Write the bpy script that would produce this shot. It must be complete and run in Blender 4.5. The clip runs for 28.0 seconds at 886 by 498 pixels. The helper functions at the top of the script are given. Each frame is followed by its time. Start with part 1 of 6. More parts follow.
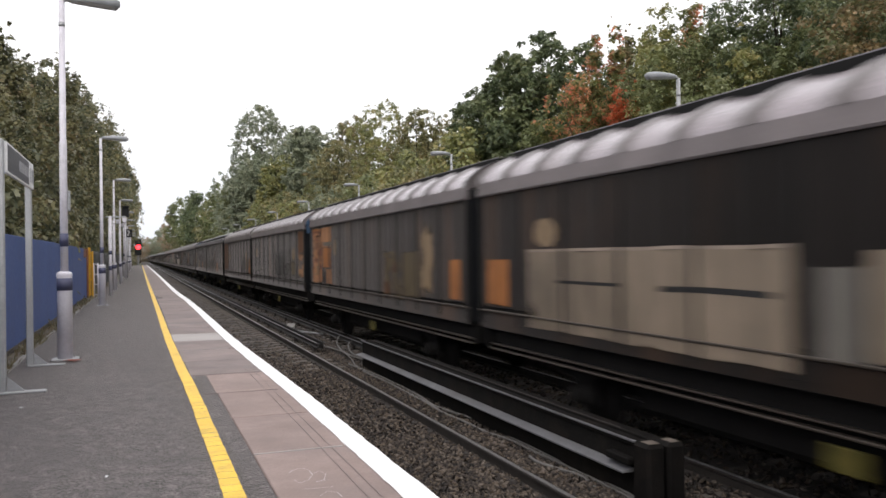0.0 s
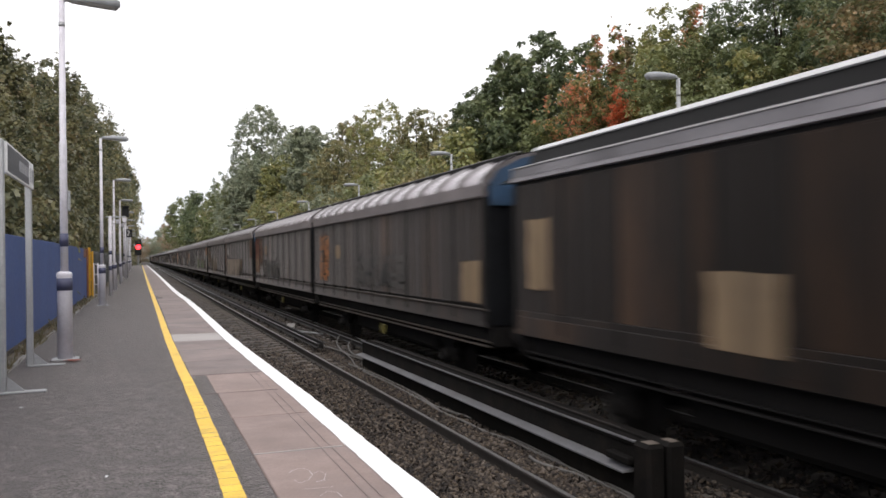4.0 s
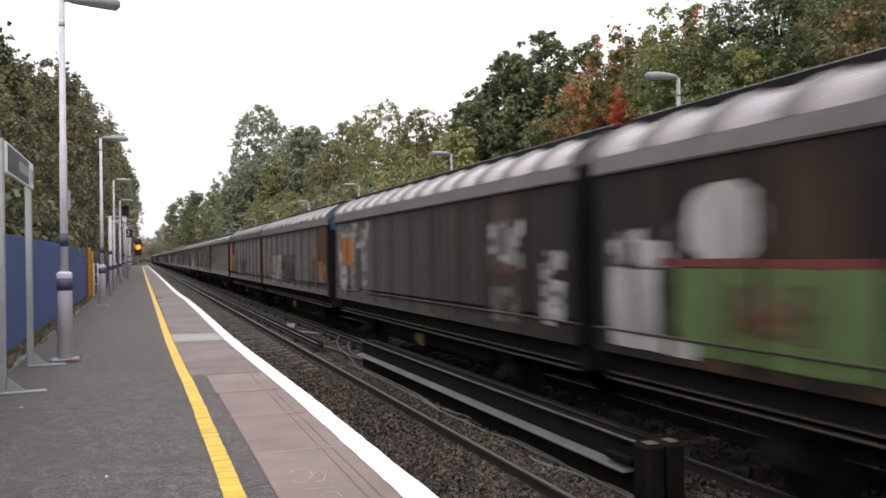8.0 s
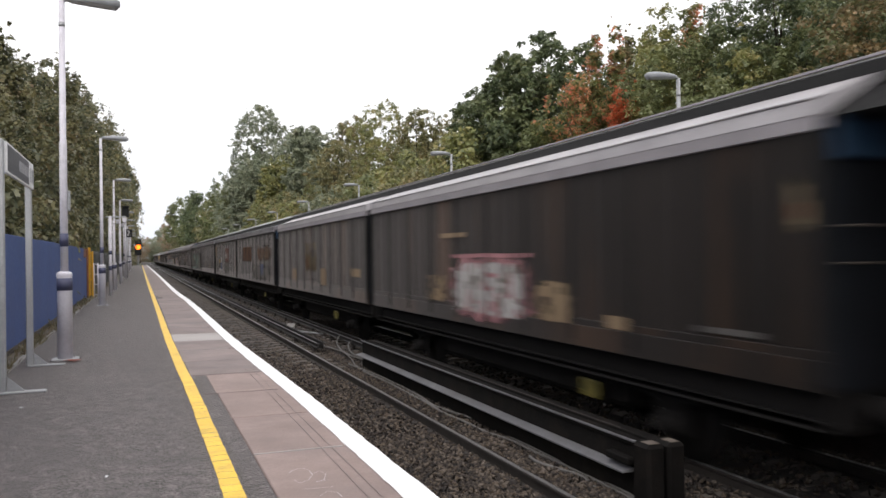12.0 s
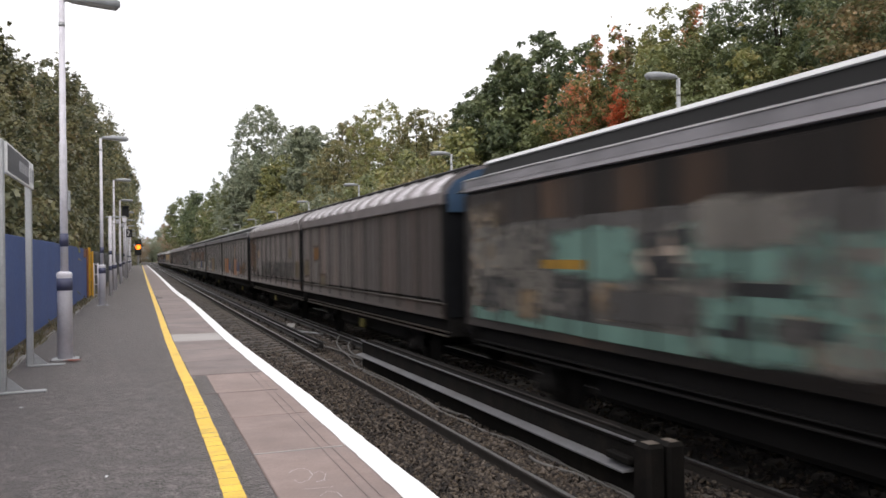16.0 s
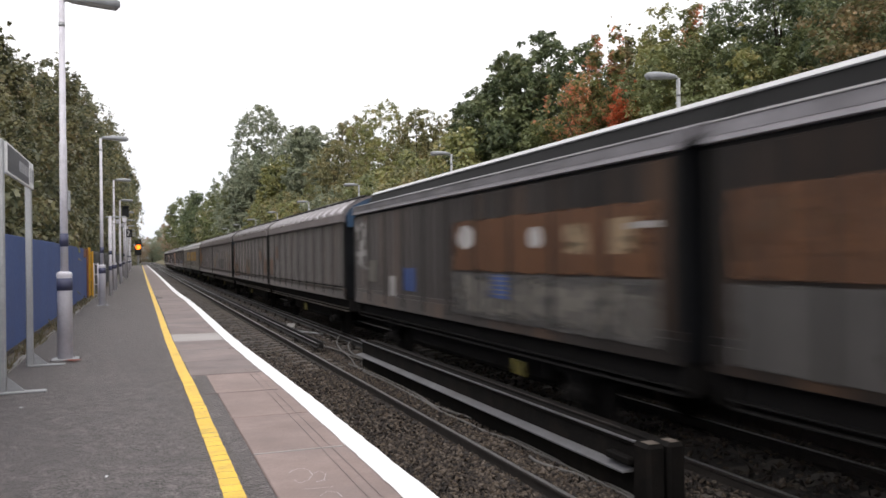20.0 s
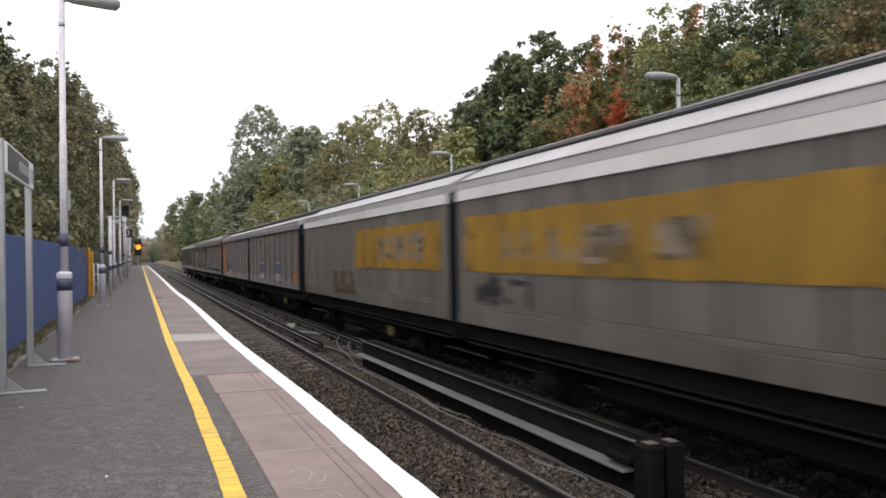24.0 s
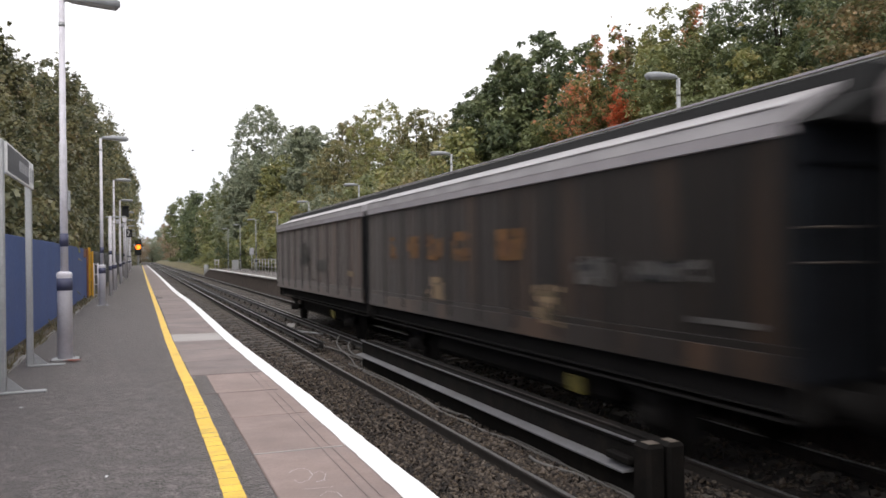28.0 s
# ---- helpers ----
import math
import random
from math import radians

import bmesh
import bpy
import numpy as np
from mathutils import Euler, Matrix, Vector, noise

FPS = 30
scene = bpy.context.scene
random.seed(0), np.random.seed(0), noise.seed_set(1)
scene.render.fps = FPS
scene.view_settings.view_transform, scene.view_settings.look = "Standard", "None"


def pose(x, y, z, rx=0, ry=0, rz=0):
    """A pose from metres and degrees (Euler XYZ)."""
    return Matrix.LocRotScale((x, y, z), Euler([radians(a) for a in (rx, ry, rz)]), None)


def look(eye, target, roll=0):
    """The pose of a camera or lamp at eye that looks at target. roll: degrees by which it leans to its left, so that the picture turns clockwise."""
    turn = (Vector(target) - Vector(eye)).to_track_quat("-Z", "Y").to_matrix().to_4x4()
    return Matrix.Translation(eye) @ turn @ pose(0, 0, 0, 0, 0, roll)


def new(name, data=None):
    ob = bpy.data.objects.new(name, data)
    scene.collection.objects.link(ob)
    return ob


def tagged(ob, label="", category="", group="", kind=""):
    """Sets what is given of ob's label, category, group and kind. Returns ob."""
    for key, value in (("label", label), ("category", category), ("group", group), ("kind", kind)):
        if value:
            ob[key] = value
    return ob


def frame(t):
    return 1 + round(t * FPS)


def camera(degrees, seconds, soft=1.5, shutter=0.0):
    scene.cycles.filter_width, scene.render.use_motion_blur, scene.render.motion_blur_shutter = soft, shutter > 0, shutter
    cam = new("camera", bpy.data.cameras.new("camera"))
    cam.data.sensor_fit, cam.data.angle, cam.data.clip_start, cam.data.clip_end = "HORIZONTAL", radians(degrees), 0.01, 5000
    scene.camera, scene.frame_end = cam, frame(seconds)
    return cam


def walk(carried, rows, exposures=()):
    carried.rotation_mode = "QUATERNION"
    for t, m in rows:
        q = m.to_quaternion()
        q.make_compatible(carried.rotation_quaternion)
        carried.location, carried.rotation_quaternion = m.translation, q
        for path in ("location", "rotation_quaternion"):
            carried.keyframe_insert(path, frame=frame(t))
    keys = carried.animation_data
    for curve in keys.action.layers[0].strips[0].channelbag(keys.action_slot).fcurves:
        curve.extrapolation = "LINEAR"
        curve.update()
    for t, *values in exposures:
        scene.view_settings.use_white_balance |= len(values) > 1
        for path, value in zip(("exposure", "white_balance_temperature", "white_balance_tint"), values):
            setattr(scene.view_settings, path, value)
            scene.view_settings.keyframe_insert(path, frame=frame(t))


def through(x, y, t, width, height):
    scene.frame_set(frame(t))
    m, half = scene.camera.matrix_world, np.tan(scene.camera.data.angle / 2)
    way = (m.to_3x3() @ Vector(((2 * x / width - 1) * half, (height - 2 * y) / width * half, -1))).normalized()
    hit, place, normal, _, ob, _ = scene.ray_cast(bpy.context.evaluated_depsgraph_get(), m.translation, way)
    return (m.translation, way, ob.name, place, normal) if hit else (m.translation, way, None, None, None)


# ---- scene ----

# ---------------------------------------------------------------- camera
EYE = Vector((0.0, 0.0, 1.38))
YAW, TILT, ROLL = radians(20.59), radians(0.38), -0.8
AIM = EYE + Vector((math.sin(YAW) * math.cos(TILT), math.cos(YAW) * math.cos(TILT), math.sin(TILT)))
cam = camera(57.5, 28.0, soft=1.6, shutter=0.6)
walk(cam, [(0.0, look(EYE, AIM, ROLL)), (28.0, look(EYE, AIM, ROLL))], [(0.0, 0.05, 6380.0, 12.0), (28.0, 0.05, 6380.0, 12.0)])

# ---------------------------------------------------------------- light: thick overcast
world = bpy.data.worlds.new("overcast_sky")
scene.world = world
world.use_nodes = True
wn, wl = world.node_tree.nodes, world.node_tree.links
sky = wn.new("ShaderNodeTexSky")
sky.sky_type, sky.sun_disc = "NISHITA", False
sky.sun_elevation, sky.sun_rotation = radians(42), radians(200)
sky.dust_density, sky.ozone_density = 6.0, 1.0
pale = wn.new("ShaderNodeHueSaturation")
pale.inputs["Saturation"].default_value = 0.10
pale.inputs["Value"].default_value = 1.0
cloud = wn.new("ShaderNodeMix")
cloud.data_type, cloud.inputs["Factor"].default_value = "RGBA", 0.72
cloud.inputs["B"].default_value = (9.9, 9.8, 9.85, 1)
wl.new(sky.outputs["Color"], pale.inputs["Color"])
wl.new(pale.outputs["Color"], cloud.inputs["A"])
# an overcast sky is brightest overhead and greyer towards the horizon
way, height_, dome_, fade = wn.new("ShaderNodeTexCoord"), wn.new("ShaderNodeSeparateXYZ"), wn.new("ShaderNodeMapRange"), wn.new("ShaderNodeMix")
dome_.inputs["From Min"].default_value, dome_.inputs["From Max"].default_value = 0.02, 0.17
fade.data_type = "RGBA"
fade.inputs["A"].default_value, fade.inputs["B"].default_value = (0.82, 0.85, 0.88, 1), (1, 1, 1, 1)
grade = wn.new("ShaderNodeMix")
grade.data_type, grade.blend_type, grade.inputs["Factor"].default_value = "RGBA", "MULTIPLY", 1.0
wl.new(way.outputs["Generated"], height_.inputs[0])
wl.new(height_.outputs["Z"], dome_.inputs["Value"])
wl.new(dome_.outputs["Result"], fade.inputs["Factor"])
wl.new(cloud.outputs["Result"], grade.inputs["A"])
wl.new(fade.outputs["Result"], grade.inputs["B"])
wl.new(grade.outputs["Result"], wn["Background"].inputs["Color"])
wn["Background"].inputs["Strength"].default_value = 0.156
sun = new("sun", bpy.data.lights.new("sun", "SUN"))
sun.data.energy, sun.data.angle, sun.data.color = 0.9, radians(50), (1.0, 0.91, 0.82)
sun.matrix_world = look((0, 0, 50), (12, 26, 0))

# ---------------------------------------------------------------- plan, in metres
RAIL = -0.915                     # rail head; the platform surface is at 0
EDGE = 1.56                       # edge of the near platform
TRACK_1, TRACK_2 = 3.02, 6.41     # track centres
EDGE_2 = 7.92                     # edge of the far platform
BED = -1.10                       # ballast
FENCE = -1.75
PITCH = 13.888                    # one van with its share of the couplings


# ---------------------------------------------------------------- mesh tools
class Shape:
    def __init__(self):
        self.v, self.f = [], []

    def add(self, verts, faces):
        n = len(self.v)
        self.v += [tuple(p) for p in verts]
        self.f += [tuple(i + n for i in q) for q in faces]
        return self

    def box(self, x0, x1, y0, y1, z0, z1, b=0.0):
        if b <= 0:
            return self.add([(x, y, z) for x in (x0, x1) for y in (y0, y1) for z in (z0, z1)],
                            [(0, 1, 3, 2), (4, 6, 7, 5), (0, 4, 5, 1), (2, 3, 7, 6), (0, 2, 6, 4), (1, 5, 7, 3)])
        c, h = ((x0 + x1) / 2, (y0 + y1) / 2, (z0 + z1) / 2), ((x1 - x0) / 2, (y1 - y0) / 2, (z1 - z0) / 2)
        b = min(b, min(h) * 0.9)
        verts, at = [], {}
        for s in ((a, d, e) for a in (-1, 1) for d in (-1, 1) for e in (-1, 1)):
            for k in range(3):
                at[s, k] = len(verts)
                verts.append(tuple(c[j] + s[j] * (h[j] - (0 if j == k else b)) for j in range(3)))
        faces = []
        for k in range(3):
            i, j = (k + 1) % 3, (k + 2) % 3
            for a in (-1, 1):
                q = []
                for d, e in ((-1, -1), (1, -1), (1, 1), (-1, 1)):
                    s = [0, 0, 0]
                    s[k], s[i], s[j] = a, d, e
                    q.append(at[tuple(s), k])
                faces.append(q if a > 0 else q[::-1])
            for d in (-1, 1):
                for e in (-1, 1):
                    s0, s1 = [0, 0, 0], [0, 0, 0]
                    s0[k], s0[i], s0[j] = -1, d, e
                    s1[k], s1[i], s1[j] = 1, d, e
                    q = [at[tuple(s0), i], at[tuple(s1), i], at[tuple(s1), j], at[tuple(s0), j]]
                    faces.append(q if d * e < 0 else q[::-1])
        for s in ((a, d, e) for a in (-1, 1) for d in (-1, 1) for e in (-1, 1)):
            q = [at[s, 0], at[s, 1], at[s, 2]]
            faces.append(q if s[0] * s[1] * s[2] > 0 else q[::-1])
        return self.add(verts, faces)

    def prism(self, outline, y0, y1, steps=1):
        """An outline of (x, z), drawn out along y."""
        n = len(outline)
        verts = [(x, y0 + (y1 - y0) * k / steps, z) for k in range(steps + 1) for x, z in outline]
        faces = [(k * n + i, k * n + (i + 1) % n, (k + 1) * n + (i + 1) % n, (k + 1) * n + i) for k in range(steps) for i in range(n)]
        return self.add(verts, faces + [tuple(range(n))[::-1], tuple(range(steps * n, steps * n + n))])

    def tube(self, points, r, n=10, caps=True):
        """A round bar through points; r may be one radius or one for each point."""
        points = [Vector(p) for p in points]
        rs = r if isinstance(r, (list, tuple)) else [r] * len(points)
        verts, faces = [], []
        for k, p in enumerate(points):
            d = (points[min(k + 1, len(points) - 1)] - points[max(k - 1, 0)]).normalized()
            a = d.cross(Vector((0, 1, 0)) if abs(d.y) < 0.9 else Vector((1, 0, 0))).normalized()
            b = d.cross(a)
            verts += [p + rs[k] * (math.cos(t) * a + math.sin(t) * b) for t in (2 * math.pi * i / n for i in range(n))]
        for k in range(len(points) - 1):
            faces += [(k * n + i, k * n + (i + 1) % n, k * n + n + (i + 1) % n, k * n + n + i) for i in range(n)]
        if caps:
            faces += [tuple(range(n))[::-1], tuple(range(len(verts) - n, len(verts)))]
        return self.add(verts, faces)


def mesh(name, shape, material, smooth=False):
    me = bpy.data.meshes.new(name)
    me.from_pydata(shape.v, [], shape.f)
    me.update()
    if smooth:
        me.polygons.foreach_set("use_smooth", [True] * len(me.polygons))
    if material:
        me.materials.append(material)
    return me


def part(name, shape, material, parent=None, label="", place=None, smooth=False):
    """One mesh object, under a thing or a part. shape: a Shape or a mesh that is there already."""
    me = mesh(name, shape, material, smooth) if isinstance(shape, Shape) else shape
    ob = new(name, me)
    if material and not isinstance(shape, Shape) and me.materials and me.materials[0] != material:
        ob.material_slots[0].link = "OBJECT"
        ob.material_slots[0].material = material
    ob.parent = parent
    if place is not None:
        ob.matrix_basis = place
    return tagged(ob, label)


def thing(name, label, category, group="", place=None, kind=""):
    ob = new(name)
    ob.empty_display_size = 0.2
    if place is not None:
        ob.matrix_basis = place
    return tagged(ob, label, category, group, kind)


# ---------------------------------------------------------------- materials
def material(name, colour, rough=0.8, metal=0.0, var=0.25, scale=2.0, fine=60.0, bump=0.15, depth=0.004, stretch=(1, 1, 1),
             stain=None, stain_scale=0.6, stain_amount=0.5, rnd=0.0, spec=0.4, sheen=0.0, grit_mix=0.35, grit_lo=0.35, grit_hi=0.75):
    m = bpy.data.materials.new(name)
    m.use_nodes = True
    n, l = m.node_tree.nodes, m.node_tree.links
    p = n["Principled BSDF"]
    p.inputs["Roughness"].default_value, p.inputs["Metallic"].default_value = rough, metal
    p.inputs["Specular IOR Level"].default_value = spec
    # sheen pales surfaces seen at a grazing angle
    p.inputs["Sheen Weight"].default_value, p.inputs["Sheen Roughness"].default_value, p.inputs["Sheen Tint"].default_value = sheen, 0.35, (0.52, 0.485, 0.475, 1)
    co, mp = n.new("ShaderNodeTexCoord"), n.new("ShaderNodeMapping")
    mp.inputs["Scale"].default_value = stretch
    l.new(co.outputs["Object"], mp.inputs["Vector"])
    src = mp.outputs["Vector"]
    info = n.new("ShaderNodeObjectInfo")
    shift = n.new("ShaderNodeVectorMath")
    shift.operation = "MULTIPLY_ADD"
    shift.inputs[1].default_value = (37.0, 37.0, 37.0)
    l.new(info.outputs["Random"], shift.inputs[0])
    l.new(src, shift.inputs[2])
    src = shift.outputs["Vector"]

    def noise_at(s, detail=5.0, rough_=0.6):
        t = n.new("ShaderNodeTexNoise")
        t.inputs["Scale"].default_value, t.inputs["Detail"].default_value, t.inputs["Roughness"].default_value = s, detail, rough_
        l.new(src, t.inputs["Vector"])
        return t.outputs["Fac"]

    def mixed(fac, a, b):
        x = n.new("ShaderNodeMix")
        x.data_type = "RGBA"
        for key, val in (("A", a), ("B", b)):
            if isinstance(val, tuple):
                x.inputs[key].default_value = (*val, 1)
            else:
                l.new(val, x.inputs[key])
        if isinstance(fac, float):
            x.inputs["Factor"].default_value = fac
        else:
            l.new(fac, x.inputs["Factor"])
        return x.outputs["Result"]

    def ramp(fac, lo, hi, top=1.0):
        r = n.new("ShaderNodeMapRange")
        r.inputs["From Min"].default_value, r.inputs["From Max"].default_value, r.inputs["To Max"].default_value = lo, hi, top
        l.new(fac, r.inputs["Value"])
        return r.outputs["Result"]

    dark, light = tuple(c * (1 - var) for c in colour), tuple(min(1.0, c * (1 + var)) for c in colour)
    tone = mixed(ramp(noise_at(scale), 0.3, 0.7), dark, light)
    grit = noise_at(fine, 3.0)
    tone = mixed(ramp(grit, grit_lo, grit_hi, grit_mix), tone, tuple(c * (1 - var) * 0.7 for c in colour))
    if stain:
        tone = mixed(ramp(noise_at(stain_scale, 6.0, 0.65), 0.5, 0.66, stain_amount), tone, stain)
    if rnd:
        hv = n.new("ShaderNodeHueSaturation")
        r = n.new("ShaderNodeMapRange")
        r.inputs["To Min"].default_value, r.inputs["To Max"].default_value = 1 - rnd, 1 + rnd
        l.new(info.outputs["Random"], r.inputs["Value"])
        l.new(r.outputs["Result"], hv.inputs["Value"])
        l.new(tone, hv.inputs["Color"])
        tone = hv.outputs["Color"]
    l.new(tone, p.inputs["Base Color"])
    rr = n.new("ShaderNodeMapRange")
    rr.inputs["To Min"].default_value, rr.inputs["To Max"].default_value = max(0.05, rough - 0.12), min(1.0, rough + 0.12)
    l.new(grit, rr.inputs["Value"])
    l.new(rr.outputs["Result"], p.inputs["Roughness"])
    if bump:
        b = n.new("ShaderNodeBump")
        b.inputs["Strength"].default_value, b.inputs["Distance"].default_value = bump, depth
        l.new(grit, b.inputs["Height"])
        l.new(b.outputs["Normal"], p.inputs["Normal"])
    return m


def leaf_material(name, colours, through=0.36, patch=0.8, each=0.42, shift=0.62):
    """Leaves that differ one by one and in patches."""
    m = bpy.data.materials.new(name)
    m.use_nodes = True
    n, l = m.node_tree.nodes, m.node_tree.links
    p, out = n["Principled BSDF"], n["Material Output"]
    p.inputs["Roughness"].default_value = 0.42 if through else 0.85
    p.inputs["Specular IOR Level"].default_value = 0.5 if through else 0.2
    geo, co, tex = n.new("ShaderNodeNewGeometry"), n.new("ShaderNodeTexCoord"), n.new("ShaderNodeTexNoise")
    tex.inputs["Scale"].default_value, tex.inputs["Detail"].default_value = patch, 3.0
    l.new(co.outputs["Object"], tex.inputs["Vector"])
    a = n.new("ShaderNodeMath")
    a.operation, a.inputs[1].default_value = "MULTIPLY", each
    l.new(geo.outputs["Random Per Island"], a.inputs[0])
    b = n.new("ShaderNodeMath")
    b.operation, b.inputs[1].default_value = "MULTIPLY_ADD", 1.9 if through else 0.25
    l.new(tex.outputs["Fac"], b.inputs[0])
    l.new(a.outputs["Value"], b.inputs[2])
    c = n.new("ShaderNodeMath")
    c.operation, c.inputs[1].default_value = "SUBTRACT", shift if through else 0.14
    l.new(b.outputs["Value"], c.inputs[0])
    r = n.new("ShaderNodeValToRGB")
    while len(r.color_ramp.elements) < len(colours):
        r.color_ramp.elements.new(0.5)
    for k, (e, col) in enumerate(zip(r.color_ramp.elements, colours)):
        e.position, e.color = k / (len(colours) - 1), (*col, 1)
    l.new(c.outputs["Value"], r.inputs["Fac"])
    l.new(r.outputs["Color"], p.inputs["Base Color"])
    t, mix = n.new("ShaderNodeBsdfTranslucent"), n.new("ShaderNodeMixShader")
    l.new(r.outputs["Color"], t.inputs["Color"])
    mix.inputs["Fac"].default_value = through
    l.new(p.outputs["BSDF"], mix.inputs[1])
    l.new(t.outputs["BSDF"], mix.inputs[2])
    l.new(mix.outputs["Shader"], out.inputs["Surface"])
    return m


def glow_material(name, colour, strength):
    m = bpy.data.materials.new(name)
    m.use_nodes = True
    p = m.node_tree.nodes["Principled BSDF"]
    p.inputs["Base Color"].default_value = (*colour, 1)
    p.inputs["Emission Color"].default_value, p.inputs["Emission Strength"].default_value = (*colour, 1), strength
    return m


ASPHALT = material("asphalt", (0.150, 0.133, 0.127), 0.85, var=0.62, scale=10.0, fine=55, bump=1.0, depth=0.05, sheen=0.48, stain=(0.070, 0.063, 0.061), stain_scale=2.6, stain_amount=0.8, grit_mix=1.0, grit_lo=0.44, grit_hi=0.58)
SLAB = material("concrete_slab", (0.275, 0.210, 0.190), 0.82, var=0.18, scale=2.0, fine=70, bump=0.45, stain=(0.20, 0.16, 0.15), stain_scale=1.2, rnd=0.13)
SLAB_OLD = material("grimy_slab", (0.212, 0.168, 0.157), 0.80, sheen=0.35, var=0.20, scale=2.0, fine=70, bump=0.25, stain=(0.11, 0.10, 0.10), stain_scale=1.2, rnd=0.12)
SLAB_NEW = material("pale_slab", (0.36, 0.335, 0.32), 0.85, var=0.1, scale=2.0, fine=70, bump=0.2)
WHITE_LINE = material("white_line_paint", (0.82, 0.82, 0.82), 0.6, var=0.04, scale=2.0, fine=40, bump=0.1, stain=(0.62, 0.61, 0.60), stain_scale=3.0, stain_amount=0.4)
YELLOW_LINE = material("yellow_line_paint", (0.82, 0.53, 0.06), 0.55, var=0.10, scale=6.0, fine=60, bump=0.4, depth=0.006, stain=(0.52, 0.34, 0.07), stain_scale=7.0, stain_amount=0.7, rnd=0.06)
CONCRETE = material("concrete", (0.26, 0.25, 0.235), 0.88, var=0.2, scale=1.5, fine=40, bump=0.3, stain=(0.13, 0.12, 0.11), stain_scale=0.8)
BALLAST = material("ballast_bed", (0.058, 0.051, 0.047), 0.95, var=0.45, scale=18, fine=45, bump=1.0, depth=0.05)
CHALK = material("faint_chalk", (0.50, 0.44, 0.42), 0.9, var=0.2, scale=30.0, fine=90, bump=0.0)
STONE = leaf_material("ballast_stone", ((0.018, 0.016, 0.015), (0.041, 0.034, 0.030), (0.060, 0.049, 0.041), (0.092, 0.071, 0.053), (0.140, 0.118, 0.100)), 0.0, 0.9, 1.0)
SLEEPER = material("concrete_sleeper", (0.105, 0.092, 0.08), 0.9, var=0.2, scale=2.0, fine=50, bump=0.3, stain=(0.12, 0.09, 0.07), stain_scale=2.0, rnd=0.12)
RUST = material("rusty_rail_side", (0.026, 0.021, 0.018), 0.85, var=0.3, scale=6, fine=80, bump=0.3)
STEEL = material("worn_rail_steel", (0.30, 0.295, 0.29), 0.30, metal=0.6, var=0.12, scale=3, fine=80, bump=0.05)
DARK_STEEL = material("blackened_steel", (0.016, 0.0148, 0.014), 0.6, var=0.4, scale=3, fine=50, bump=0.2, spec=0.25, stain=(0.032, 0.026, 0.022), stain_scale=1.5)
FLANGE = material("weathered_flange", (0.25, 0.25, 0.26), 0.38, metal=0.5, var=0.2, scale=2.0, fine=50, bump=0.1, stain=(0.17, 0.16, 0.155), stain_scale=1.5)
GIRDER_STEEL = material("sooty_girder_steel", (0.0085, 0.0075, 0.0068), 0.75, var=0.4, scale=3, fine=50, bump=0.2, spec=0.10, stain=(0.018, 0.013, 0.010), stain_scale=1.5)
WORN_BROWN = material("rubbed_brown_metal", (0.13, 0.108, 0.09), 0.7, var=0.4, scale=14, fine=60, bump=0.3)
CABLE = material("grey_cable", (0.115, 0.108, 0.102), 0.6, var=0.2, scale=3, fine=60, bump=0.05)
GRASS = material("rough_grass", (0.050, 0.055, 0.026), 0.95, var=0.5, scale=0.7, fine=12, bump=1.0, depth=0.08, stain=(0.10, 0.085, 0.05), stain_scale=0.25)
DRY_GRASS = material("dry_verge_grass", (0.135, 0.115, 0.058), 0.95, var=0.4, scale=1.5, fine=20, bump=1.0, depth=0.05, stain=(0.075, 0.075, 0.035), stain_scale=0.7)
EARTH = material("verge_earth", (0.125, 0.105, 0.082), 0.95, var=0.4, scale=3.0, fine=35, bump=0.8, depth=0.02, stain=(0.05, 0.065, 0.025), stain_scale=2.0)
HOARDING = material("blue_hoarding", (0.050, 0.092, 0.255), 0.55, var=0.12, scale=1.2, fine=30, bump=0.05, stain=(0.070, 0.098, 0.21), stain_scale=0.8, stretch=(1, 1, 0.4))
LAMP_WHITE = material("lilac_white_paint", (0.62, 0.60, 0.65), 0.5, var=0.06, scale=3.0, fine=30, bump=0.05, stain=(0.38, 0.37, 0.38), stain_scale=2.0)
LAMP_BLUE = material("navy_band_paint", (0.062, 0.066, 0.118), 0.5, var=0.1, scale=3.0, fine=30, bump=0.05)
GALV = material("galvanised_steel", (0.36, 0.365, 0.37), 0.5, metal=0.3, var=0.12, scale=4.0, fine=40, bump=0.05)
DULL_GALV = material("weathered_fence_steel", (0.10, 0.10, 0.095), 0.7, metal=0.2, var=0.25, scale=3.0, fine=40, bump=0.1)
LAMP_HEAD = material("grey_lamp_housing", (0.30, 0.31, 0.32), 0.45, var=0.1, scale=4.0, fine=40, bump=0.03)
LENS = material("frosted_lamp_lens", (0.55, 0.56, 0.56), 0.2, var=0.04, scale=6.0, fine=30, bump=0.0)
RUST_BOARD = material("faded_orange_board", (0.24, 0.105, 0.055), 0.8, var=0.3, scale=3.0, fine=30, bump=0.2, stain=(0.12, 0.07, 0.09), stain_scale=1.5)
YELLOW_PAINT = material("yellow_gate_paint", (0.60, 0.32, 0.02), 0.55, var=0.12, scale=3.0, fine=30, bump=0.1)
BLACK = material("matt_black", (0.012, 0.012, 0.013), 0.7, var=0.2, scale=4.0, fine=40, bump=0.05)
SIGN_WHITE = material("sign_white", (0.78, 0.78, 0.78), 0.4, var=0.03, scale=2.0, fine=30, bump=0.0)
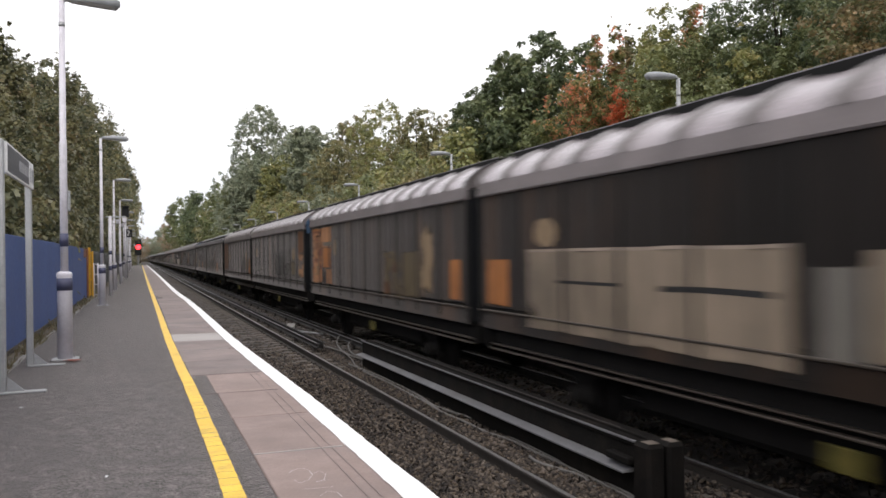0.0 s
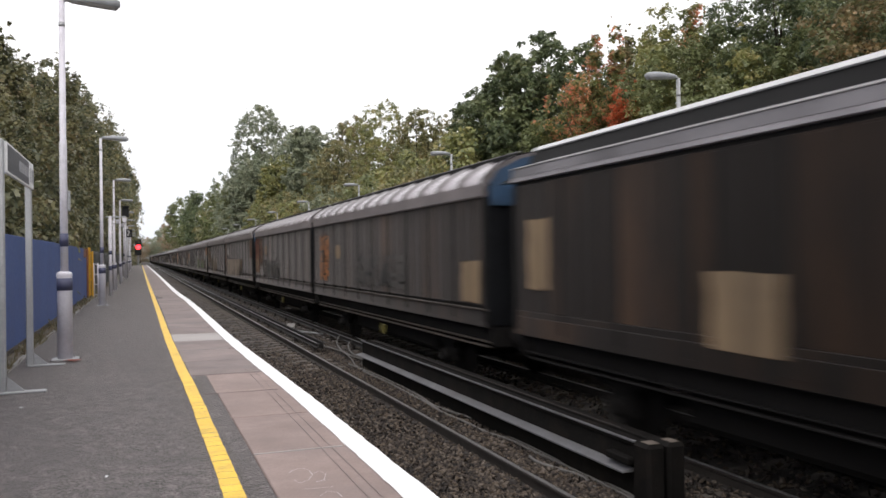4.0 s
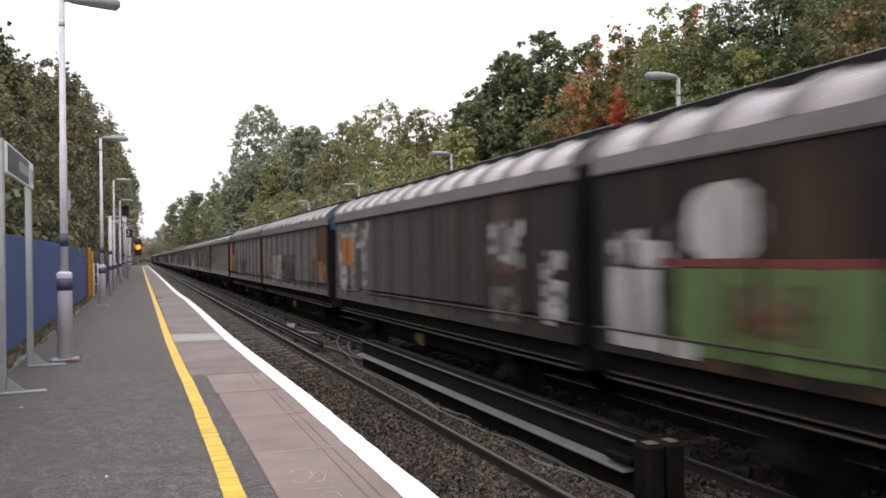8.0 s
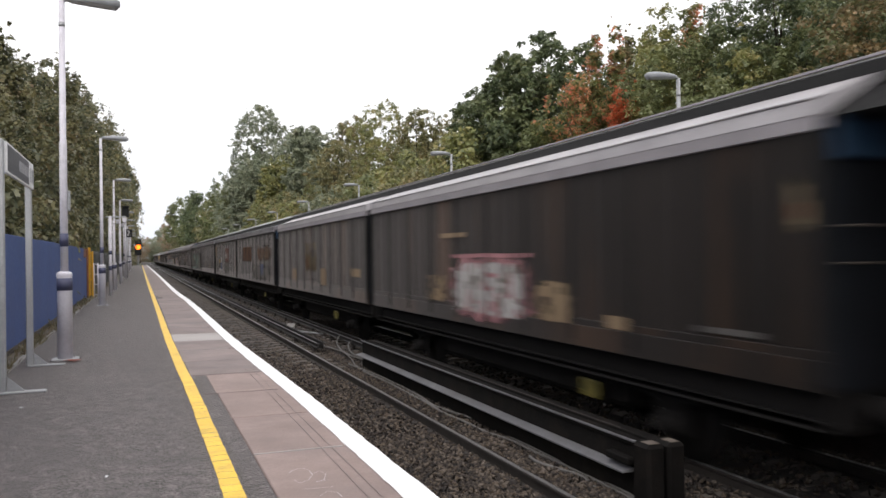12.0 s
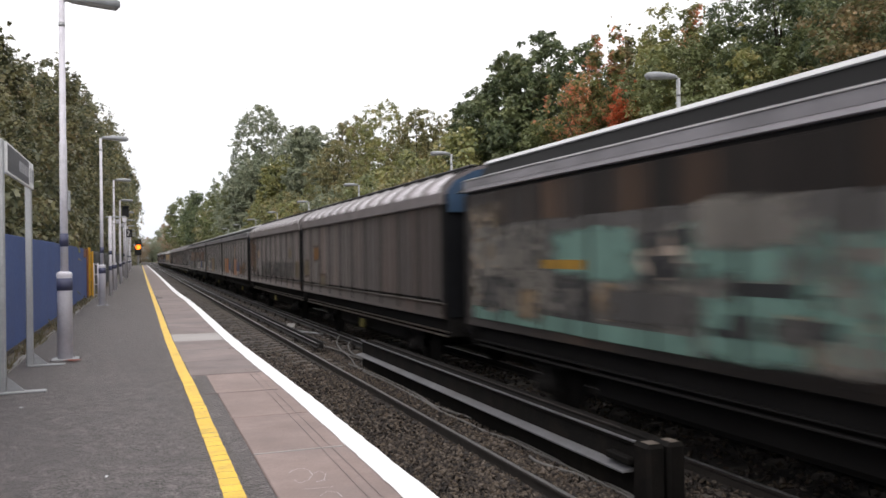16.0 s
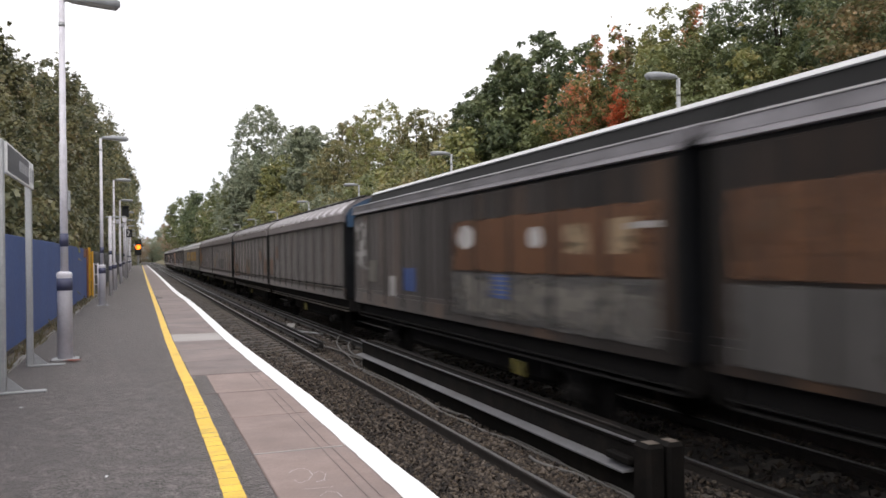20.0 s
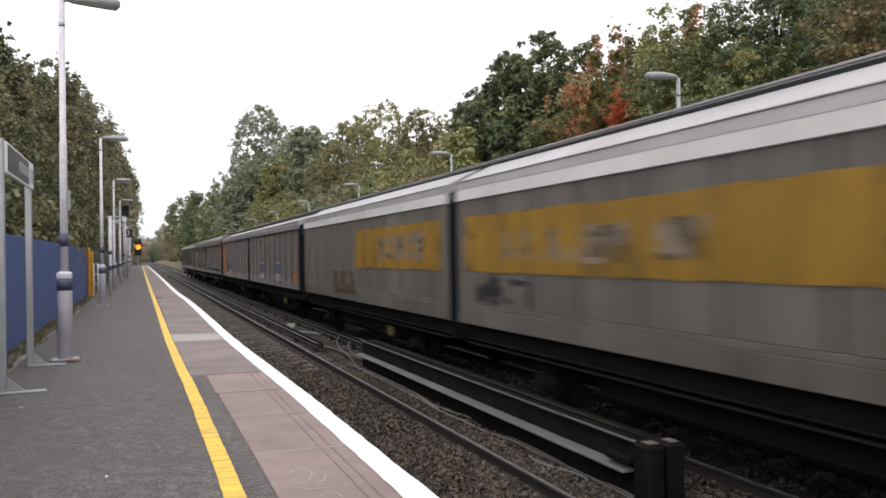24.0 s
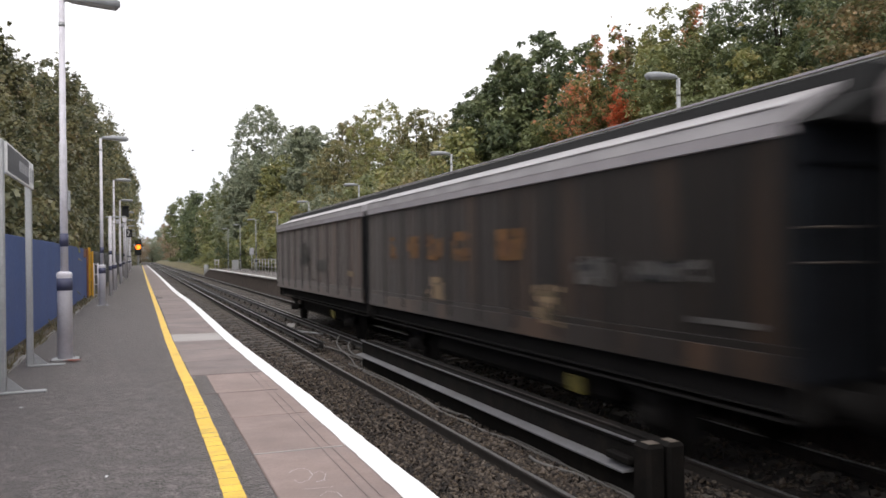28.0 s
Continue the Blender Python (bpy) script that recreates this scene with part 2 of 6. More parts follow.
SIGN_DARK = material("sign_slate", (0.035, 0.035, 0.045), 0.45, var=0.1, scale=2.0, fine=30, bump=0.0)
SIGN_GREY = material("sign_lettering_grey", (0.34, 0.34, 0.36), 0.5, var=0.1, scale=2.0, fine=30, bump=0.0)
RED_PAINT = material("worn_red_paint", (0.38, 0.10, 0.06), 0.7, var=0.3, scale=20.0, fine=60, bump=0.1)
BRICK = material("dark_brick", (0.085, 0.065, 0.055), 0.9, var=0.35, scale=4.0, fine=30, bump=0.4, rnd=0.2)
BARK = material("bark", (0.065, 0.052, 0.04), 0.95, var=0.35, scale=3.0, fine=20, bump=0.8, depth=0.03, stretch=(1, 1, 0.3))

# sheen on the sides stands in for haze over the distant vans
VAN_SIDE = material("grimy_brown_van_side", (0.0122, 0.0094, 0.0080), 0.55, var=0.40, scale=1.2, fine=25, bump=0.1, stretch=(1, 1, 0.15), stain=(0.058, 0.032, 0.018), stain_scale=0.9, stain_amount=0.80, rnd=0.38, spec=0.14, sheen=0.55)
VAN_RUSTY = material("red_brown_van_side", (0.0185, 0.0105, 0.0072), 0.52, var=0.40, scale=1.2, fine=25, bump=0.1, stretch=(1, 1, 0.15), stain=(0.050, 0.023, 0.013), stain_scale=0.9, stain_amount=0.75, rnd=0.38, spec=0.14, sheen=0.55)
VAN_GREY = material("dirty_grey_van_side", (0.136, 0.122, 0.105), 0.55, var=0.32, scale=1.2, fine=25, bump=0.1, stretch=(1, 1, 0.15), stain=(0.066, 0.055, 0.044), stain_scale=1.1, stain_amount=0.85, rnd=0.12)
VAN_POST = material("sooty_van_post", (0.010, 0.0088, 0.008), 0.60, var=0.25, scale=2.0, fine=30, bump=0.1, stretch=(1, 1, 0.2), spec=0.18, sheen=0.2)
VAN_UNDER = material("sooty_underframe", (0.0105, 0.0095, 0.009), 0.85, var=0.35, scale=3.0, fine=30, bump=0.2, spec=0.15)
VAN_SILL = material("worn_sill_metal", (0.068, 0.055, 0.044), 0.45, metal=0.3, var=0.25, scale=2.0, fine=30, bump=0.1)
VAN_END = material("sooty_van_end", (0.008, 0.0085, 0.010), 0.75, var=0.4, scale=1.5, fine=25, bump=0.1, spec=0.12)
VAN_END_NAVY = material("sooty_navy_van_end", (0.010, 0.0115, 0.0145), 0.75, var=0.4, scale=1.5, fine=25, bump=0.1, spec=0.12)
VAN_END_BLUE = material("dark_blue_van_gable", (0.022, 0.052, 0.10), 0.6, var=0.4, scale=1.5, fine=25, bump=0.1, stain=(0.025, 0.03, 0.04), stain_scale=0.9, stain_amount=0.6)
# darker tone for ribs and for the gaps between painted roof highlights
ROOF_A_RIB_GAP = material("roof_rib_and_highlight_gap", (0.15, 0.132, 0.13), 0.35, metal=0.3, var=0.25, scale=1.0, fine=25, bump=0.08, rnd=0.2)
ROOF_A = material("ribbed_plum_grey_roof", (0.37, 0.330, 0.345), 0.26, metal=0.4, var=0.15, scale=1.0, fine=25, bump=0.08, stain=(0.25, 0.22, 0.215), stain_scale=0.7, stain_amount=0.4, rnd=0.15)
EAVE_A = material("brown_grey_eave", (0.148, 0.128, 0.128), 0.5, var=0.25, scale=1.5, fine=25, bump=0.08, rnd=0.2)
ROOF_B = material("dull_grey_sliding_roof", (0.32, 0.30, 0.32), 0.45, metal=0.2, var=0.18, scale=1.0, fine=25, bump=0.08, stain=(0.11, 0.105, 0.11), stain_scale=0.7, stain_amount=0.5, rnd=0.12)
# darker copy of ROOF_B; the slope's dim reflection is put into its colour
ROOF_B_DARK = material("dim_reflection_sliding_roof", (0.175, 0.166, 0.178), 0.42, metal=0.2, var=0.35, scale=1.0, fine=25, bump=0.08, stain=(0.05, 0.048, 0.05), stain_scale=0.7, stain_amount=0.6, rnd=0.12)
EAVE_C = material("dull_plum_eave", (0.235, 0.218, 0.228), 0.6, var=0.15, scale=1.5, fine=25, bump=0.08, rnd=0.15)
ROOF_C = material("pale_sliding_roof", (0.36, 0.343, 0.352), 0.42, metal=0.15, var=0.22, scale=1.0, fine=25, bump=0.08, stain=(0.38, 0.36, 0.355), stain_scale=0.7, stain_amount=0.5, rnd=0.12)
ROOF_WHITE = material("chalky_white_roof", (0.66, 0.64, 0.62), 0.5, var=0.12, scale=1.0, fine=25, bump=0.08, stain=(0.42, 0.40, 0.38), stain_scale=0.7, stain_amount=0.5)
# pale broken tone that paints the sky's reflection along the roof crease
ROOF_FOLD = material("sky_glint_roof_fold", (0.42, 0.41, 0.41), 0.45, metal=0.1, var=0.3, scale=0.8, fine=25, bump=0.08, stain=(0.13, 0.125, 0.13), stain_scale=0.45, stain_amount=1.0, rnd=0.2)
RIDGE = material("black_roof_ridge", (0.009, 0.0088, 0.0088), 0.7, var=0.3, scale=1.5, fine=25, bump=0.1, spec=0.15)
CAP_WHITE = material("bright_ridge_cap", (0.60, 0.60, 0.60), 0.35, metal=0.2, var=0.1, scale=2.0, fine=25, bump=0.05)
CAP_DARK = material("dark_ridge_cap", (0.11, 0.108, 0.105), 0.5, metal=0.2, var=0.2, scale=2.0, fine=25, bump=0.05)
AXLEBOX = material("greasy_yellow_axlebox", (0.090, 0.074, 0.012), 0.7, var=0.4, scale=6.0, fine=40, bump=0.1)


def paint_material(name, colour, soft=True):
    """Sprayed or brushed paint, thin at its outline and rubbed away in streaks."""
    m = material(name, colour, 0.6, var=0.30, scale=3.0, fine=25, bump=0.03, stretch=(1, 1, 0.22), stain=tuple(0.30 * c + 0.01 for c in colour), stain_scale=1.8, stain_amount=0.75)
    n, l = m.node_tree.nodes, m.node_tree.links
    co, sep, tex = n.new("ShaderNodeTexCoord"), n.new("ShaderNodeSeparateXYZ"), n.new("ShaderNodeTexNoise")
    l.new(co.outputs["Generated"], sep.inputs[0])
    l.new(co.outputs["Object"], tex.inputs["Vector"])
    tex.inputs["Scale"].default_value, tex.inputs["Detail"].default_value = 3.2, 5.0

    def calc(op, a, b, c=None):
        x = n.new("ShaderNodeMath")
        x.operation = op
        for k, val in enumerate((a, b, c)):
            if val is None:
                continue
            if isinstance(val, float):
                x.inputs[k].default_value = val
            else:
                l.new(val, x.inputs[k])
        return x.outputs[0]

    edges = []
    for axis in ("Y", "Z"):
        edges.append(calc("SUBTRACT", 0.5, calc("ABSOLUTE", calc("SUBTRACT", sep.outputs[axis], 0.5), 0.0)))
    edge = calc("MINIMUM", edges[0], edges[1])
    worn = calc("MULTIPLY_ADD", tex.outputs["Fac"], 2.8, -0.95 if soft else -0.45)
    alpha = n.new("ShaderNodeMath")
    alpha.operation, alpha.use_clamp = "MULTIPLY_ADD", True
    l.new(edge, alpha.inputs[0])
    alpha.inputs[1].default_value = 4.5 if soft else 11.0
    l.new(calc("ADD", worn, -0.25), alpha.inputs[2])
    l.new(calc("MULTIPLY", alpha.outputs[0], 0.92), n["Principled BSDF"].inputs["Alpha"])
    return m


PAINT_COLOURS = (
    ("o", "faded_orange_paint", (0.36, 0.138, 0.040)), ("t", "tan_paint", (0.235, 0.165, 0.098)), ("b", "beige_paint", (0.248, 0.194, 0.142)),
    ("g", "grey_paint", (0.150, 0.136, 0.118)), ("k", "black_paint", (0.015, 0.015, 0.016)), ("v", "olive_tan_paint", (0.105, 0.078, 0.042)),
    ("h", "ghost_grey_paint", (0.070, 0.065, 0.061)), ("d", "dull_rust_paint", (0.100, 0.042, 0.016)), ("w", "dirty_white_paint", (0.40, 0.38, 0.365)),
    ("x", "deep_red_paint", (0.15, 0.032, 0.024)), ("y", "yellow_band_paint", (0.285, 0.155, 0.012)), ("n", "leaf_green_paint", (0.10, 0.145, 0.05)),
    ("c", "golden_brown_paint", (0.155, 0.072, 0.018)), ("u", "blue_label_paint", (0.040, 0.072, 0.20)), ("p", "pink_paint", (0.34, 0.16, 0.17)),
    ("a", "teal_paint", (0.118, 0.205, 0.172)), ("q", "pale_orange_paint", (0.40, 0.190, 0.086)), ("f", "pale_beige_paint", (0.335, 0.268, 0.215)), ("z", "dusty_rose_paint", (0.150, 0.092, 0.064)))
PAINT = {key: paint_material(name, c) for key, name, c in PAINT_COLOURS}
PAINT_FIRM = {key: paint_material("firm_" + name, c, False) for key, name, c in PAINT_COLOURS}
PAINT_WORDS = {"o": "faded orange painted panel", "t": "tan faded paint patch", "b": "beige paint panel", "g": "grey spray paint", "k": "black painted plate",
               "v": "olive tan stain of old paint", "h": "ghostly grey worn lettering", "d": "dull rust coloured paint", "w": "dirty white paint patch",
               "x": "deep red sprayed paint", "y": "yellow painted band", "n": "leaf green sprayed paint", "c": "golden brown faded paint",
               "u": "blue label with pale lines", "p": "pink sprayed paint", "a": "teal sprayed paint", "q": "pale orange faded paint", "f": "pale beige paint panel", "z": "dusty rose faded paint"}

# ---------------------------------------------------------------- ground and track bed
def sheet(name, x0, x1, y0, y1, z, mat_, nx=2, ny=2, rise=None):
    s = Shape()
    xs, ys = np.linspace(x0, x1, nx), np.linspace(y0, y1, ny)
    verts = [(x, y, z + (rise(x, y) if rise else 0)) for y in ys for x in xs]
    s.add(verts, [(j * nx + i, j * nx + i + 1, (j + 1) * nx + i + 1, (j + 1) * nx + i) for j in range(ny - 1) for i in range(nx - 1)])
    return part(name, s, mat_, smooth=True)


def bank_right(x):
    return 0.0 if x < 12 else 0.13 * (x - 12)


ground = sheet("ground", -2500, 2500, -600, 3500, -1.45, GRASS, 12, 12)
tagged(ground, "rough grassland reaching to the horizon", "ground", kind="structure")
bed = part("track_bed", Shape().prism([(1.0, -1.5), (1.0, BED), (8.6, BED), (8.6, -1.5)], -30, 900), BALLAST)
tagged(bed, "dirty brown ballast bed under both tracks", "track bed", kind="structure")
bank = sheet("bank_right", 11.3, 90, -40, 1000, -0.05, GRASS, 30, 40, lambda x, y: bank_right(x) + 0.25 * noise.noise((x * 0.3, y * 0.3, 0)))
tagged(bank, "overgrown grassy bank rising behind the far platform", "bank", kind="structure")
verge = part("verge_right", Shape().prism([(8.5, -1.5), (8.5, -1.12), (9.4, -0.95), (11.6, 0.05), (11.6, -1.5)], 104, 950, 60), DRY_GRASS)
tagged(verge, "dry grassy verge sloping up from the far track", "verge", kind="structure")
bank = sheet("bank_left", -70, FENCE - 0.05, -40, 1000, -0.06, EARTH, 16, 40, lambda x, y: 0.04 * max(0, -x - 4))
tagged(bank, "dark earth bank behind the blue hoarding", "bank", kind="structure")

# ballast stones, denser towards the near end
def stones(count, x0, x1, y0, y1, seed, size):
    rng = np.random.default_rng(seed)
    unit = np.array([(1, 0, 0), (-1, 0, 0), (0, 1, 0), (0, -1, 0), (0, 0, 1), (0, 0, -1)], float)
    tri = np.array([(0, 2, 4), (2, 1, 4), (1, 3, 4), (3, 0, 4), (2, 0, 5), (1, 2, 5), (3, 1, 5), (0, 3, 5)])
    c = np.stack([rng.uniform(x0, x1, count), y0 + (y1 - y0) * rng.random(count) ** 1.6, BED - 0.012 + 0.03 * rng.random(count)], 1)
    c[:, 2] += np.where(c[:, 1] < 17.0, 0.040, 0.0) - np.where(c[:, 1] > 21.0, 0.012, 0.0)
    r = size * rng.uniform(0.5, 1.25, (count, 1, 3)) * np.array([1.15, 0.8, 0.6])
    v = unit[None] * r + rng.normal(0, size * 0.18, (count, 6, 3))
    a = rng.uniform(0, 6.28, count)
    ca, sa = np.cos(a)[:, None], np.sin(a)[:, None]
    v = np.stack([v[..., 0] * ca - v[..., 1] * sa, v[..., 0] * sa + v[..., 1] * ca, v[..., 2] + 0.4 * v[..., 0] * rng.normal(0, 1, (count, 1))], -1) + c[:, None]
    return v.reshape(-1, 3), (tri[None] + 6 * np.arange(count)[:, None, None]).reshape(-1, 3)


def fast_mesh(name, verts, faces, mat_):
    me = bpy.data.meshes.new(name)
    k = faces.shape[1]
    me.vertices.add(len(verts))
    me.vertices.foreach_set("co", verts.astype(np.float32).ravel())
    me.loops.add(faces.size)
    me.loops.foreach_set("vertex_index", faces.astype(np.int32).ravel())
    me.polygons.add(len(faces))
    me.polygons.foreach_set("loop_start", np.arange(0, faces.size, k, dtype=np.int32))
    me.update(calc_edges=True)
    me.materials.append(mat_)
    return me


for seed, (n_, x0, x1, y0, y1, size) in enumerate(((22000, 2.2, 4.6, 3.0, 22.0, 0.037), (13000, 2.2, 4.6, 3.2, 10.5, 0.034), (5000, 4.5, 5.7, 3.0, 26.0, 0.036), (9000, 2.3, 7.6, 22.0, 60.0, 0.045), (3500, 5.5, 7.8, 3.0, 26.0, 0.04), (6000, 2.0, 7.8, 3.0, -24.0, 0.045))):
    v_, f_ = stones(n_, x0, x1, y0, y1, seed, size)
    tagged(new("ballast_stones", fast_mesh("ballast_stones", v_, f_, STONE)), "loose brown and grey crushed ballast stones", "ballast", kind="stuff")

# ---------------------------------------------------------------- tracks
RAIL_OUTLINE = ((-0.07, 0.0), (-0.07, 0.012), (-0.012, 0.032), (-0.012, 0.118), (-0.036, 0.132), (-0.036, 0.156), (0.036, 0.156), (0.036, 0.132), (0.012, 0.118), (0.012, 0.032), (0.07, 0.012), (0.07, 0.0))
SLEEPER_MESH = mesh("sleeper", Shape().prism([(-1.25, -0.06), (-1.25, 0.05), (-1.21, 0.075), (-0.45, 0.075), (-0.35, 0.05), (0.35, 0.05), (0.45, 0.075), (1.21, 0.075), (1.25, 0.05), (1.25, -0.06)], -0.13, 0.13), SLEEPER)
CLIP_MESH = mesh("rail_clip", Shape().box(-0.13, -0.06, -0.06, 0.06, 0.0, 0.045, 0.012).box(0.06, 0.13, -0.06, 0.06, 0.0, 0.045, 0.012), RUST)


def track(x, length, label, first):
    t = thing("railway_track", label, "railway track", "railway tracks", kind="structure")
    base = RAIL - 0.158
    for side in (-0.7535, 0.7535):
        rail = part("rail", Shape().prism([(x + side + a, base + b) for a, b in RAIL_OUTLINE], -25, length), RUST, t)
        part("rail_head", Shape().box(x + side - 0.022, x + side + 0.024, -25, length, base + 0.157, base + 0.161), STEEL, rail, "shiny worn running surface")
    rng = random.Random(int(x * 10))
    for k in range(-40, 170):
        y = first + 0.65 * k
        part("sleeper", SLEEPER_MESH, None, t, place=pose(x, y, base - (0.105 if 1.5 < y < 17.5 and x < 4 else 0.072) + rng.uniform(-0.008, 0.008), 0, 0, rng.uniform(-0.8, 0.8)))
        if 0 < y < 46:
            for side in (-0.7535, 0.7535):
                part("rail_clip", CLIP_MESH, None, t, place=pose(x + side, y, base))
    return t


track(TRACK_1, 520, "near railway track on concrete sleepers in brown ballast", 2.6)
track(TRACK_2, 520, "far railway track on concrete sleepers carrying the freight train", 2.8)


def third_rail(x, y0, y1, label):
    t = thing("conductor_rail", label, "conductor rail", "conductor rails")
    z = RAIL + 0.075
    part("rail", Shape().prism([(x - 0.045, z - 0.11), (x - 0.045, z - 0.1), (x - 0.012, z - 0.08), (x - 0.03, z - 0.035), (x - 0.03, z), (x + 0.03, z), (x + 0.03, z - 0.035), (x + 0.012, z - 0.08), (x + 0.045, z - 0.1), (x + 0.045, z - 0.11)], y0, y1), DARK_STEEL, t, "blackened steel conductor rail")
    part("rail_head", Shape().box(x - 0.025, x + 0.025, y0 + 0.3, y1, z + 0.001, z + 0.004), FLANGE, t, "dull worn contact surface")
    pot = mesh("insulator", Shape().tube([(0, 0, -0.16), (0, 0, -0.1), (0, 0, -0.1), (0, 0, 0)], [0.07, 0.07, 0.045, 0.045], 8), RUST, True)
    for k in range(int(min(y1 - y0, 60) / 2.6)):
        part("insulator", pot, None, t, place=pose(x, y0 + 0.6 + 2.6 * k, z - 0.11))
    return t


third_rail(4.20, 20.2, 700, "dark conductor rail on insulators beside the near track")
third_rail(5.24, 17.6, 700, "dark conductor rail on insulators beside the far track")
guard = thing("guard_board", "weathered timber guard board beside the conductor rail", "guard board")
for k in range(14):
    part("plank", Shape().box(4.33, 4.37, 20.4 + 4 * k, 24.37 + 4 * k, RAIL - 0.08, RAIL + 0.10, 0.008), DARK_STEEL, guard)

# ---------------------------------------------------------------- bridge girder between the tracks
gird = thing("bridge_girder", "dark steel bridge girder with pale side flange between the tracks", "girder")
GX0, GX1, GY0, GY1, GTOP = 4.49, 4.86, 6.72, 17.1, -0.465
part("web", Shape().box(GX0 + 0.03, GX0 + 0.07, GY0, GY1, -1.35, GTOP - 0.05).box(GX1 - 0.07, GX1 - 0.03, GY0, GY1, -1.35, GTOP - 0.05), GIRDER_STEEL, gird)
part("top_flange", Shape().box(GX0, GX0 + 0.15, GY0, GY1, GTOP - 0.05, GTOP - 0.01, 0.008).box(GX1 - 0.15, GX1, GY0, GY1, GTOP - 0.05, GTOP - 0.01, 0.008).box(GX0 + 0.15, GX1 - 0.15, GY0, GY1, GTOP - 0.10, GTOP - 0.05), GIRDER_STEEL, gird, "sooty riveted top flange")
# thin pale strip that draws the highlight on the flange edge
part("flange_edge", Shape().box(GX0 - 0.012, GX0 + 0.016, GY0, GY1, GTOP - 0.012, GTOP + 0.004), FLANGE, gird, "pale painted highlight along the top flange edge")
part("flange_edge", Shape().box(GX1 - 0.150, GX1 - 0.130, GY0 + 0.6, GY1, GTOP - 0.012, GTOP - 0.002), RUST, gird, "rusty inner edge of the top flange")
part("side_flange", Shape().prism([(GX0 - 0.115, -0.775), (GX0 - 0.115, -0.76), (GX0 + 0.03, -0.735), (GX0 + 0.03, -0.775)], GY0 + 0.05, GY1), FLANGE, gird, "pale weathered side flange")
part("bracket", Shape().box(GX0 - 0.075, GX0 + 0.03, GY0 + 0.02, GY0 + 0.42, -0.70, -0.63, 0.008), GIRDER_STEEL, gird)
part("end_post", Shape().box(GX0 - 0.04, GX0 + 0.16, GY0 - 0.28, GY0 - 0.004, -1.4, GTOP + 0.015, 0.035), GIRDER_STEEL, gird, "blackened end post with rubbed top")
part("end_post", Shape().box(GX0 + 0.19, GX1 + 0.02, GY0 - 0.28, GY0 - 0.004, -1.4, GTOP + 0.015, 0.035), GIRDER_STEEL, gird, "blackened end post with rubbed top")
part("post_cap", Shape().box(GX0 + 0.0, GX0 + 0.12, GY0 - 0.24, GY0 - 0.10, GTOP + 0.016, GTOP + 0.022), WORN_BROWN, gird, "rubbed brown metal")
part("post_cap", Shape().box(GX0 + 0.24, GX0 + 0.34, GY0 - 0.24, GY0 - 0.08, GTOP + 0.016, GTOP + 0.022), WORN_BROWN, gird, "rubbed brown metal")

# cables along the girder, with two loops at its far end
def cable(points, r, label):
    pts = [Vector(p) for p in points]
    fine = []
    for k in range(len(pts) - 1):
        p0, p1, p2, p3 = pts[max(k - 1, 0)], pts[k], pts[k + 1], pts[min(k + 2, len(pts) - 1)]
        for t in (0, 0.2, 0.4, 0.6, 0.8):
            fine.append(0.5 * (2 * p1 + (p2 - p0) * t + (2 * p0 - 5 * p1 + 4 * p2 - p3) * t * t + (3 * p1 - p0 - 3 * p2 + p3) * t ** 3))
    ob = part("track_cable", Shape().tube(fine + [pts[-1]], r, 7), CABLE, smooth=True)
    return tagged(ob, label, "cable", "track cables")


cable([(4.33, 17.6, -1.03), (4.41, 16.3, -1.03), (4.48, 14.9, -1.04), (4.44, 13.1, -1.03), (4.37, 12.2, -1.03), (4.47, 11.5, -1.04), (4.54, 10.9, -1.03), (4.54, 9.9, -1.04), (4.53, 9.5, -1.03), (4.52, 8.8, -1.03), (4.54, 8.1, -1.03), (4.54, 7.4, -1.02), (4.50, 6.5, -1.03), (4.42, 5.0, -1.04), (4.40, 3.0, -1.04)], 0.020, "grey rubber traction cable lying on the ballast")
cable([(4.50, 24.5, -1.05), (4.58, 21.8, -1.03), (4.72, 19.9, -1.02), (4.59, 18.4, -1.03), (4.42, 17.4, -1.02), (4.36, 16.3, -1.04), (4.38, 14.8, -1.03), (4.37, 13.5, -1.04), (4.35, 12.5, -1.03), (4.32, 11.6, -1.04), (4.35, 10.8, -1.03), (4.38, 10.1, -1.04), (4.44, 9.4, -1.02), (4.46, 8.8, -1.03), (4.48, 8.0, -1.03), (4.47, 6.8, -1.03), (4.36, 5.0, -1.04)], 0.017, "second grey rubber cable lying on the ballast")
cable([(4.37, 8.68, -1.08), (4.30, 8.62, -1.03), (4.27, 8.36, -1.03), (4.37, 8.0, -1.04), (4.43, 7.65, -1.03), (4.42, 7.30, -1.08)], 0.019, "short cable tail lying on the ballast")
cable([(5.24, 22.6, -0.95), (5.20, 22.2, -0.86), (4.98, 21.4, -0.84), (4.79, 20.7, -0.90), (4.75, 20.1, -1.0), (4.73, 18.9, -1.02), (4.84, 18.1, -1.03), (4.86, 17.3, -1.03)], 0.019, "looped jumper cable feeding the conductor rail")
cable([(5.24, 20.9, -0.95), (5.12, 20.5, -0.85), (4.93, 20.0, -0.83), (4.82, 19.6, -0.87), (4.78, 19.2, -0.96), (4.83, 18.6, -1.01), (4.90, 17.3, -1.03)], 0.019, "looped jumper cable feeding the conductor rail")

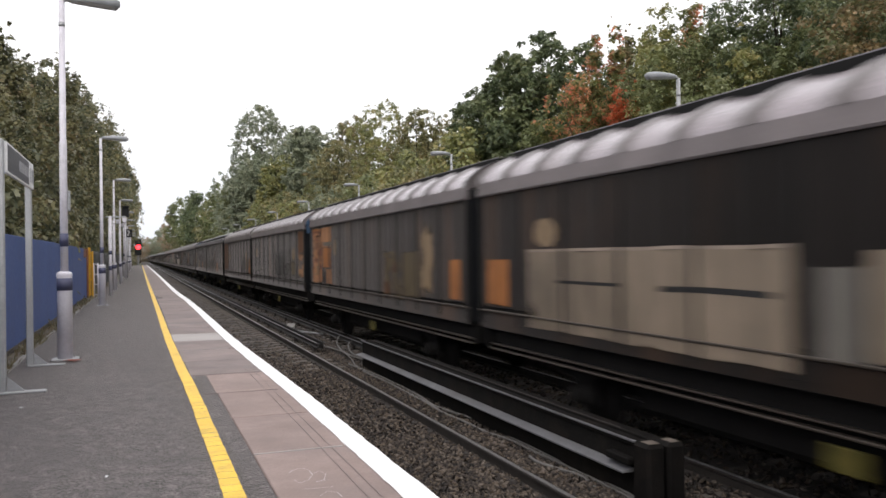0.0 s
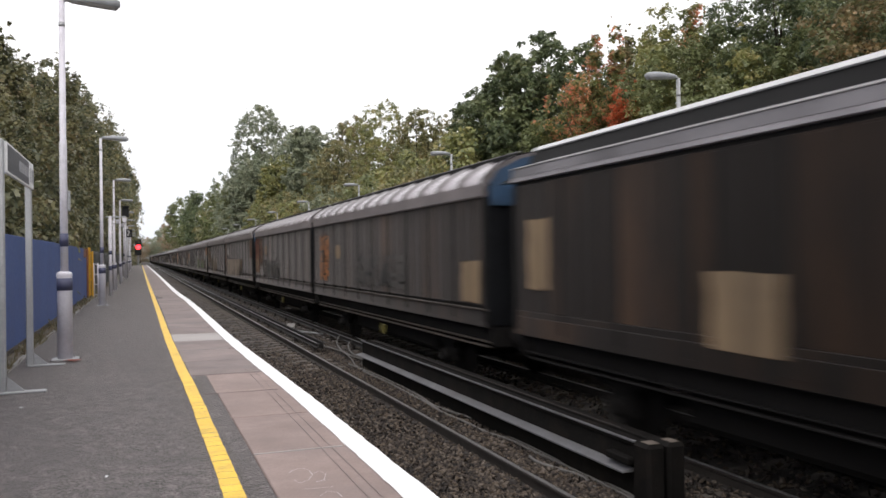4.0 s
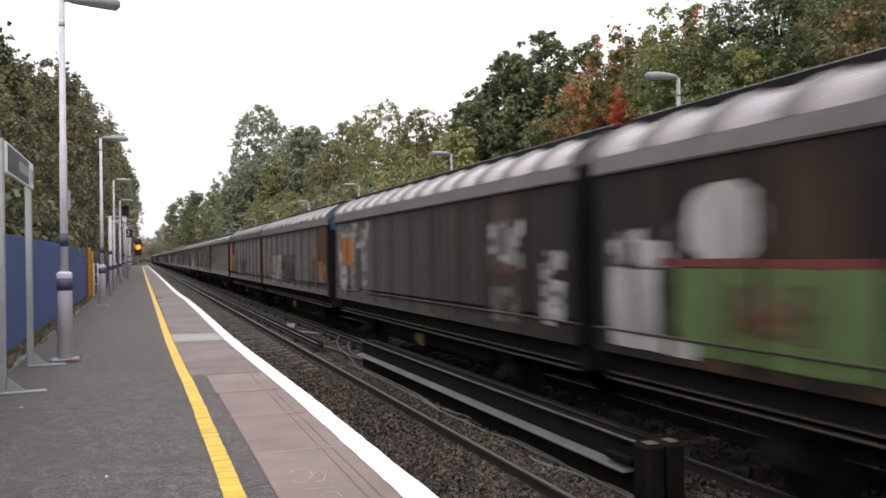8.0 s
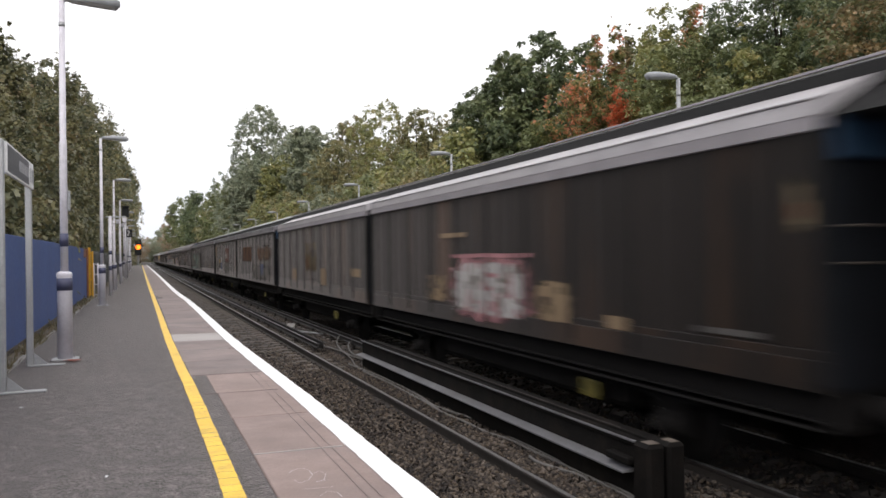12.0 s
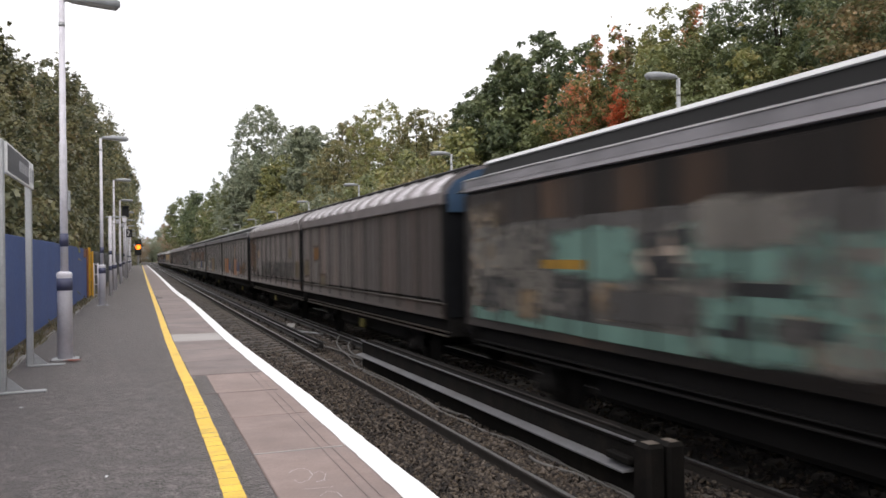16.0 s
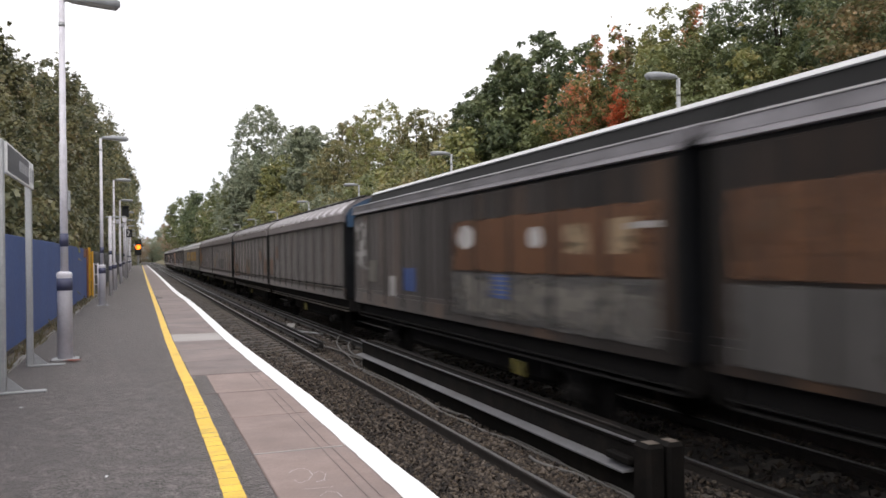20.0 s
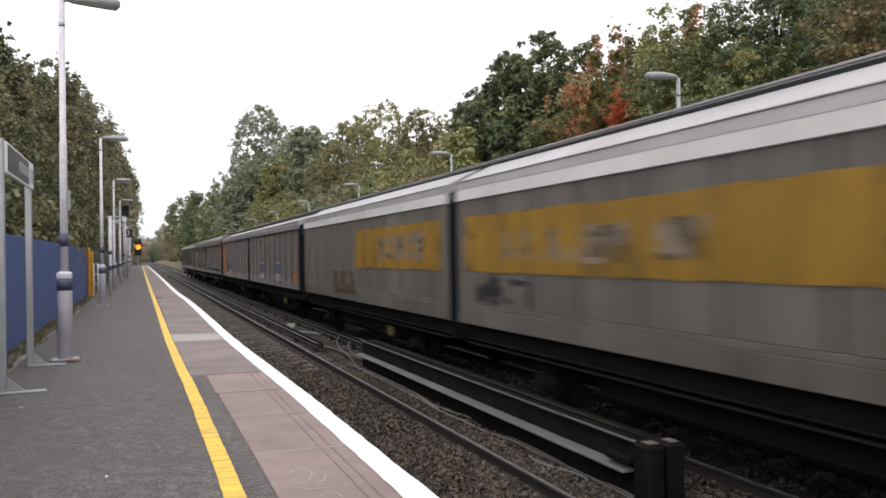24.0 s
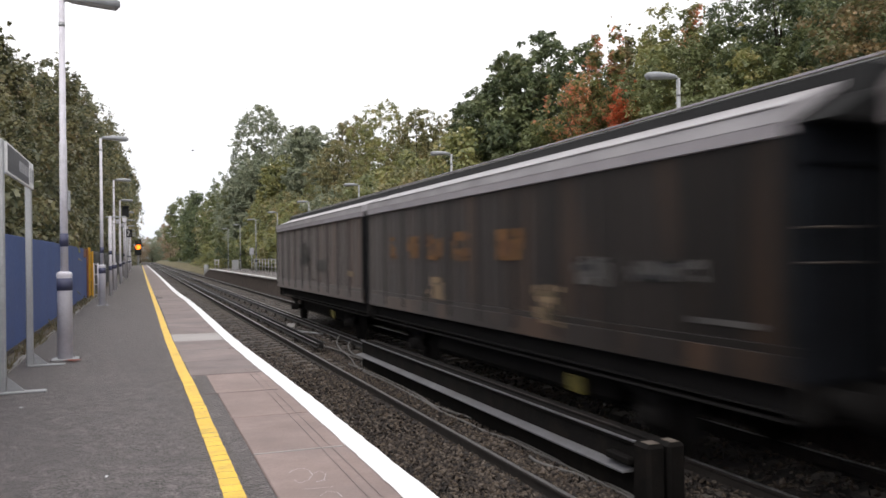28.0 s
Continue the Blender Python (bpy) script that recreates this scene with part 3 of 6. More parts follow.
# ---------------------------------------------------------------- near platform
P_END = 172.0
plat = thing("platform_near", "near station platform with asphalt surface and slab edge", "platform", kind="structure")
part("base", Shape().prism([(FENCE - 0.3, -1.4), (FENCE - 0.3, -0.012), (1.30, -0.07), (1.30, -1.4)], -30, P_END), CONCRETE, plat)
surface = Shape()
rng = random.Random(5)
ys = [-30 + 1.0 * k for k in range(int(P_END) + 31)]
xs = [-1.52, -1.0, -0.4, 0.1, 0.5, 0.722]
verts = [(x, y, 0.004 * noise.noise((x * 0.9, y * 0.35, 3.1)) - (0.0 if -1.5 < x < 0.7 else 0.002)) for y in ys for x in xs]
surface.add(verts, [(j * 6 + i, j * 6 + i + 1, j * 6 + 7 + i, j * 6 + 6 + i) for j in range(len(ys) - 1) for i in range(5)])
part("asphalt", surface, ASPHALT, plat, "patched grey asphalt", smooth=True)
part("verge", Shape().prism([(FENCE - 0.1, -0.03), (FENCE - 0.1, 0.04), (FENCE + 0.10, 0.03), (FENCE + 0.2, -0.006), (FENCE + 0.24, -0.03)], -30, P_END, 120), EARTH, plat, "mossy earth verge under the hoarding")
for k in range(30):
    part("kerb", Shape().box(FENCE + 0.15, FENCE + 0.225, 6 + 0.9 * k, 6.88 + 0.9 * k, -0.03, 0.012 + rng.uniform(0, 0.012), 0.01), CONCRETE, plat)


def along(table, y):
    """A smooth sideways swing read off a short table of (y, x)."""
    ys_, xs_ = [p[0] for p in table], [p[1] for p in table]
    return float(np.mean([np.interp(y + d, ys_, xs_) for d in (-1.2, -0.6, 0.0, 0.6, 1.2)]))


EDGE_SWING = ((-30, 0.0), (8.4, 0.0), (10.3, -0.035), (14.0, -0.075), (17.0, -0.06), (22.0, -0.04), (27.5, -0.04), (31.0, -0.09), (35.0, -0.12), (48.0, -0.11), (68.0, -0.07), (172.0, -0.11))
LINE_SWING = ((-30, 0.0), (8.5, 0.0), (10.7, -0.032), (14.6, -0.058), (22.6, -0.055), (49.7, -0.08), (105.0, -0.06), (172.0, -0.05))


def edge_bend(y):
    return along(EDGE_SWING, y)


def line_bend(y):
    return along(LINE_SWING, y) + 0.008 * noise.noise((y * 0.8, 2.0, 0))


# edge slabs, one by one
slab_meshes = {}
for k in range(-22, 122):
    y0 = 5.75 + 1.375 * k
    wide = y0 > 9.5
    key = wide
    if key not in slab_meshes:
        slab_meshes[key] = mesh("edge_slab", Shape().box(0.575 if wide else 0.728, EDGE, 0.011, 1.364, -0.08, 0.003, 0.008), SLAB)
    m_ = SLAB_NEW if k == 6 else (SLAB_OLD if wide else SLAB)
    part("edge_slab", slab_meshes[key], m_, plat, place=pose(edge_bend(y0 + 0.7), y0, rng.uniform(-0.002, 0.002), 0, rng.uniform(-0.12, 0.12), 0))
part("mortar", Shape().box(0.73, 1.36, 5.742, 5.758, -0.02, 0.0062), SLAB_NEW, plat, "pale mortar joint")
part("groove", Shape().box(1.20, 1.206, -24, 10.2, 0.006, 0.0075).box(1.275, 1.281, -24, 10.2, 0.006, 0.0075), SLAB_OLD, plat, "dark lines along the slab edge")


def stripe(x0, x1, y0, y1, z, step, wobble, seed, bend=edge_bend):
    """A painted stripe with an uneven outline."""
    r, s = random.Random(seed), Shape()
    n_ = int((y1 - y0) / step)
    verts = []
    for k in range(n_ + 1):
        y = y0 + (y1 - y0) * k / n_
        d = bend(y) if bend else 0.0
        a, b = d + r.uniform(-wobble, wobble), d + r.uniform(-wobble, wobble)
        verts += [(x0 + a, y, z), (x1 + b, y, z), (x1 + b, y, z - 0.004), (x0 + a, y, z - 0.004)]
    faces = []
    for k in range(n_):
        q = 4 * k
        faces += [(q, q + 1, q + 5, q + 4), (q + 1, q + 2, q + 6, q + 5), (q + 3, q, q + 4, q + 7)]
    return s.add(verts, faces)


part("white_line", stripe(1.385, EDGE + 0.002, -25, P_END, 0.009, 0.12, 0.006, 1), WHITE_LINE, plat, "bright white painted platform edge")
yl = thing("yellow_line", "worn yellow painted safety line, cracked across", "painted line", kind="structure")
for k in range(260):
    y = 1.0 + 0.155 * k
    part("yellow_block", stripe(0.437 + rng.uniform(-0.0015, 0.0015), 0.557 + rng.uniform(-0.0015, 0.0015), y, y + rng.uniform(0.147, 0.152), 0.008 + rng.uniform(0, 0.002), 0.03, 0.003, k, line_bend), YELLOW_LINE, yl)
part("yellow_run", stripe(0.437, 0.557, -25, 0.99, 0.008, 0.4, 0.012, 78, line_bend), YELLOW_LINE, yl)
part("yellow_run", stripe(0.437, 0.557, 1.0 + 0.155 * 260, P_END, 0.008, 0.4, 0.012, 77, line_bend), YELLOW_LINE, yl)

# chalk scribble on the first slab
scr = Shape()
for line in (((0.873, 5.149), (0.914, 5.219), (0.972, 5.238), (0.999, 5.167), (0.997, 5.052), (0.952, 4.947), (0.892, 4.906), (0.878, 4.979)),
             ((1.019, 5.085), (1.063, 5.124), (1.079, 5.03), (1.039, 4.91), (0.992, 4.889), (1.077, 4.893)),
             ((0.883, 4.769), (0.93, 4.749), (0.99, 4.748), (1.064, 4.742)),
             ((0.957, 4.592), (1.012, 4.664), (1.056, 4.621), (1.063, 4.523))):
    for (x0, y0), (x1, y1) in zip(line, line[1:]):
        for j in range(4):
            u0, u1 = j / 4 + rng.uniform(0, 0.07), (j + 1) / 4 - rng.uniform(0, 0.07)
            nx, ny = -(y1 - y0), x1 - x0
            q = rng.uniform(0.004, 0.009) / math.hypot(nx, ny)
            pa, pb = (x0 + (x1 - x0) * u0, y0 + (y1 - y0) * u0), (x0 + (x1 - x0) * u1, y0 + (y1 - y0) * u1)
            scr.add([(pa[0], pa[1], 0.007), (pb[0], pb[1], 0.007), (pb[0] + nx * q, pb[1] + ny * q, 0.007), (pa[0] + nx * q, pa[1] + ny * q, 0.007)], [(0, 1, 2, 3)])
part("scratches", scr, CHALK, plat, "faint pale chalk scribble")
part("mortar", Shape().box(0.60, 1.34, 8.492, 8.500, -0.02, 0.0035), SLAB_OLD, plat, "dirty mortar joint")
for y in (12.625, 16.75, 18.125):
    part("mortar", Shape().box(0.60 + edge_bend(y), 1.30 + edge_bend(y), y - 0.016, y + 0.006, -0.02, 0.0055), SLAB_NEW, plat, "pale mortar joint")

# ---------------------------------------------------------------- far platform
far = thing("platform_far", "far station platform with white edge and dark face", "platform", kind="structure")
F0, F1 = -20.0, 103.0
part("base", Shape().prism([(EDGE_2 + 0.12, -1.4), (EDGE_2 + 0.12, -0.10), (11.6, -0.02), (11.6, -1.4)], F0, F1), BRICK, far, "dark brick platform face")
part("surface", Shape().box(EDGE_2 + 0.62, 11.6, F0, F1, -0.02, 0.0), ASPHALT, far)
part("ramp", Shape().add([(EDGE_2 + 0.1, F1, 0), (11.0, F1, 0), (11.0, F1 + 9, -0.95), (EDGE_2 + 0.1, F1 + 9, -0.95), (EDGE_2 + 0.1, F1, -1.4), (11.0, F1, -1.4), (11.0, F1 + 9, -1.4), (EDGE_2 + 0.1, F1 + 9, -1.4)],
                                 [(0, 1, 2, 3), (0, 3, 7, 4), (1, 5, 6, 2), (2, 6, 7, 3), (0, 4, 5, 1)]), BRICK, far)
cope = mesh("coping_slab", Shape().box(EDGE_2, EDGE_2 + 0.6, 0.006, 1.494, -0.09, 0.004, 0.008), SLAB_NEW)
for k in range(82):
    part("coping_slab", cope, None, far, place=pose(0, F0 + 1.5 * k, 0))
part("white_line", stripe(EDGE_2 - 0.003, EDGE_2 + 0.22, F0, F1, 0.010, 1.0, 0.01, 9, None), WHITE_LINE, far)


# ---------------------------------------------------------------- lamp columns
def lamp_meshes():
    d = {}
    d["base"] = mesh("base_sleeve", Shape().tube([(0, 0, 0), (0, 0, 1.14), (0, 0, 1.17), (0, 0, 1.20), (0, 0, 1.215)], [0.098, 0.098, 0.104, 0.095, 0.058], 20), LAMP_WHITE, True)
    d["band"] = mesh("navy_band", Shape().tube([(0, 0, 0.955), (0, 0, 1.125)], 0.1005, 20), LAMP_BLUE, True)
    d["column"] = mesh("column", Shape().tube([(0, 0, 1.2), (0, 0, 3.0), (0, 0, 3.02), (0, 0, 4.97)], [0.052, 0.049, 0.043, 0.039], 16), LAMP_WHITE, True)
    d["upper_band"] = mesh("upper_band", Shape().tube([(0, 0, 1.56), (0, 0, 1.74)], 0.0565, 16), LAMP_BLUE, True)
    d["plate"] = mesh("foot_plate", Shape().box(-0.17, 0.17, -0.17, 0.17, 0.0, 0.02, 0.006), GALV)
    d["collar"] = mesh("collar", Shape().tube([(0, 0, 4.60), (0, 0, 4.66)], 0.0425, 14), GALV, True)
    d["arm"] = mesh("bracket", Shape().tube([(0, 0, 4.94), (0.05, 0, 4.98), (0.14, 0, 4.985)], 0.03, 10), GALV, True)
    head = Shape()
    rows_ = ((0.05, 0.035, 0.022), (0.12, 0.070, 0.040), (0.28, 0.105, 0.062), (0.52, 0.122, 0.066), (0.70, 0.112, 0.045), (0.755, 0.065, 0.014))
    ring = [(math.cos(a), math.sin(a)) for a in (math.pi * 2 * k / 14 for k in range(14))]
    verts = [(x, w * c, 5.0 + (h * s if s > 0 else (0.045 + 0.085 * x) * -abs(s) ** 0.5 * min(1.0, h / 0.03))) for x, w, h in rows_ for c, s in ring]
    faces = [(k * 14 + i, k * 14 + (i + 1) % 14, k * 14 + 14 + (i + 1) % 14, k * 14 + 14 + i) for k in range(5) for i in range(14)]
    head.add(verts, faces + [tuple(range(14))[::-1], tuple(range(70, 84))])
    d["head"] = mesh("lamp_head", head, LAMP_HEAD, True)
    lens = Shape()
    verts = [(x, w * 0.82 * c, 5.0 - (0.045 + 0.085 * x) * (1 - 0.67 * c * c) ** 0.25 - 0.005) for x, w, h in rows_[1:5] for c in (-1, -0.5, 0, 0.5, 1)]
    lens.add(verts, [(k * 5 + i, k * 5 + i + 1, k * 5 + 6 + i, k * 5 + 5 + i) for k in range(3) for i in range(4)])
    d["lens"] = mesh("lens", lens, LENS, True)
    d["box"] = mesh("switch_box", Shape().box(0.05, 0.085, -0.035, 0.035, 2.05, 2.33, 0.008), LAMP_HEAD)
    return d


LAMP = lamp_meshes()


def lamp_column(x, y, turn, label, group, tall=1.0, with_box=False, steel=None):
    t = thing("lamp_column", label, "street lamp", group, pose(x, y, 0, 0, 0, turn) @ Matrix.Diagonal((1, 1, tall, 1)))
    for key, name in (("plate", "foot_plate"), ("base", "base_sleeve"), ("column", "column"), ("band", "navy_band"), ("upper_band", "upper_band"), ("collar", "collar"), ("arm", "bracket")):
        part(name, LAMP[key], steel if key in ("base", "column") else None, t)
    head = part("lamp_head", LAMP["head"], None, t, "grey lamp housing with frosted lens")
    part("lens", LAMP["lens"], None, head)
    if with_box:
        part("switch_box", LAMP["box"], None, t)
    return t


for k in range(10):
    lamp_column(-0.975 if k == 0 else -1.05 - 0.03 * (k - 1), 12.27 + 13.75 * k, 0, "white lamp column with navy bands on the near platform" if k else "white lamp column with navy bands beside the station sign", "near platform lamps", with_box=k == 0)
for k in range(8):
    lamp_column(10.1, 13.4 + 12.55 * k, 180, "pale grey lamp column standing on the far platform", "far platform lamps", 0.972, steel=GALV)
mark = Shape()
for k in range(14):
    a, r0 = rng.uniform(0, 6.28), rng.uniform(0.02, 0.13)
    x, y = -0.85 + r0 * math.cos(a), 12.0 + r0 * 0.7 * math.sin(a)
    mark.add([(x + 0.045 * math.cos(b), y + 0.03 * math.sin(b), 0.023) for b in (0.2, 1.4, 2.9, 4.1, 5.2)], [(0, 1, 2, 3, 4)])
tagged(part("paint_marks", mark, RED_PAINT), "worn red survey paint splashed at the lamp foot", "paint marks")

# ---------------------------------------------------------------- station name sign
sign = thing("station_sign", "station name board on two grey posts beside the hoarding", "sign", place=pose(-0.03, 0, 0))
for y in (9.42, 11.70):
    post_ = part("post", Shape().box(-1.355, -1.275, y - 0.04, y + 0.04, 0.0, 2.64, 0.012), GALV, sign, "galvanised square post")
    part("foot_plate", Shape().box(-1.34, -0.90, y - 0.07, y + 0.05, 0.0, 0.022, 0.005), GALV, post_)
    part("brace", Shape().prism([(-1.265, 0.022), (-1.265, 0.17), (-1.10, 0.022)], y - 0.012, y + 0.012), GALV, post_)
board = part("board", Shape().box(-1.285, -1.25, 9.46, 11.70, 2.29, 2.62, 0.006), SIGN_WHITE, sign, "white framed name board", place=pose(0.0, -0.02, 0))
part("dark_field", Shape().box(-1.2495, -1.247, 9.50, 11.22, 2.315, 2.595), SIGN_DARK, board, "slate field with faded lettering")
part("back_field", Shape().box(-1.288, -1.2855, 9.50, 11.66, 2.315, 2.595), SIGN_DARK, board)
for k, (y0, y1) in enumerate(((10.35, 10.48), (10.50, 10.62), (10.65, 10.76), (10.79, 10.92), (10.95, 11.05), (11.08, 11.18))):
    part("lettering_bar", Shape().box(-1.2465, -1.2455, y0, y1, 2.40, 2.52), SIGN_GREY, board)
for y0, y1 in ((11.36, 11.44), (11.50, 11.70)):
    part("lettering_bar", Shape().box(-1.2495, -1.2485, y0, y1, 2.36, 2.54), SIGN_GREY, board)

# ---------------------------------------------------------------- blue hoarding
hoard = thing("hoarding", "blue painted plywood hoarding along the platform", "hoarding")
for k in range(-7, 11):
    y = 2.6 + 2.44 * k
    part("panel", Shape().box(FENCE - 0.03, FENCE + rng.uniform(-0.003, 0.003), y, y + 2.435, 0.05, 1.75 + rng.uniform(-0.006, 0.008), 0.004), HOARDING, hoard)
    part("post", Shape().box(FENCE - 0.13, FENCE - 0.031, y - 0.05, y + 0.05, -0.05, 1.70, 0.006), BARK, hoard)
part("bottom_board", Shape().box(FENCE - 0.02, FENCE + 0.012, -14.4, 29.4, 0.02, 0.11, 0.006), BARK, hoard, "dirty board at the foot")

# ---------------------------------------------------------------- gate with yellow posts, ladder-like rail
part("end_board", Shape().box(FENCE - 0.03, FENCE - 0.002, 29.45, 30.92, 0.05, 1.44, 0.004), HOARDING, hoard)
part("end_board", Shape().box(FENCE - 0.03, FENCE, 29.45, 30.92, 1.445, 1.74, 0.004), RUST_BOARD, hoard, "faded orange-brown boarding at the end")
part("end_post", Shape().box(FENCE - 0.03, FENCE + 0.06, 30.93, 31.03, 0.0, 1.76, 0.008), RUST_BOARD, hoard, "orange-brown timber end post")
gate = thing("yellow_gate", "yellow steel gate frame at the end of the hoarding", "gate")
for x in (-1.665, -1.575):
    part("post", Shape().box(x - 0.035, x + 0.035, 31.10, 31.18, 0, 1.80 if x < -1.6 else 1.66, 0.01), YELLOW_PAINT, gate)
for z in (0.12, 0.62, 1.12, 1.55):
    part("bar", Shape().box(-1.63, -1.61, 31.12, 31.16, z, z + 0.07, 0.006), YELLOW_PAINT, gate)
ladder = thing("white_rail", "white tubular barrier rail beside the gate", "barrier")
for x in (-1.535, -1.40):
    part("post", Shape().tube([(x, 31.3, 0), (x, 31.3, 1.24)], 0.022, 8), LAMP_WHITE, ladder, smooth=True)
for k in range(4):
    part("rung", Shape().tube([(-1.535, 31.3, 0.12 + 0.36 * k), (-1.40, 31.3, 0.12 + 0.36 * k)], 0.017, 8), LAMP_WHITE, ladder, smooth=True)

fence = thing("palisade_fence", "grey palisade fence running on beyond the gate", "fence")
for z in (0.35, 1.35):
    part("rail", Shape().box(FENCE - 0.03, FENCE + 0.01, 32.0, 130, z, z + 0.06), DULL_GALV, fence)
pale_mesh = mesh("pale", Shape().prism([(-0.03, 0), (-0.03, 1.62), (0, 1.72), (0.03, 1.62), (0.03, 0)], -0.006, 0.006), DULL_GALV)
for k in range(240):
    part("pale", pale_mesh, None, fence, place=pose(FENCE + 0.02, 32.1 + 0.26 * k, 0, 0, 0, 90))


# ---------------------------------------------------------------- posts, cameras and boards further along
def tannoy_post(x, y, height):
    t = thing("tannoy_post", "white post with a cross arm and navy bands", "post", place=pose(x, y, 0))
    part("pole", Shape().tube([(0, 0, 0), (0, 0, height)], 0.06, 12), LAMP_WHITE, t, smooth=True)
    part("navy_band", Shape().tube([(0, 0, 0.95), (0, 0, 1.12)], 0.063, 12), LAMP_BLUE, t, smooth=True)
    part("upper_band", Shape().tube([(0, 0, 1.55), (0, 0, 1.70)], 0.063, 12), LAMP_BLUE, t, smooth=True)
    part("arm", Shape().box(-0.16, 0.58, -0.025, 0.025, height - 0.06, height, 0.01), GALV, t)
    sp = part("loudspeaker", Shape().prism([(0.46, height - 0.24), (0.42, height - 0.07), (0.60, height - 0.07), (0.56, height - 0.24)], -0.1, 0.1), LAMP_WHITE, t)
    part("grille", Shape().box(0.465, 0.555, -0.08, 0.08, height - 0.25, height - 0.242), BLACK, sp)
    return t


def camera_post(x, y, height):
    t = thing("cctv_post", "white post carrying two surveillance cameras", "camera post", "camera posts", pose(x, y, 0))
    part("pole", Shape().tube([(0, 0, 0), (0, 0, height)], 0.055, 12), LAMP_WHITE, t, smooth=True)
    part("navy_band", Shape().tube([(0, 0, 0.95), (0, 0, 1.12)], 0.058, 12), LAMP_BLUE, t, smooth=True)
    for s in (-1, 1):
        c = part("surveillance_camera", Shape().box(0.10, 0.24, s * 0.30 - 0.17, s * 0.30 + 0.17, height - 0.12, height + 0.02, 0.02), LAMP_WHITE, t)
        part("bracket", Shape().box(0, 0.14, s * 0.2 - 0.02, s * 0.2 + 0.02, height - 0.17, height - 0.12, 0.005), GALV, t)
        part("sunshield", Shape().box(0.08, 0.26, s * 0.30 - 0.2, s * 0.30 + 0.2, height + 0.022, height + 0.035), LAMP_WHITE, c)
    return t


tannoy_post(-1.04, 33.0, 3.0)
tannoy_post(-1.04, 96.0, 3.0)
camera_post(-1.05, 38.0, 3.05)
camera_post(-1.0, 47.5, 3.25)
camera_post(-1.02, 73.0, 3.4)

mon = thing("driver_monitor", "black monitor housing on a tall post above the platform", "monitor", place=pose(-0.92, 60.5, 0))
part("pole", Shape().tube([(0, 0, 0), (0, 0, 4.5)], 0.05, 10), LAMP_WHITE, mon, smooth=True)
part("housing", Shape().box(-0.20, 0.25, -0.2, 0.2, 4.28, 5.02, 0.03), BLACK, mon)
part("hood", Shape().box(-0.23, 0.28, -0.36, -0.19, 4.98, 5.05, 0.01), BLACK, mon)

two = thing("platform_number_sign", "black square sign with a white figure two", "sign", place=pose(-0.74, 62.0, 0))
part("pole", Shape().tube([(-0.1, 0.06, 0), (-0.1, 0.06, 3.45)], 0.04, 10), GALV, two, smooth=True)
board = part("board", Shape().box(-0.26, 0.26, -0.03, 0.03, 2.92, 3.48, 0.01), BLACK, two)


def lettering(text, size, mat_, parent, place, label):
    cu = bpy.data.curves.new("lettering", "FONT")
    cu.body, cu.size, cu.extrude, cu.align_x, cu.align_y = text, size, 0.004, "CENTER", "CENTER"
    tmp = bpy.data.objects.new("lettering", cu)
    me = bpy.data.meshes.new_from_object(tmp)
    bpy.data.objects.remove(tmp)
    me.materials.clear()
    me.materials.append(mat_)
    ob = new("lettering", me)
    ob.parent, ob.matrix_basis = parent, place
    return tagged(ob, label)


lettering("2", 0.5, SIGN_WHITE, board, pose(0, -0.036, 3.2, 90, 0, 0), "white figure two")

# ---------------------------------------------------------------- colour light signal beyond the platform
RED_GLOW = glow_material("red_signal_glass", (1.0, 0.035, 0.045), 5.0)
AMBER_GLOW = glow_material("amber_signal_glass", (1.0, 0.17, 0.010), 4.0)
# head and glass made oversize to stand in for the glow around the lamp
SIG = pose(-0.31, 186.0, -1.10) @ Matrix.Diagonal((1.3, 1.3, 1.3, 1))
signal = thing("railway_signal", "black colour light signal on a grey post past the platform", "signal", place=SIG)
part("post", Shape().tube([(0, 0.3, -1.4), (0, 0.3, 3.4)], 0.09, 12), GALV, signal, smooth=True)
part("housing", Shape().box(-0.5, 0.5, 0.10, 0.34, 2.45, 5.2, 0.05), BLACK, signal, "black signal head")
# face plate with one round opening
ring_o = [(0.52 * max(-1, min(1, 1.5 * math.cos(a))), 3.83 + 1.36 * max(-1, min(1, 1.5 * math.sin(a)))) for a in (math.pi * 2 * k / 32 for k in range(32))]
ring_i = [(0.40 * math.cos(a), 3.8 + 0.40 * math.sin(a)) for a in (math.pi * 2 * k / 32 for k in range(32))]
mask = Shape().add([(x, y, z) for y in (-0.02, 0.0) for ring in (ring_o, ring_i) for x, z in ring],
                   [(o + i, o + (i + 1) % 32, o + 32 + (i + 1) % 32, o + 32 + i) for o in (0, 64) for i in range(32)] + [(32 + i, 32 + (i + 1) % 32, 96 + (i + 1) % 32, 96 + i) for i in range(32)])
part("face_plate", mask, BLACK, signal)
part("visor", Shape().add([(r_ * math.cos(a), y, 3.8 + r_ * math.sin(a)) for y in (-0.02, -0.42) for r_ in (0.41, 0.425) for a in (math.pi * k / 16 for k in range(17))],
                          [(o + i, o + i + 1, o + 34 + i + 1, o + 34 + i) for o in (0, 17) for i in range(16)] + [(34 + i, 34 + i + 1, 51 + i + 1, 51 + i) for i in range(16)]), BLACK, signal)
# invented sliding plate, so that one opening can turn from red to amber
spectacle = part("spectacle", Shape().box(-0.44, 0.44, 0.02, 0.03, -0.44, 1.30), DARK_STEEL, signal, "added sliding plate with two glowing coloured glasses", pose(0, 0.04, 2.94))
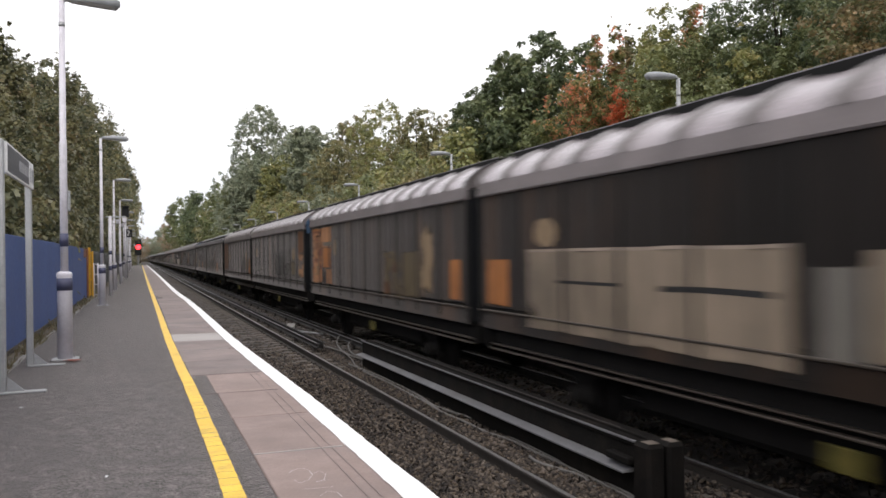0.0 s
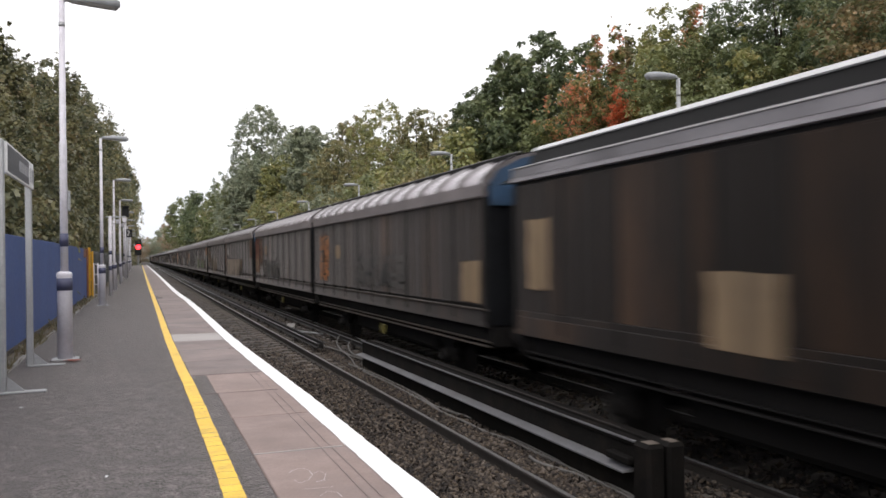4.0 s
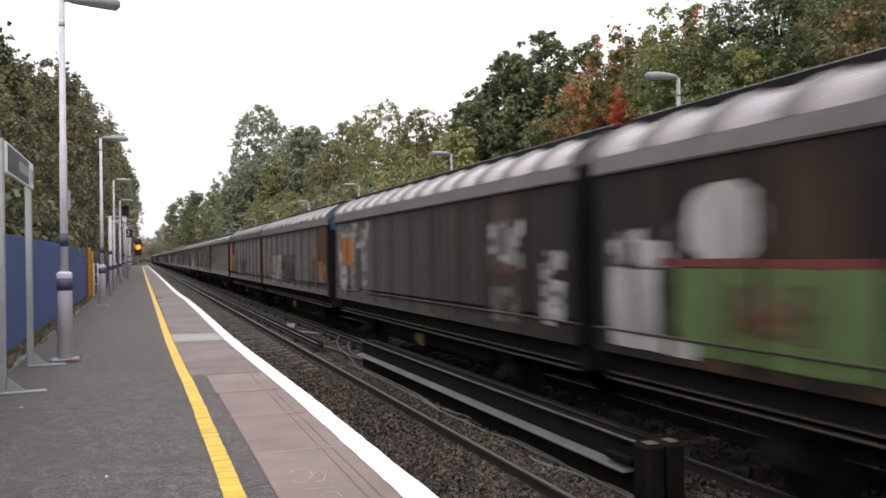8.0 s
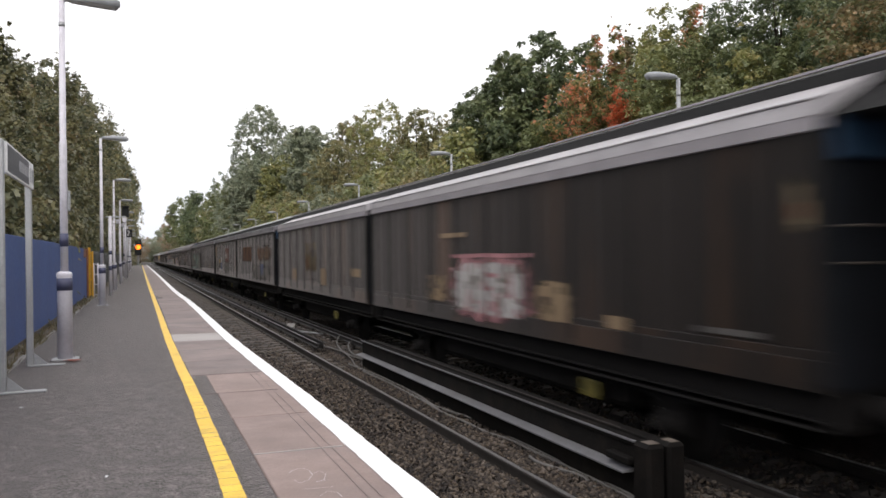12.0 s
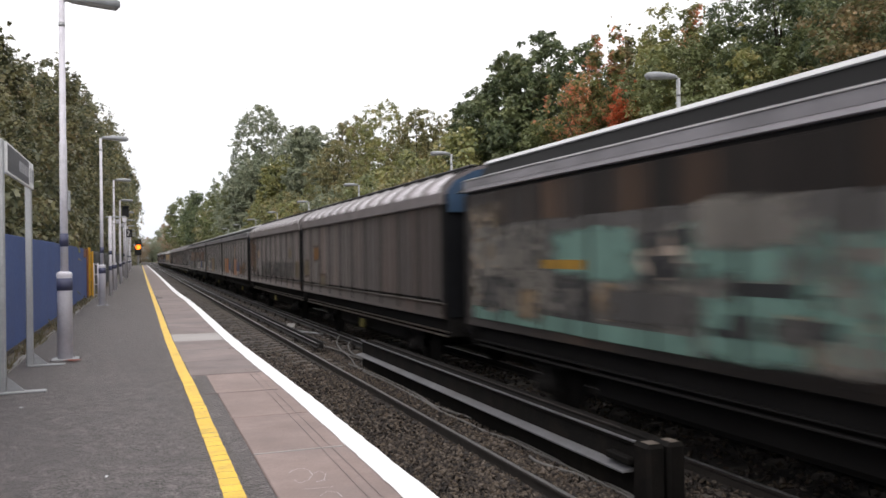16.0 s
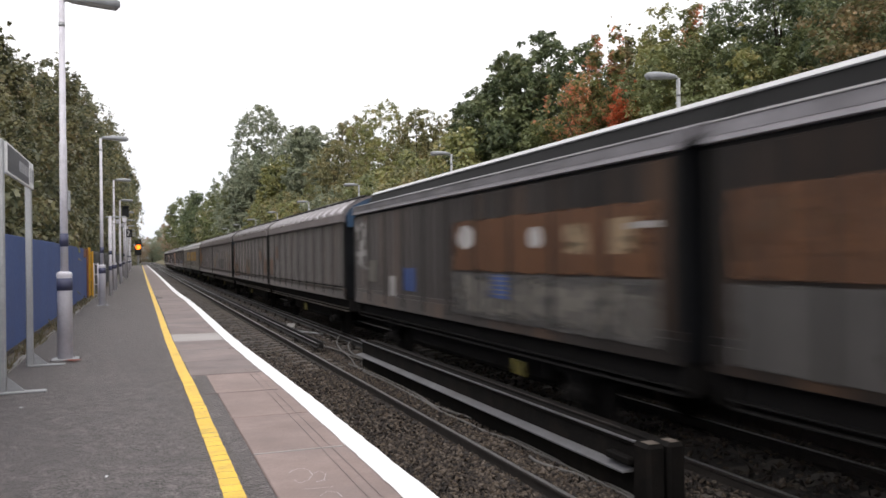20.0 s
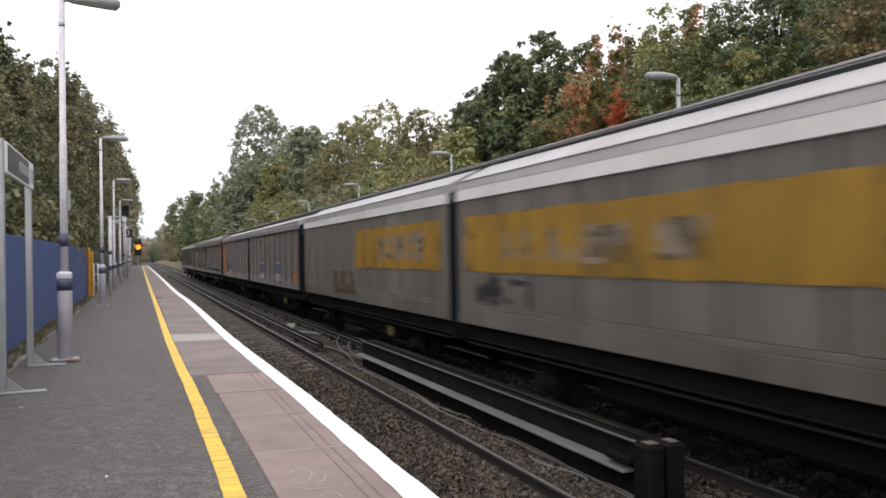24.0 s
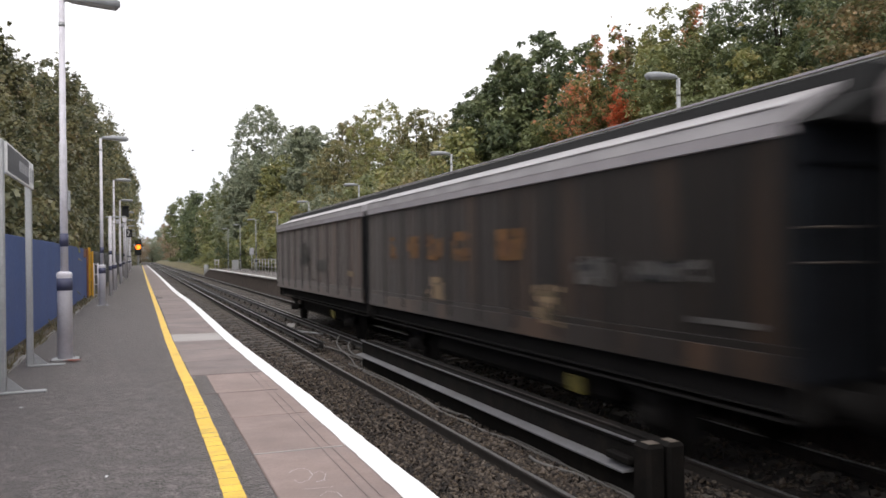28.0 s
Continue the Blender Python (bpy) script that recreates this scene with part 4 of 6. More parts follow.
for name, mat_, z in (("red_glass", RED_GLOW, 0.86), ("amber_glass", AMBER_GLOW, 0.0)):
    part(name, Shape().tube([(0, 0.0, z), (0, 0.012, z)], 0.41, 24), mat_, spectacle)
part("ladder", Shape().box(-0.22, -0.19, 0.5, 0.53, -1.4, 2.9).box(0.19, 0.22, 0.5, 0.53, -1.4, 2.9), GALV, signal)

# ---------------------------------------------------------------- far platform fittings
rail_f = thing("platform_railing", "pale tubular railing along the back of the far platform", "railing")
for z in (0.45, 0.8, 1.15):
    part("rail", Shape().tube([(11.2, 10, z), (11.2, 88, z)], 0.025, 8), GALV, rail_f, smooth=True)
bar_mesh = mesh("post", Shape().tube([(0, 0, 0), (0, 0, 1.2)], 0.035, 8), LAMP_WHITE, True)
for k in range(40):
    part("post", bar_mesh, None, rail_f, place=pose(11.2, 10 + 2.0 * k, 0))
end_f = thing("end_fence", "short white barrier at the far platform end", "fence")
for k in range(2):
    part("post", bar_mesh, None, end_f, place=pose(8.55 + 0.42 * k, 101.5, 0))
for z in (0.5, 1.0):
    part("rail", Shape().box(8.55, 8.97, 101.45, 101.5, z, z + 0.06), LAMP_WHITE, end_f)
cab = thing("equipment_cabinet", "small grey equipment cabinet on the far platform", "cabinet", place=pose(9.6, 89.0, 0))
part("body", Shape().box(-0.35, 0.35, -0.25, 0.25, 0.0, 1.05, 0.02), GALV, cab)
part("roof", Shape().box(-0.4, 0.4, -0.3, 0.3, 1.052, 1.1, 0.01), LAMP_HEAD, cab)
part("door", Shape().box(-0.31, 0.31, -0.265, -0.252, 0.10, 0.98, 0.006), GALV, cab)
notice = thing("notice_post", "slim post with a small notice on the far platform", "sign", place=pose(10.2, 80.0, 0))
part("pole", Shape().tube([(0, 0, 0), (0, 0, 2.3)], 0.04, 8), GALV, notice, smooth=True)
part("board", Shape().box(-0.22, 0.22, -0.03, 0.0, 1.6, 2.25, 0.01), SIGN_GREY, notice)
tank = thing("relay_drum", "round grey relay housing beside the far track", "relay box", place=pose(8.3, 112.0, -1.0))
part("body", Shape().tube([(0, 0, 0), (0, 0, 1.35), (0, 0, 1.45)], [0.3, 0.3, 0.15], 14), GALV, tank, smooth=True)
debris = thing("ballast_board", "pale weathered board lying between the tracks", "board", place=pose(4.95, 28.5, BED + 0.02, 0, 0, 78))
part("plank", Shape().box(-0.75, 0.75, -0.14, 0.14, 0, 0.05, 0.01), CONCRETE, debris)
debris = thing("dropped_rod", "pale metal rod dropped on the ballast", "rod", place=pose(5.0, 25.6, BED + 0.05, 0, 0, 118))
part("rod", Shape().tube([(-0.7, 0, 0), (0.7, 0, 0.02)], 0.025, 8), GALV, debris, smooth=True)

# ---------------------------------------------------------------- litter on the platform, weeds under the hoarding
for x, y, w, turn in ((-1.05, 8.45, 0.022, 20), (-0.21, 5.55, 0.022, 75), (-0.32, 14.7, 0.035, 40), (-0.7, 11.6, 0.015, 10)):
    scrap = thing("litter", "small pale scrap of paper lying on the asphalt", "litter", "litter scraps", pose(x, y, 0.004, 0, 0, turn))
    part("scrap", Shape().add([(-w, -0.35 * w, 0), (0.1 * w, -0.45 * w, 0.004), (w, -0.3 * w, 0), (0.9 * w, 0.4 * w, 0.002), (0, 0.35 * w, 0.008), (-0.85 * w, 0.3 * w, 0.0)], [(0, 1, 4, 5), (1, 2, 3, 4)]), SIGN_WHITE, scrap)
wr = np.random.default_rng(77)
n_w = 1500
wy = np.where(wr.random(n_w) < 0.7, wr.choice(wr.uniform(6, 40, 45), n_w) + wr.normal(0, 0.22, n_w), wr.uniform(5, 60, n_w))
wx = FENCE + 0.03 + 0.20 * wr.random(n_w)
tall = wr.uniform(0.02, 0.12, n_w) * np.where(wr.random(n_w) < 0.15, 1.8, 1.0)
lean, turn = wr.normal(0, 0.6, n_w) * tall, wr.uniform(0, 6.28, n_w)
wide_ = 0.012 + 0.02 * wr.random(n_w)
cx, sx = np.cos(turn), np.sin(turn)
blade = np.stack([np.stack([wx - cx * wide_ / 2, wy - sx * wide_ / 2, np.full(n_w, 0.0)], 1), np.stack([wx + cx * wide_ / 2, wy + sx * wide_ / 2, np.full(n_w, 0.0)], 1),
                  np.stack([wx + lean + cx * wide_ / 2, wy + lean * 0.7 + sx * wide_ / 2, tall], 1), np.stack([wx + lean * 1.2 - cx * wide_ / 4, wy + lean * 0.8, tall * 1.05], 1)], 1)
tagged(new("weeds", fast_mesh("weeds", blade.reshape(-1, 3), np.arange(n_w * 4).reshape(-1, 4), leaf_material("weed_leaves", ((0.07, 0.07, 0.035), (0.13, 0.12, 0.06), (0.18, 0.15, 0.09), (0.20, 0.15, 0.10)), patch=2.0))), "low weeds and moss along the hoarding foot", "weeds", kind="stuff")
# ---------------------------------------------------------------- trees
def leaf_cloud(rng, centres, radii, count, leaf):
    """Small bent leaves over the upper and outer side of many flat sprays."""
    which = rng.choice(len(centres), count, p=radii ** 1.6 / (radii ** 1.6).sum())
    d = rng.normal(0, 1, (count, 3)) + np.array([0, 0, 0.55])
    d /= np.linalg.norm(d, axis=1, keepdims=True)
    pos = centres[which] + d * (radii[which] * rng.random(count) ** 0.38)[:, None] * np.array([1, 1, 0.72])
    nrm = d * 0.7 + np.array([0, 0, 0.6]) + rng.normal(0, 0.36, (count, 3))
    nrm /= np.linalg.norm(nrm, axis=1, keepdims=True)
    a = np.cross(nrm, rng.normal(0, 1, (count, 3)))
    a /= np.linalg.norm(a, axis=1, keepdims=True)
    b = np.cross(nrm, a)
    s = (leaf * rng.uniform(0.55, 1.4, count))[:, None]
    v = np.stack([pos - a * s, pos + b * s * 0.62 - nrm * s * 0.22, pos + a * s, pos - b * s * 0.62 - nrm * s * 0.22], 1)
    return v.reshape(-1, 3), np.arange(count * 4).reshape(-1, 4)


def tree_meshes(seed, height, radius, low, clumps, count, leaf, lobes=0.35, shoots=0, clump=0.22, dome=0.45):
    """Trunk with limbs, and a lobed crown; low: where the crown begins; dome: how high it stays wide; shoots: upright sprays over the top."""
    rng = np.random.default_rng(seed)
    centres, radii = [], []

    def wide_at(u, ang):
        w = radius * (0.70 + 0.30 * min(1, u / 0.25)) * (1 - max(0.0, (u - dome) / (1 - dome)) ** 2.0) ** 0.5
        z = height * (low + (1 - low) * u)
        return w * (1 + lobes * noise.noise((1.3 * math.cos(ang) + seed, 1.3 * math.sin(ang), z * 1.1 / radius)))

    while len(centres) < clumps:
        u = rng.random()
        ang = rng.uniform(0, 6.283)
        w = wide_at(u, ang)
        if rng.random() > w / radius:
            continue
        size = radius * clump * rng.uniform(0.6, 1.3)
        r = max(0.0, w - size * 0.5) * (0.15 + 0.85 * rng.random() ** 0.6)
        z = height * (low + (1 - low) * u) - size * 0.75
        centres.append((r * math.cos(ang), r * math.sin(ang), z))
        radii.append(size)
    for k in range(shoots):
        ang, u = rng.uniform(0, 6.283), rng.uniform(0.45, 0.90)
        r = wide_at(u, ang) * rng.uniform(0.6, 1.0)
        z, lift = height * (low + (1 - low) * u), rng.uniform(0.3, 0.95) * (1.7 if shoots > 20 else 1.0)
        for j in range(4):
            centres.append((r * math.cos(ang) + 0.05 * rng.normal(), r * math.sin(ang) + 0.05 * rng.normal(), z - 0.2 + lift * j / 3))
            radii.append(min(0.30, radius * 0.18) * (1 - 0.2 * j))
    centres, radii = np.array(centres), np.array(radii)
    v, f = leaf_cloud(rng, centres, radii, count, leaf)
    crown = fast_mesh("crown", v, f, LEAVES["g"])
    s = Shape()
    thick = 0.012 * height + 0.016 * radius
    bend = [(0.012 * height * rng.normal(), 0.012 * height * rng.normal()) for _ in range(5)]
    pts = [(bend[k][0] * k / 4, bend[k][1] * k / 4, height * 0.80 * k / 4 - 0.3) for k in range(5)]
    s.tube(pts, [thick, thick * 0.75, thick * 0.5, thick * 0.3, thick * 0.1], 8)
    for k in range(10):
        c = centres[rng.integers(clumps)]
        z0 = max(0.2 * height, c[2] - 0.25 * height)
        q = min(3.99, (z0 + 0.3) / (height * 0.80) * 4)
        i, w = int(q), q - int(q)
        start = Vector(pts[i]).lerp(Vector(pts[i + 1]), w)
        mid = start.lerp(Vector(c), 0.4) + Vector((0, 0, 0.02 * height))
        s.tube([start, mid, start.lerp(Vector(c), 0.8)], [thick * 0.3, thick * 0.2, thick * 0.08], 5)
    return mesh("trunk", s, BARK, True), crown


G1, G2, G3 = (0.078, 0.095, 0.044), (0.172, 0.196, 0.080), (0.275, 0.285, 0.105)
LEAVES = {
    "d": leaf_material("deep_green_leaves", ((0.062, 0.088, 0.050), (0.102, 0.132, 0.068), (0.150, 0.182, 0.084), (0.225, 0.240, 0.104))),
    "g": leaf_material("green_leaves", (G1, G2, G2, (0.276, 0.287, 0.147))),
    "y": leaf_material("yellow_green_leaves", (G1, G2, G3, (0.334, 0.308, 0.118), (0.360, 0.283, 0.110))),
    "o": leaf_material("olive_autumn_leaves", (G1, (0.166, 0.181, 0.093), (0.243, 0.234, 0.111), (0.308, 0.266, 0.120), (0.323, 0.234, 0.120))),
    # grey-green made paler, with distance haze mixed into the leaf colours
    "s": leaf_material("haze_paled_grey_green_leaves", ((0.190, 0.226, 0.158), (0.250, 0.284, 0.196), (0.310, 0.334, 0.228), (0.345, 0.340, 0.218))),
    "r": leaf_material("red_turning_leaves", (G1, G2, G2, G3, (0.500, 0.270, 0.151), (0.780, 0.330, 0.174), (0.800, 0.260, 0.174)), 0.6, patch=1.3),
    "m": leaf_material("brown_and_green_leaves", (G1, G2, (0.216, 0.187, 0.094), (0.346, 0.228, 0.114), (0.155, 0.171, 0.082))),
    "v": leaf_material("vivid_red_leaves", (G2, (0.427, 0.140, 0.063), (0.589, 0.160, 0.068), (0.627, 0.220, 0.090)), 0.5, patch=1.3),
    "c": leaf_material("autumn_leaves", (G2, (0.319, 0.264, 0.168), (0.400, 0.273, 0.174), (0.264, 0.253, 0.162))),
    "l": leaf_material("hedge_leaves", ((0.030, 0.036, 0.022), (0.100, 0.112, 0.062), (0.165, 0.165, 0.088), (0.245, 0.225, 0.105), (0.240, 0.175, 0.100))),
}
LEAF_WORDS = {"d": "dark green broadleaf tree with dense crown", "g": "green broadleaf tree on the bank", "y": "yellowing green broadleaf tree on the bank", "o": "olive tree turning to autumn brown",
              "s": "tall grey-green tree with a soft crown", "r": "small maple turning red and orange", "m": "green tree with browning leaves", "v": "slim tree turned vivid red", "c": "autumn brown distant tree", "l": "overgrown broadleaf tree behind the hoarding"}
FAR_BROAD = [tree_meshes(21 + k, 10.0, 3.2, 0.05, 150, 4600, 0.18) for k in range(4)]
BUSH = [tree_meshes(51 + k, 4.0, 2.2, 0.03, 70, 3100, 0.105) for k in range(3)]


def tree(kind_, x, y, height, radius, key, base_r, base_h, label="", name="tree", category="tree", group="trees along the railway", z=0.0, seed=0):
    t = thing(name, label or LEAF_WORDS[key], category, group, Matrix.LocRotScale((x, y, z), Euler((0, 0, seed * 2.4)), (radius / base_r, radius / base_r, height / base_h)))
    part("trunk", kind_[0], None, t)
    part("crown", kind_[1], LEAVES[key], t)
    return t


RIGHT_TREES = (
    ((17.5, 14.2, 11.0, 2.4, "m"), (20.5, 18.2, 11.6, 2.4, "d"), (18.0, 16.3, 7.9, 1.5, "d"), (21.5, 20.8, 12.4, 2.2, "d"), (19.2, 17.0, 9.6, 1.8, "d"), (18.6, 18.6, 8.2, 1.6, "g"), (18.6, 21.6, 10.1, 1.5, "d"), (19.6, 20.8, 10.9, 1.9, "d"), (20.8, 25.0, 10.5, 1.5, "g"), (17.2, 22.6, 9.0, 1.6, "g"), (17.6, 20.0, 7.7, 1.5, "y"), (16.2, 19.6, 6.6, 1.5, "g"), (22.5, 33.1, 11.0, 2.1, "g")),
    ((18.5, 26.1, 10.9, 0.85, "y"), (19.0, 25.9, 11.2, 0.75, "y"), (19.4, 24.9, 11.3, 0.8, "r"), (19.9, 24.6, 10.3, 1.1, "y"), (17.7, 24.6, 9.3, 1.3, "y"), (17.5, 28.6, 10.5, 0.62, "r"), (18.3, 28.3, 10.8, 0.60, "r"), (19.3, 28.9, 10.7, 0.65, "m"), (16.6, 28.4, 8.7, 1.7, "r"), (16.7, 25.6, 7.6, 0.8, "v"), (18.6, 27.4, 9.0, 1.3, "g"), (21.0, 37.9, 11.2, 2.2, "g"),
     (17.8, 33.8, 12.0, 2.2, "d"), (16.8, 35.5, 11.3, 1.9, "d"), (16.2, 37.6, 10.0, 2.0, "d"), (18.9, 31.8, 11.1, 1.7, "d"), (17.0, 34.4, 11.0, 1.6, "d"), (16.4, 33.0, 8.6, 1.9, "d"), (16.2, 30.6, 7.2, 1.5, "g"), (20.5, 47.5, 11.6, 2.3, "d"), (22.0, 56.2, 12.2, 2.8, "o")),
    ((20.0, 58.2, 12.8, 2.7, "o"), (18.5, 62.2, 14.2, 3.1, "y"), (21.0, 82.0, 16.2, 3.2, "o"), (16.5, 70.6, 11.8, 3.1, "o"), (18.0, 90.8, 16.6, 3.0, "s"), (16.0, 96.3, 13.6, 3.6, "y")),
    ((16.9, 120.5, 24.0, 4.7, "s"), (15.2, 113.0, 15.0, 4.2, "s"), (16.4, 118.5, 16.5, 5.9, "s"), (17.5, 132.0, 17.0, 4.4, "o"), (18.5, 99.0, 17.4, 3.3, "s"), (15.0, 130.5, 14.6, 3.8, "g"), (15.5, 175.3, 17.2, 4.5, "g"), (15.0, 240.3, 21.4, 5.5, "d"), (14.5, 321.7, 24.7, 6.5, "g"), (14.5, 432.5, 25.0, 4.6, "c")),
    ((15.5, 603.8, 25.5, 5.0, "s"), (16.0, 800.0, 29.0, 6.0, "s"), (18.0, 150.0, 17.0, 5.0, "g"), (18.0, 205.0, 18.0, 5.5, "o"), (17.0, 275.0, 21.0, 6.0, "g"), (19.0, 370.0, 23.0, 6.0, "d")))
n_tree = 0
for row in RIGHT_TREES:
    for x, y, top, r_, key in row:
        z = bank_right(x) - 0.2
        if y < 135:
            far = y > 72
            leaf_n = int((30000 if key == "s" else 18000 if far else 15000) * min(1.5, max(0.35, r_ / 2.6)))
            if y < 23 or key == "d":
                leaf_n = int(leaf_n * 1.6)
            spire = r_ < 1.0
            kind_ = tree_meshes(200 + n_tree, top - z, r_, 0.10 if spire else 0.12, int((13 if far else 19) * r_ * (top - z)), leaf_n, (0.060 if y < 23 else 0.075 if y < 32 else 0.095) if not far else 0.125,
                                0.65 if y < 32 else 0.45 if key in "gyom" else 0.55 if key == "s" else 0.35, (26 if y < 32 else 14) if key in "mrgyov" and not far else 48 if far else 0, (0.40 if far else 0.30) / r_, 0.62 if key in "sd" else 0.15 if spire else 0.5)
            tree(kind_, x, y, 1.0, 1.0, key, 1.0, 1.0, z=z)
        else:
            tree(FAR_BROAD[n_tree % 4], x, y, (top - z) * 1.01, r_ * 1.05, key, 3.2, 10.0, z=z, seed=n_tree)
        n_tree += 1
rng = random.Random(8)
for k in range(26):  # wood behind
    y = 14 + 7.5 * k * (1 + 0.03 * k)
    x = 27 + rng.uniform(-3, 6) + 0.02 * y
    z = bank_right(x) - 0.2
    tree(FAR_BROAD[k % 4], x, y + 10, 9.5 + 0.045 * y + rng.uniform(-1, 1) + (2.0 if k < 1 else 0.0), 3.6 + 0.01 * y, rng.choice("ggdoy"), 3.2, 10.0, z=z, seed=k)
UNDER = [tree_meshes(71 + k, 6.0, 2.5, 0.05, 110, 5600, 0.11, 0.5) for k in range(3)]
for k in range(17):  # lighter young growth in front of the tall trees
    y = 36 + 6.2 * k + rng.uniform(-1.5, 1.5)
    tree(UNDER[k % 3], 14.6 + rng.uniform(-0.4, 0.8), y, 6.0 + 0.030 * y + rng.uniform(-0.8, 0.8), 2.7, "yoygosyyogsy"[k % 12], 2.5, 6.0, "young bushy tree behind the far platform", z=bank_right(14.6) - 0.2, seed=k)
for k in range(34):  # bushes along the back of the far platform
    y = 12 + 4.4 * k + rng.uniform(-1, 1)
    x = 13.4 + rng.uniform(-0.5, 0.9)
    tree(BUSH[k % 3], x, y, 3.6 + rng.uniform(-0.6, 1.6) + 0.012 * y, 2.4 + rng.uniform(0, 0.7), rng.choice("gydoyg"), 2.2, 4.0, "dense bush growing behind the far platform", "bush", "bush", "lineside bushes", z=-0.1, seed=k)
LEFT = ((-4.6, 20.5, 5.6, 1.9), (-5.0, 25.5, 7.0, 2.0), (-4.7, 31.2, 9.3, 1.9), (-5.2, 35.0, 8.6, 2.0), (-4.6, 39.2, 10.3, 1.9), (-4.9, 44.8, 10.6, 2.1), (-4.5, 50.5, 13.2, 2.1), (-5.2, 58.0, 13.0, 2.6), (-4.5, 67.0, 15.2, 2.7), (-4.7, 78.0, 16.6, 2.9), (-4.5, 97.0, 19.4, 3.2))
for k, (x, y, top, r_) in enumerate(LEFT):  # left of the line, behind the hoarding
    kind_ = tree_meshes(300 + k, top + 0.1, r_, 0.08, int(9 * r_ * top), 11500, 0.088 if y < 42 else 0.12, 0.75, 40, 0.44 / r_, 0.5)
    tree(kind_, x, y, 1.0, 1.0, "l", 1.0, 1.0, z=-0.1)
for k in range(7):
    y = 118 + 26.0 * k * (1 + 0.12 * k)
    tree(FAR_BROAD[(k + 1) % 4], -5.0, y, 21.0 + 0.085 * (y - 118), 3.6 + 0.008 * y, "l", 3.2, 10.0, z=-0.1, seed=k + 3)
for k in range(12):
    y = 20 + 6.2 * k
    tree(BUSH[k % 3], -3.6 - rng.uniform(0, 0.5), y, 4.4 + 0.03 * y, 1.9, "l", 2.2, 4.0, "tangled hedge bush rising behind the blue hoarding", "bush", "bush", "hedge bushes", z=-0.1, seed=k)
for k in range(10):
    y = 24 + 9.0 * k
    tree(FAR_BROAD[k % 4], -8.5 - rng.uniform(0, 2), y, 7.0 + 0.10 * y, 3.4, "l", 3.2, 10.0, z=0.0, seed=k + 9)
for k in range(7):  # scrub beyond the platform ends
    tree(BUSH[k % 3], 11.2 + 0.3 * k, 116 + 14 * k, 2.6, 2.4, "y", 2.2, 4.0, "yellowing scrub growing beside the line", "bush", "bush", "lineside bushes", z=-1.2, seed=k)
    tree(BUSH[k % 3], -3.4 - 0.1 * k, 182 + 16 * k, 4.0, 2.6, "l", 2.2, 4.0, "dark scrub growing beside the line", "bush", "bush", "hedge bushes", z=-1.2, seed=k)

for k in range(30):  # wooded hillside closing the view up the line
    x = -52 + 3.5 * k + rng.uniform(-1.5, 1.5)
    tree(FAR_BROAD[k % 4], x, 545 + rng.uniform(-12, 25) + abs(x) * 0.4, 15.5 + rng.uniform(-2, 2) + 0.12 * max(0, x), 6.5, rng.choice("sscs"), 3.2, 10.0, "hazy grey-green tree on the far hillside", z=-1.4, seed=k)

# ---------------------------------------------------------------- bird
bird = thing("bird", "small dark bird flying across the sky", "bird")
body_s = Shape().tube([(-0.17, 0, 0), (-0.12, 0, 0.01), (0, 0, 0.015), (0.1, 0, 0.02), (0.15, 0, 0.03), (0.19, 0, 0.02)], [0.012, 0.035, 0.055, 0.05, 0.032, 0.006], 10)
part("body", body_s, BLACK, bird, smooth=True)
part("tail", Shape().add([(-0.15, -0.015, 0), (-0.15, 0.015, 0), (-0.27, 0.05, 0.0), (-0.27, -0.05, 0.0), (-0.15, 0, 0.012), (-0.27, 0, 0.008)], [(0, 3, 2, 1), (0, 4, 5, 3), (4, 1, 2, 5)]), BLACK, bird)
WINGS = []
for side in (-1, 1):
    w_s = Shape().add([(0.08, 0, 0), (-0.07, 0, 0), (-0.09, side * 0.18, 0.01), (-0.10, side * 0.36, 0), (0.0, side * 0.30, 0.015), (0.07, side * 0.16, 0.02)], [(0, 1, 2, 5), (5, 2, 3, 4)])
    w_s.add([(p[0], p[1], p[2] - 0.008) for p in w_s.v[:6]], [(5, 2, 1, 0), (4, 3, 2, 5)])
    WINGS.append((side, part("wing", w_s, BLACK, bird, place=pose(0.02, side * 0.04, 0.03))))

# ---------------------------------------------------------------- freight train: two-axle vans in pairs
HALF = 1.35
ROOF_OF = {"A": (-1, 0, 1, 2, 3, 6, 7, 8, 9, 10, 11, 12, 13, 22, 23, 28, 29, 30, 31, 36, 37),
           "B": (4, 5, 18, 19, 20, 21, 24, 25, 26, 27), "C": (14, 15, 16, 17, 32, 33, 34, 35, 38, 39)}
RED_BROWN = (3, 12, 13, 22, 23, 30, 31, 39)
N_PANEL = 10


def van_ends(parity):
    """Where the body begins and ends along the van; pairs stand close, with a wider gap between pairs."""
    return (-PITCH / 2 + 0.44, PITCH / 2 - 0.24) if parity == 0 else (-PITCH / 2 + 0.24, PITCH / 2 - 0.60)


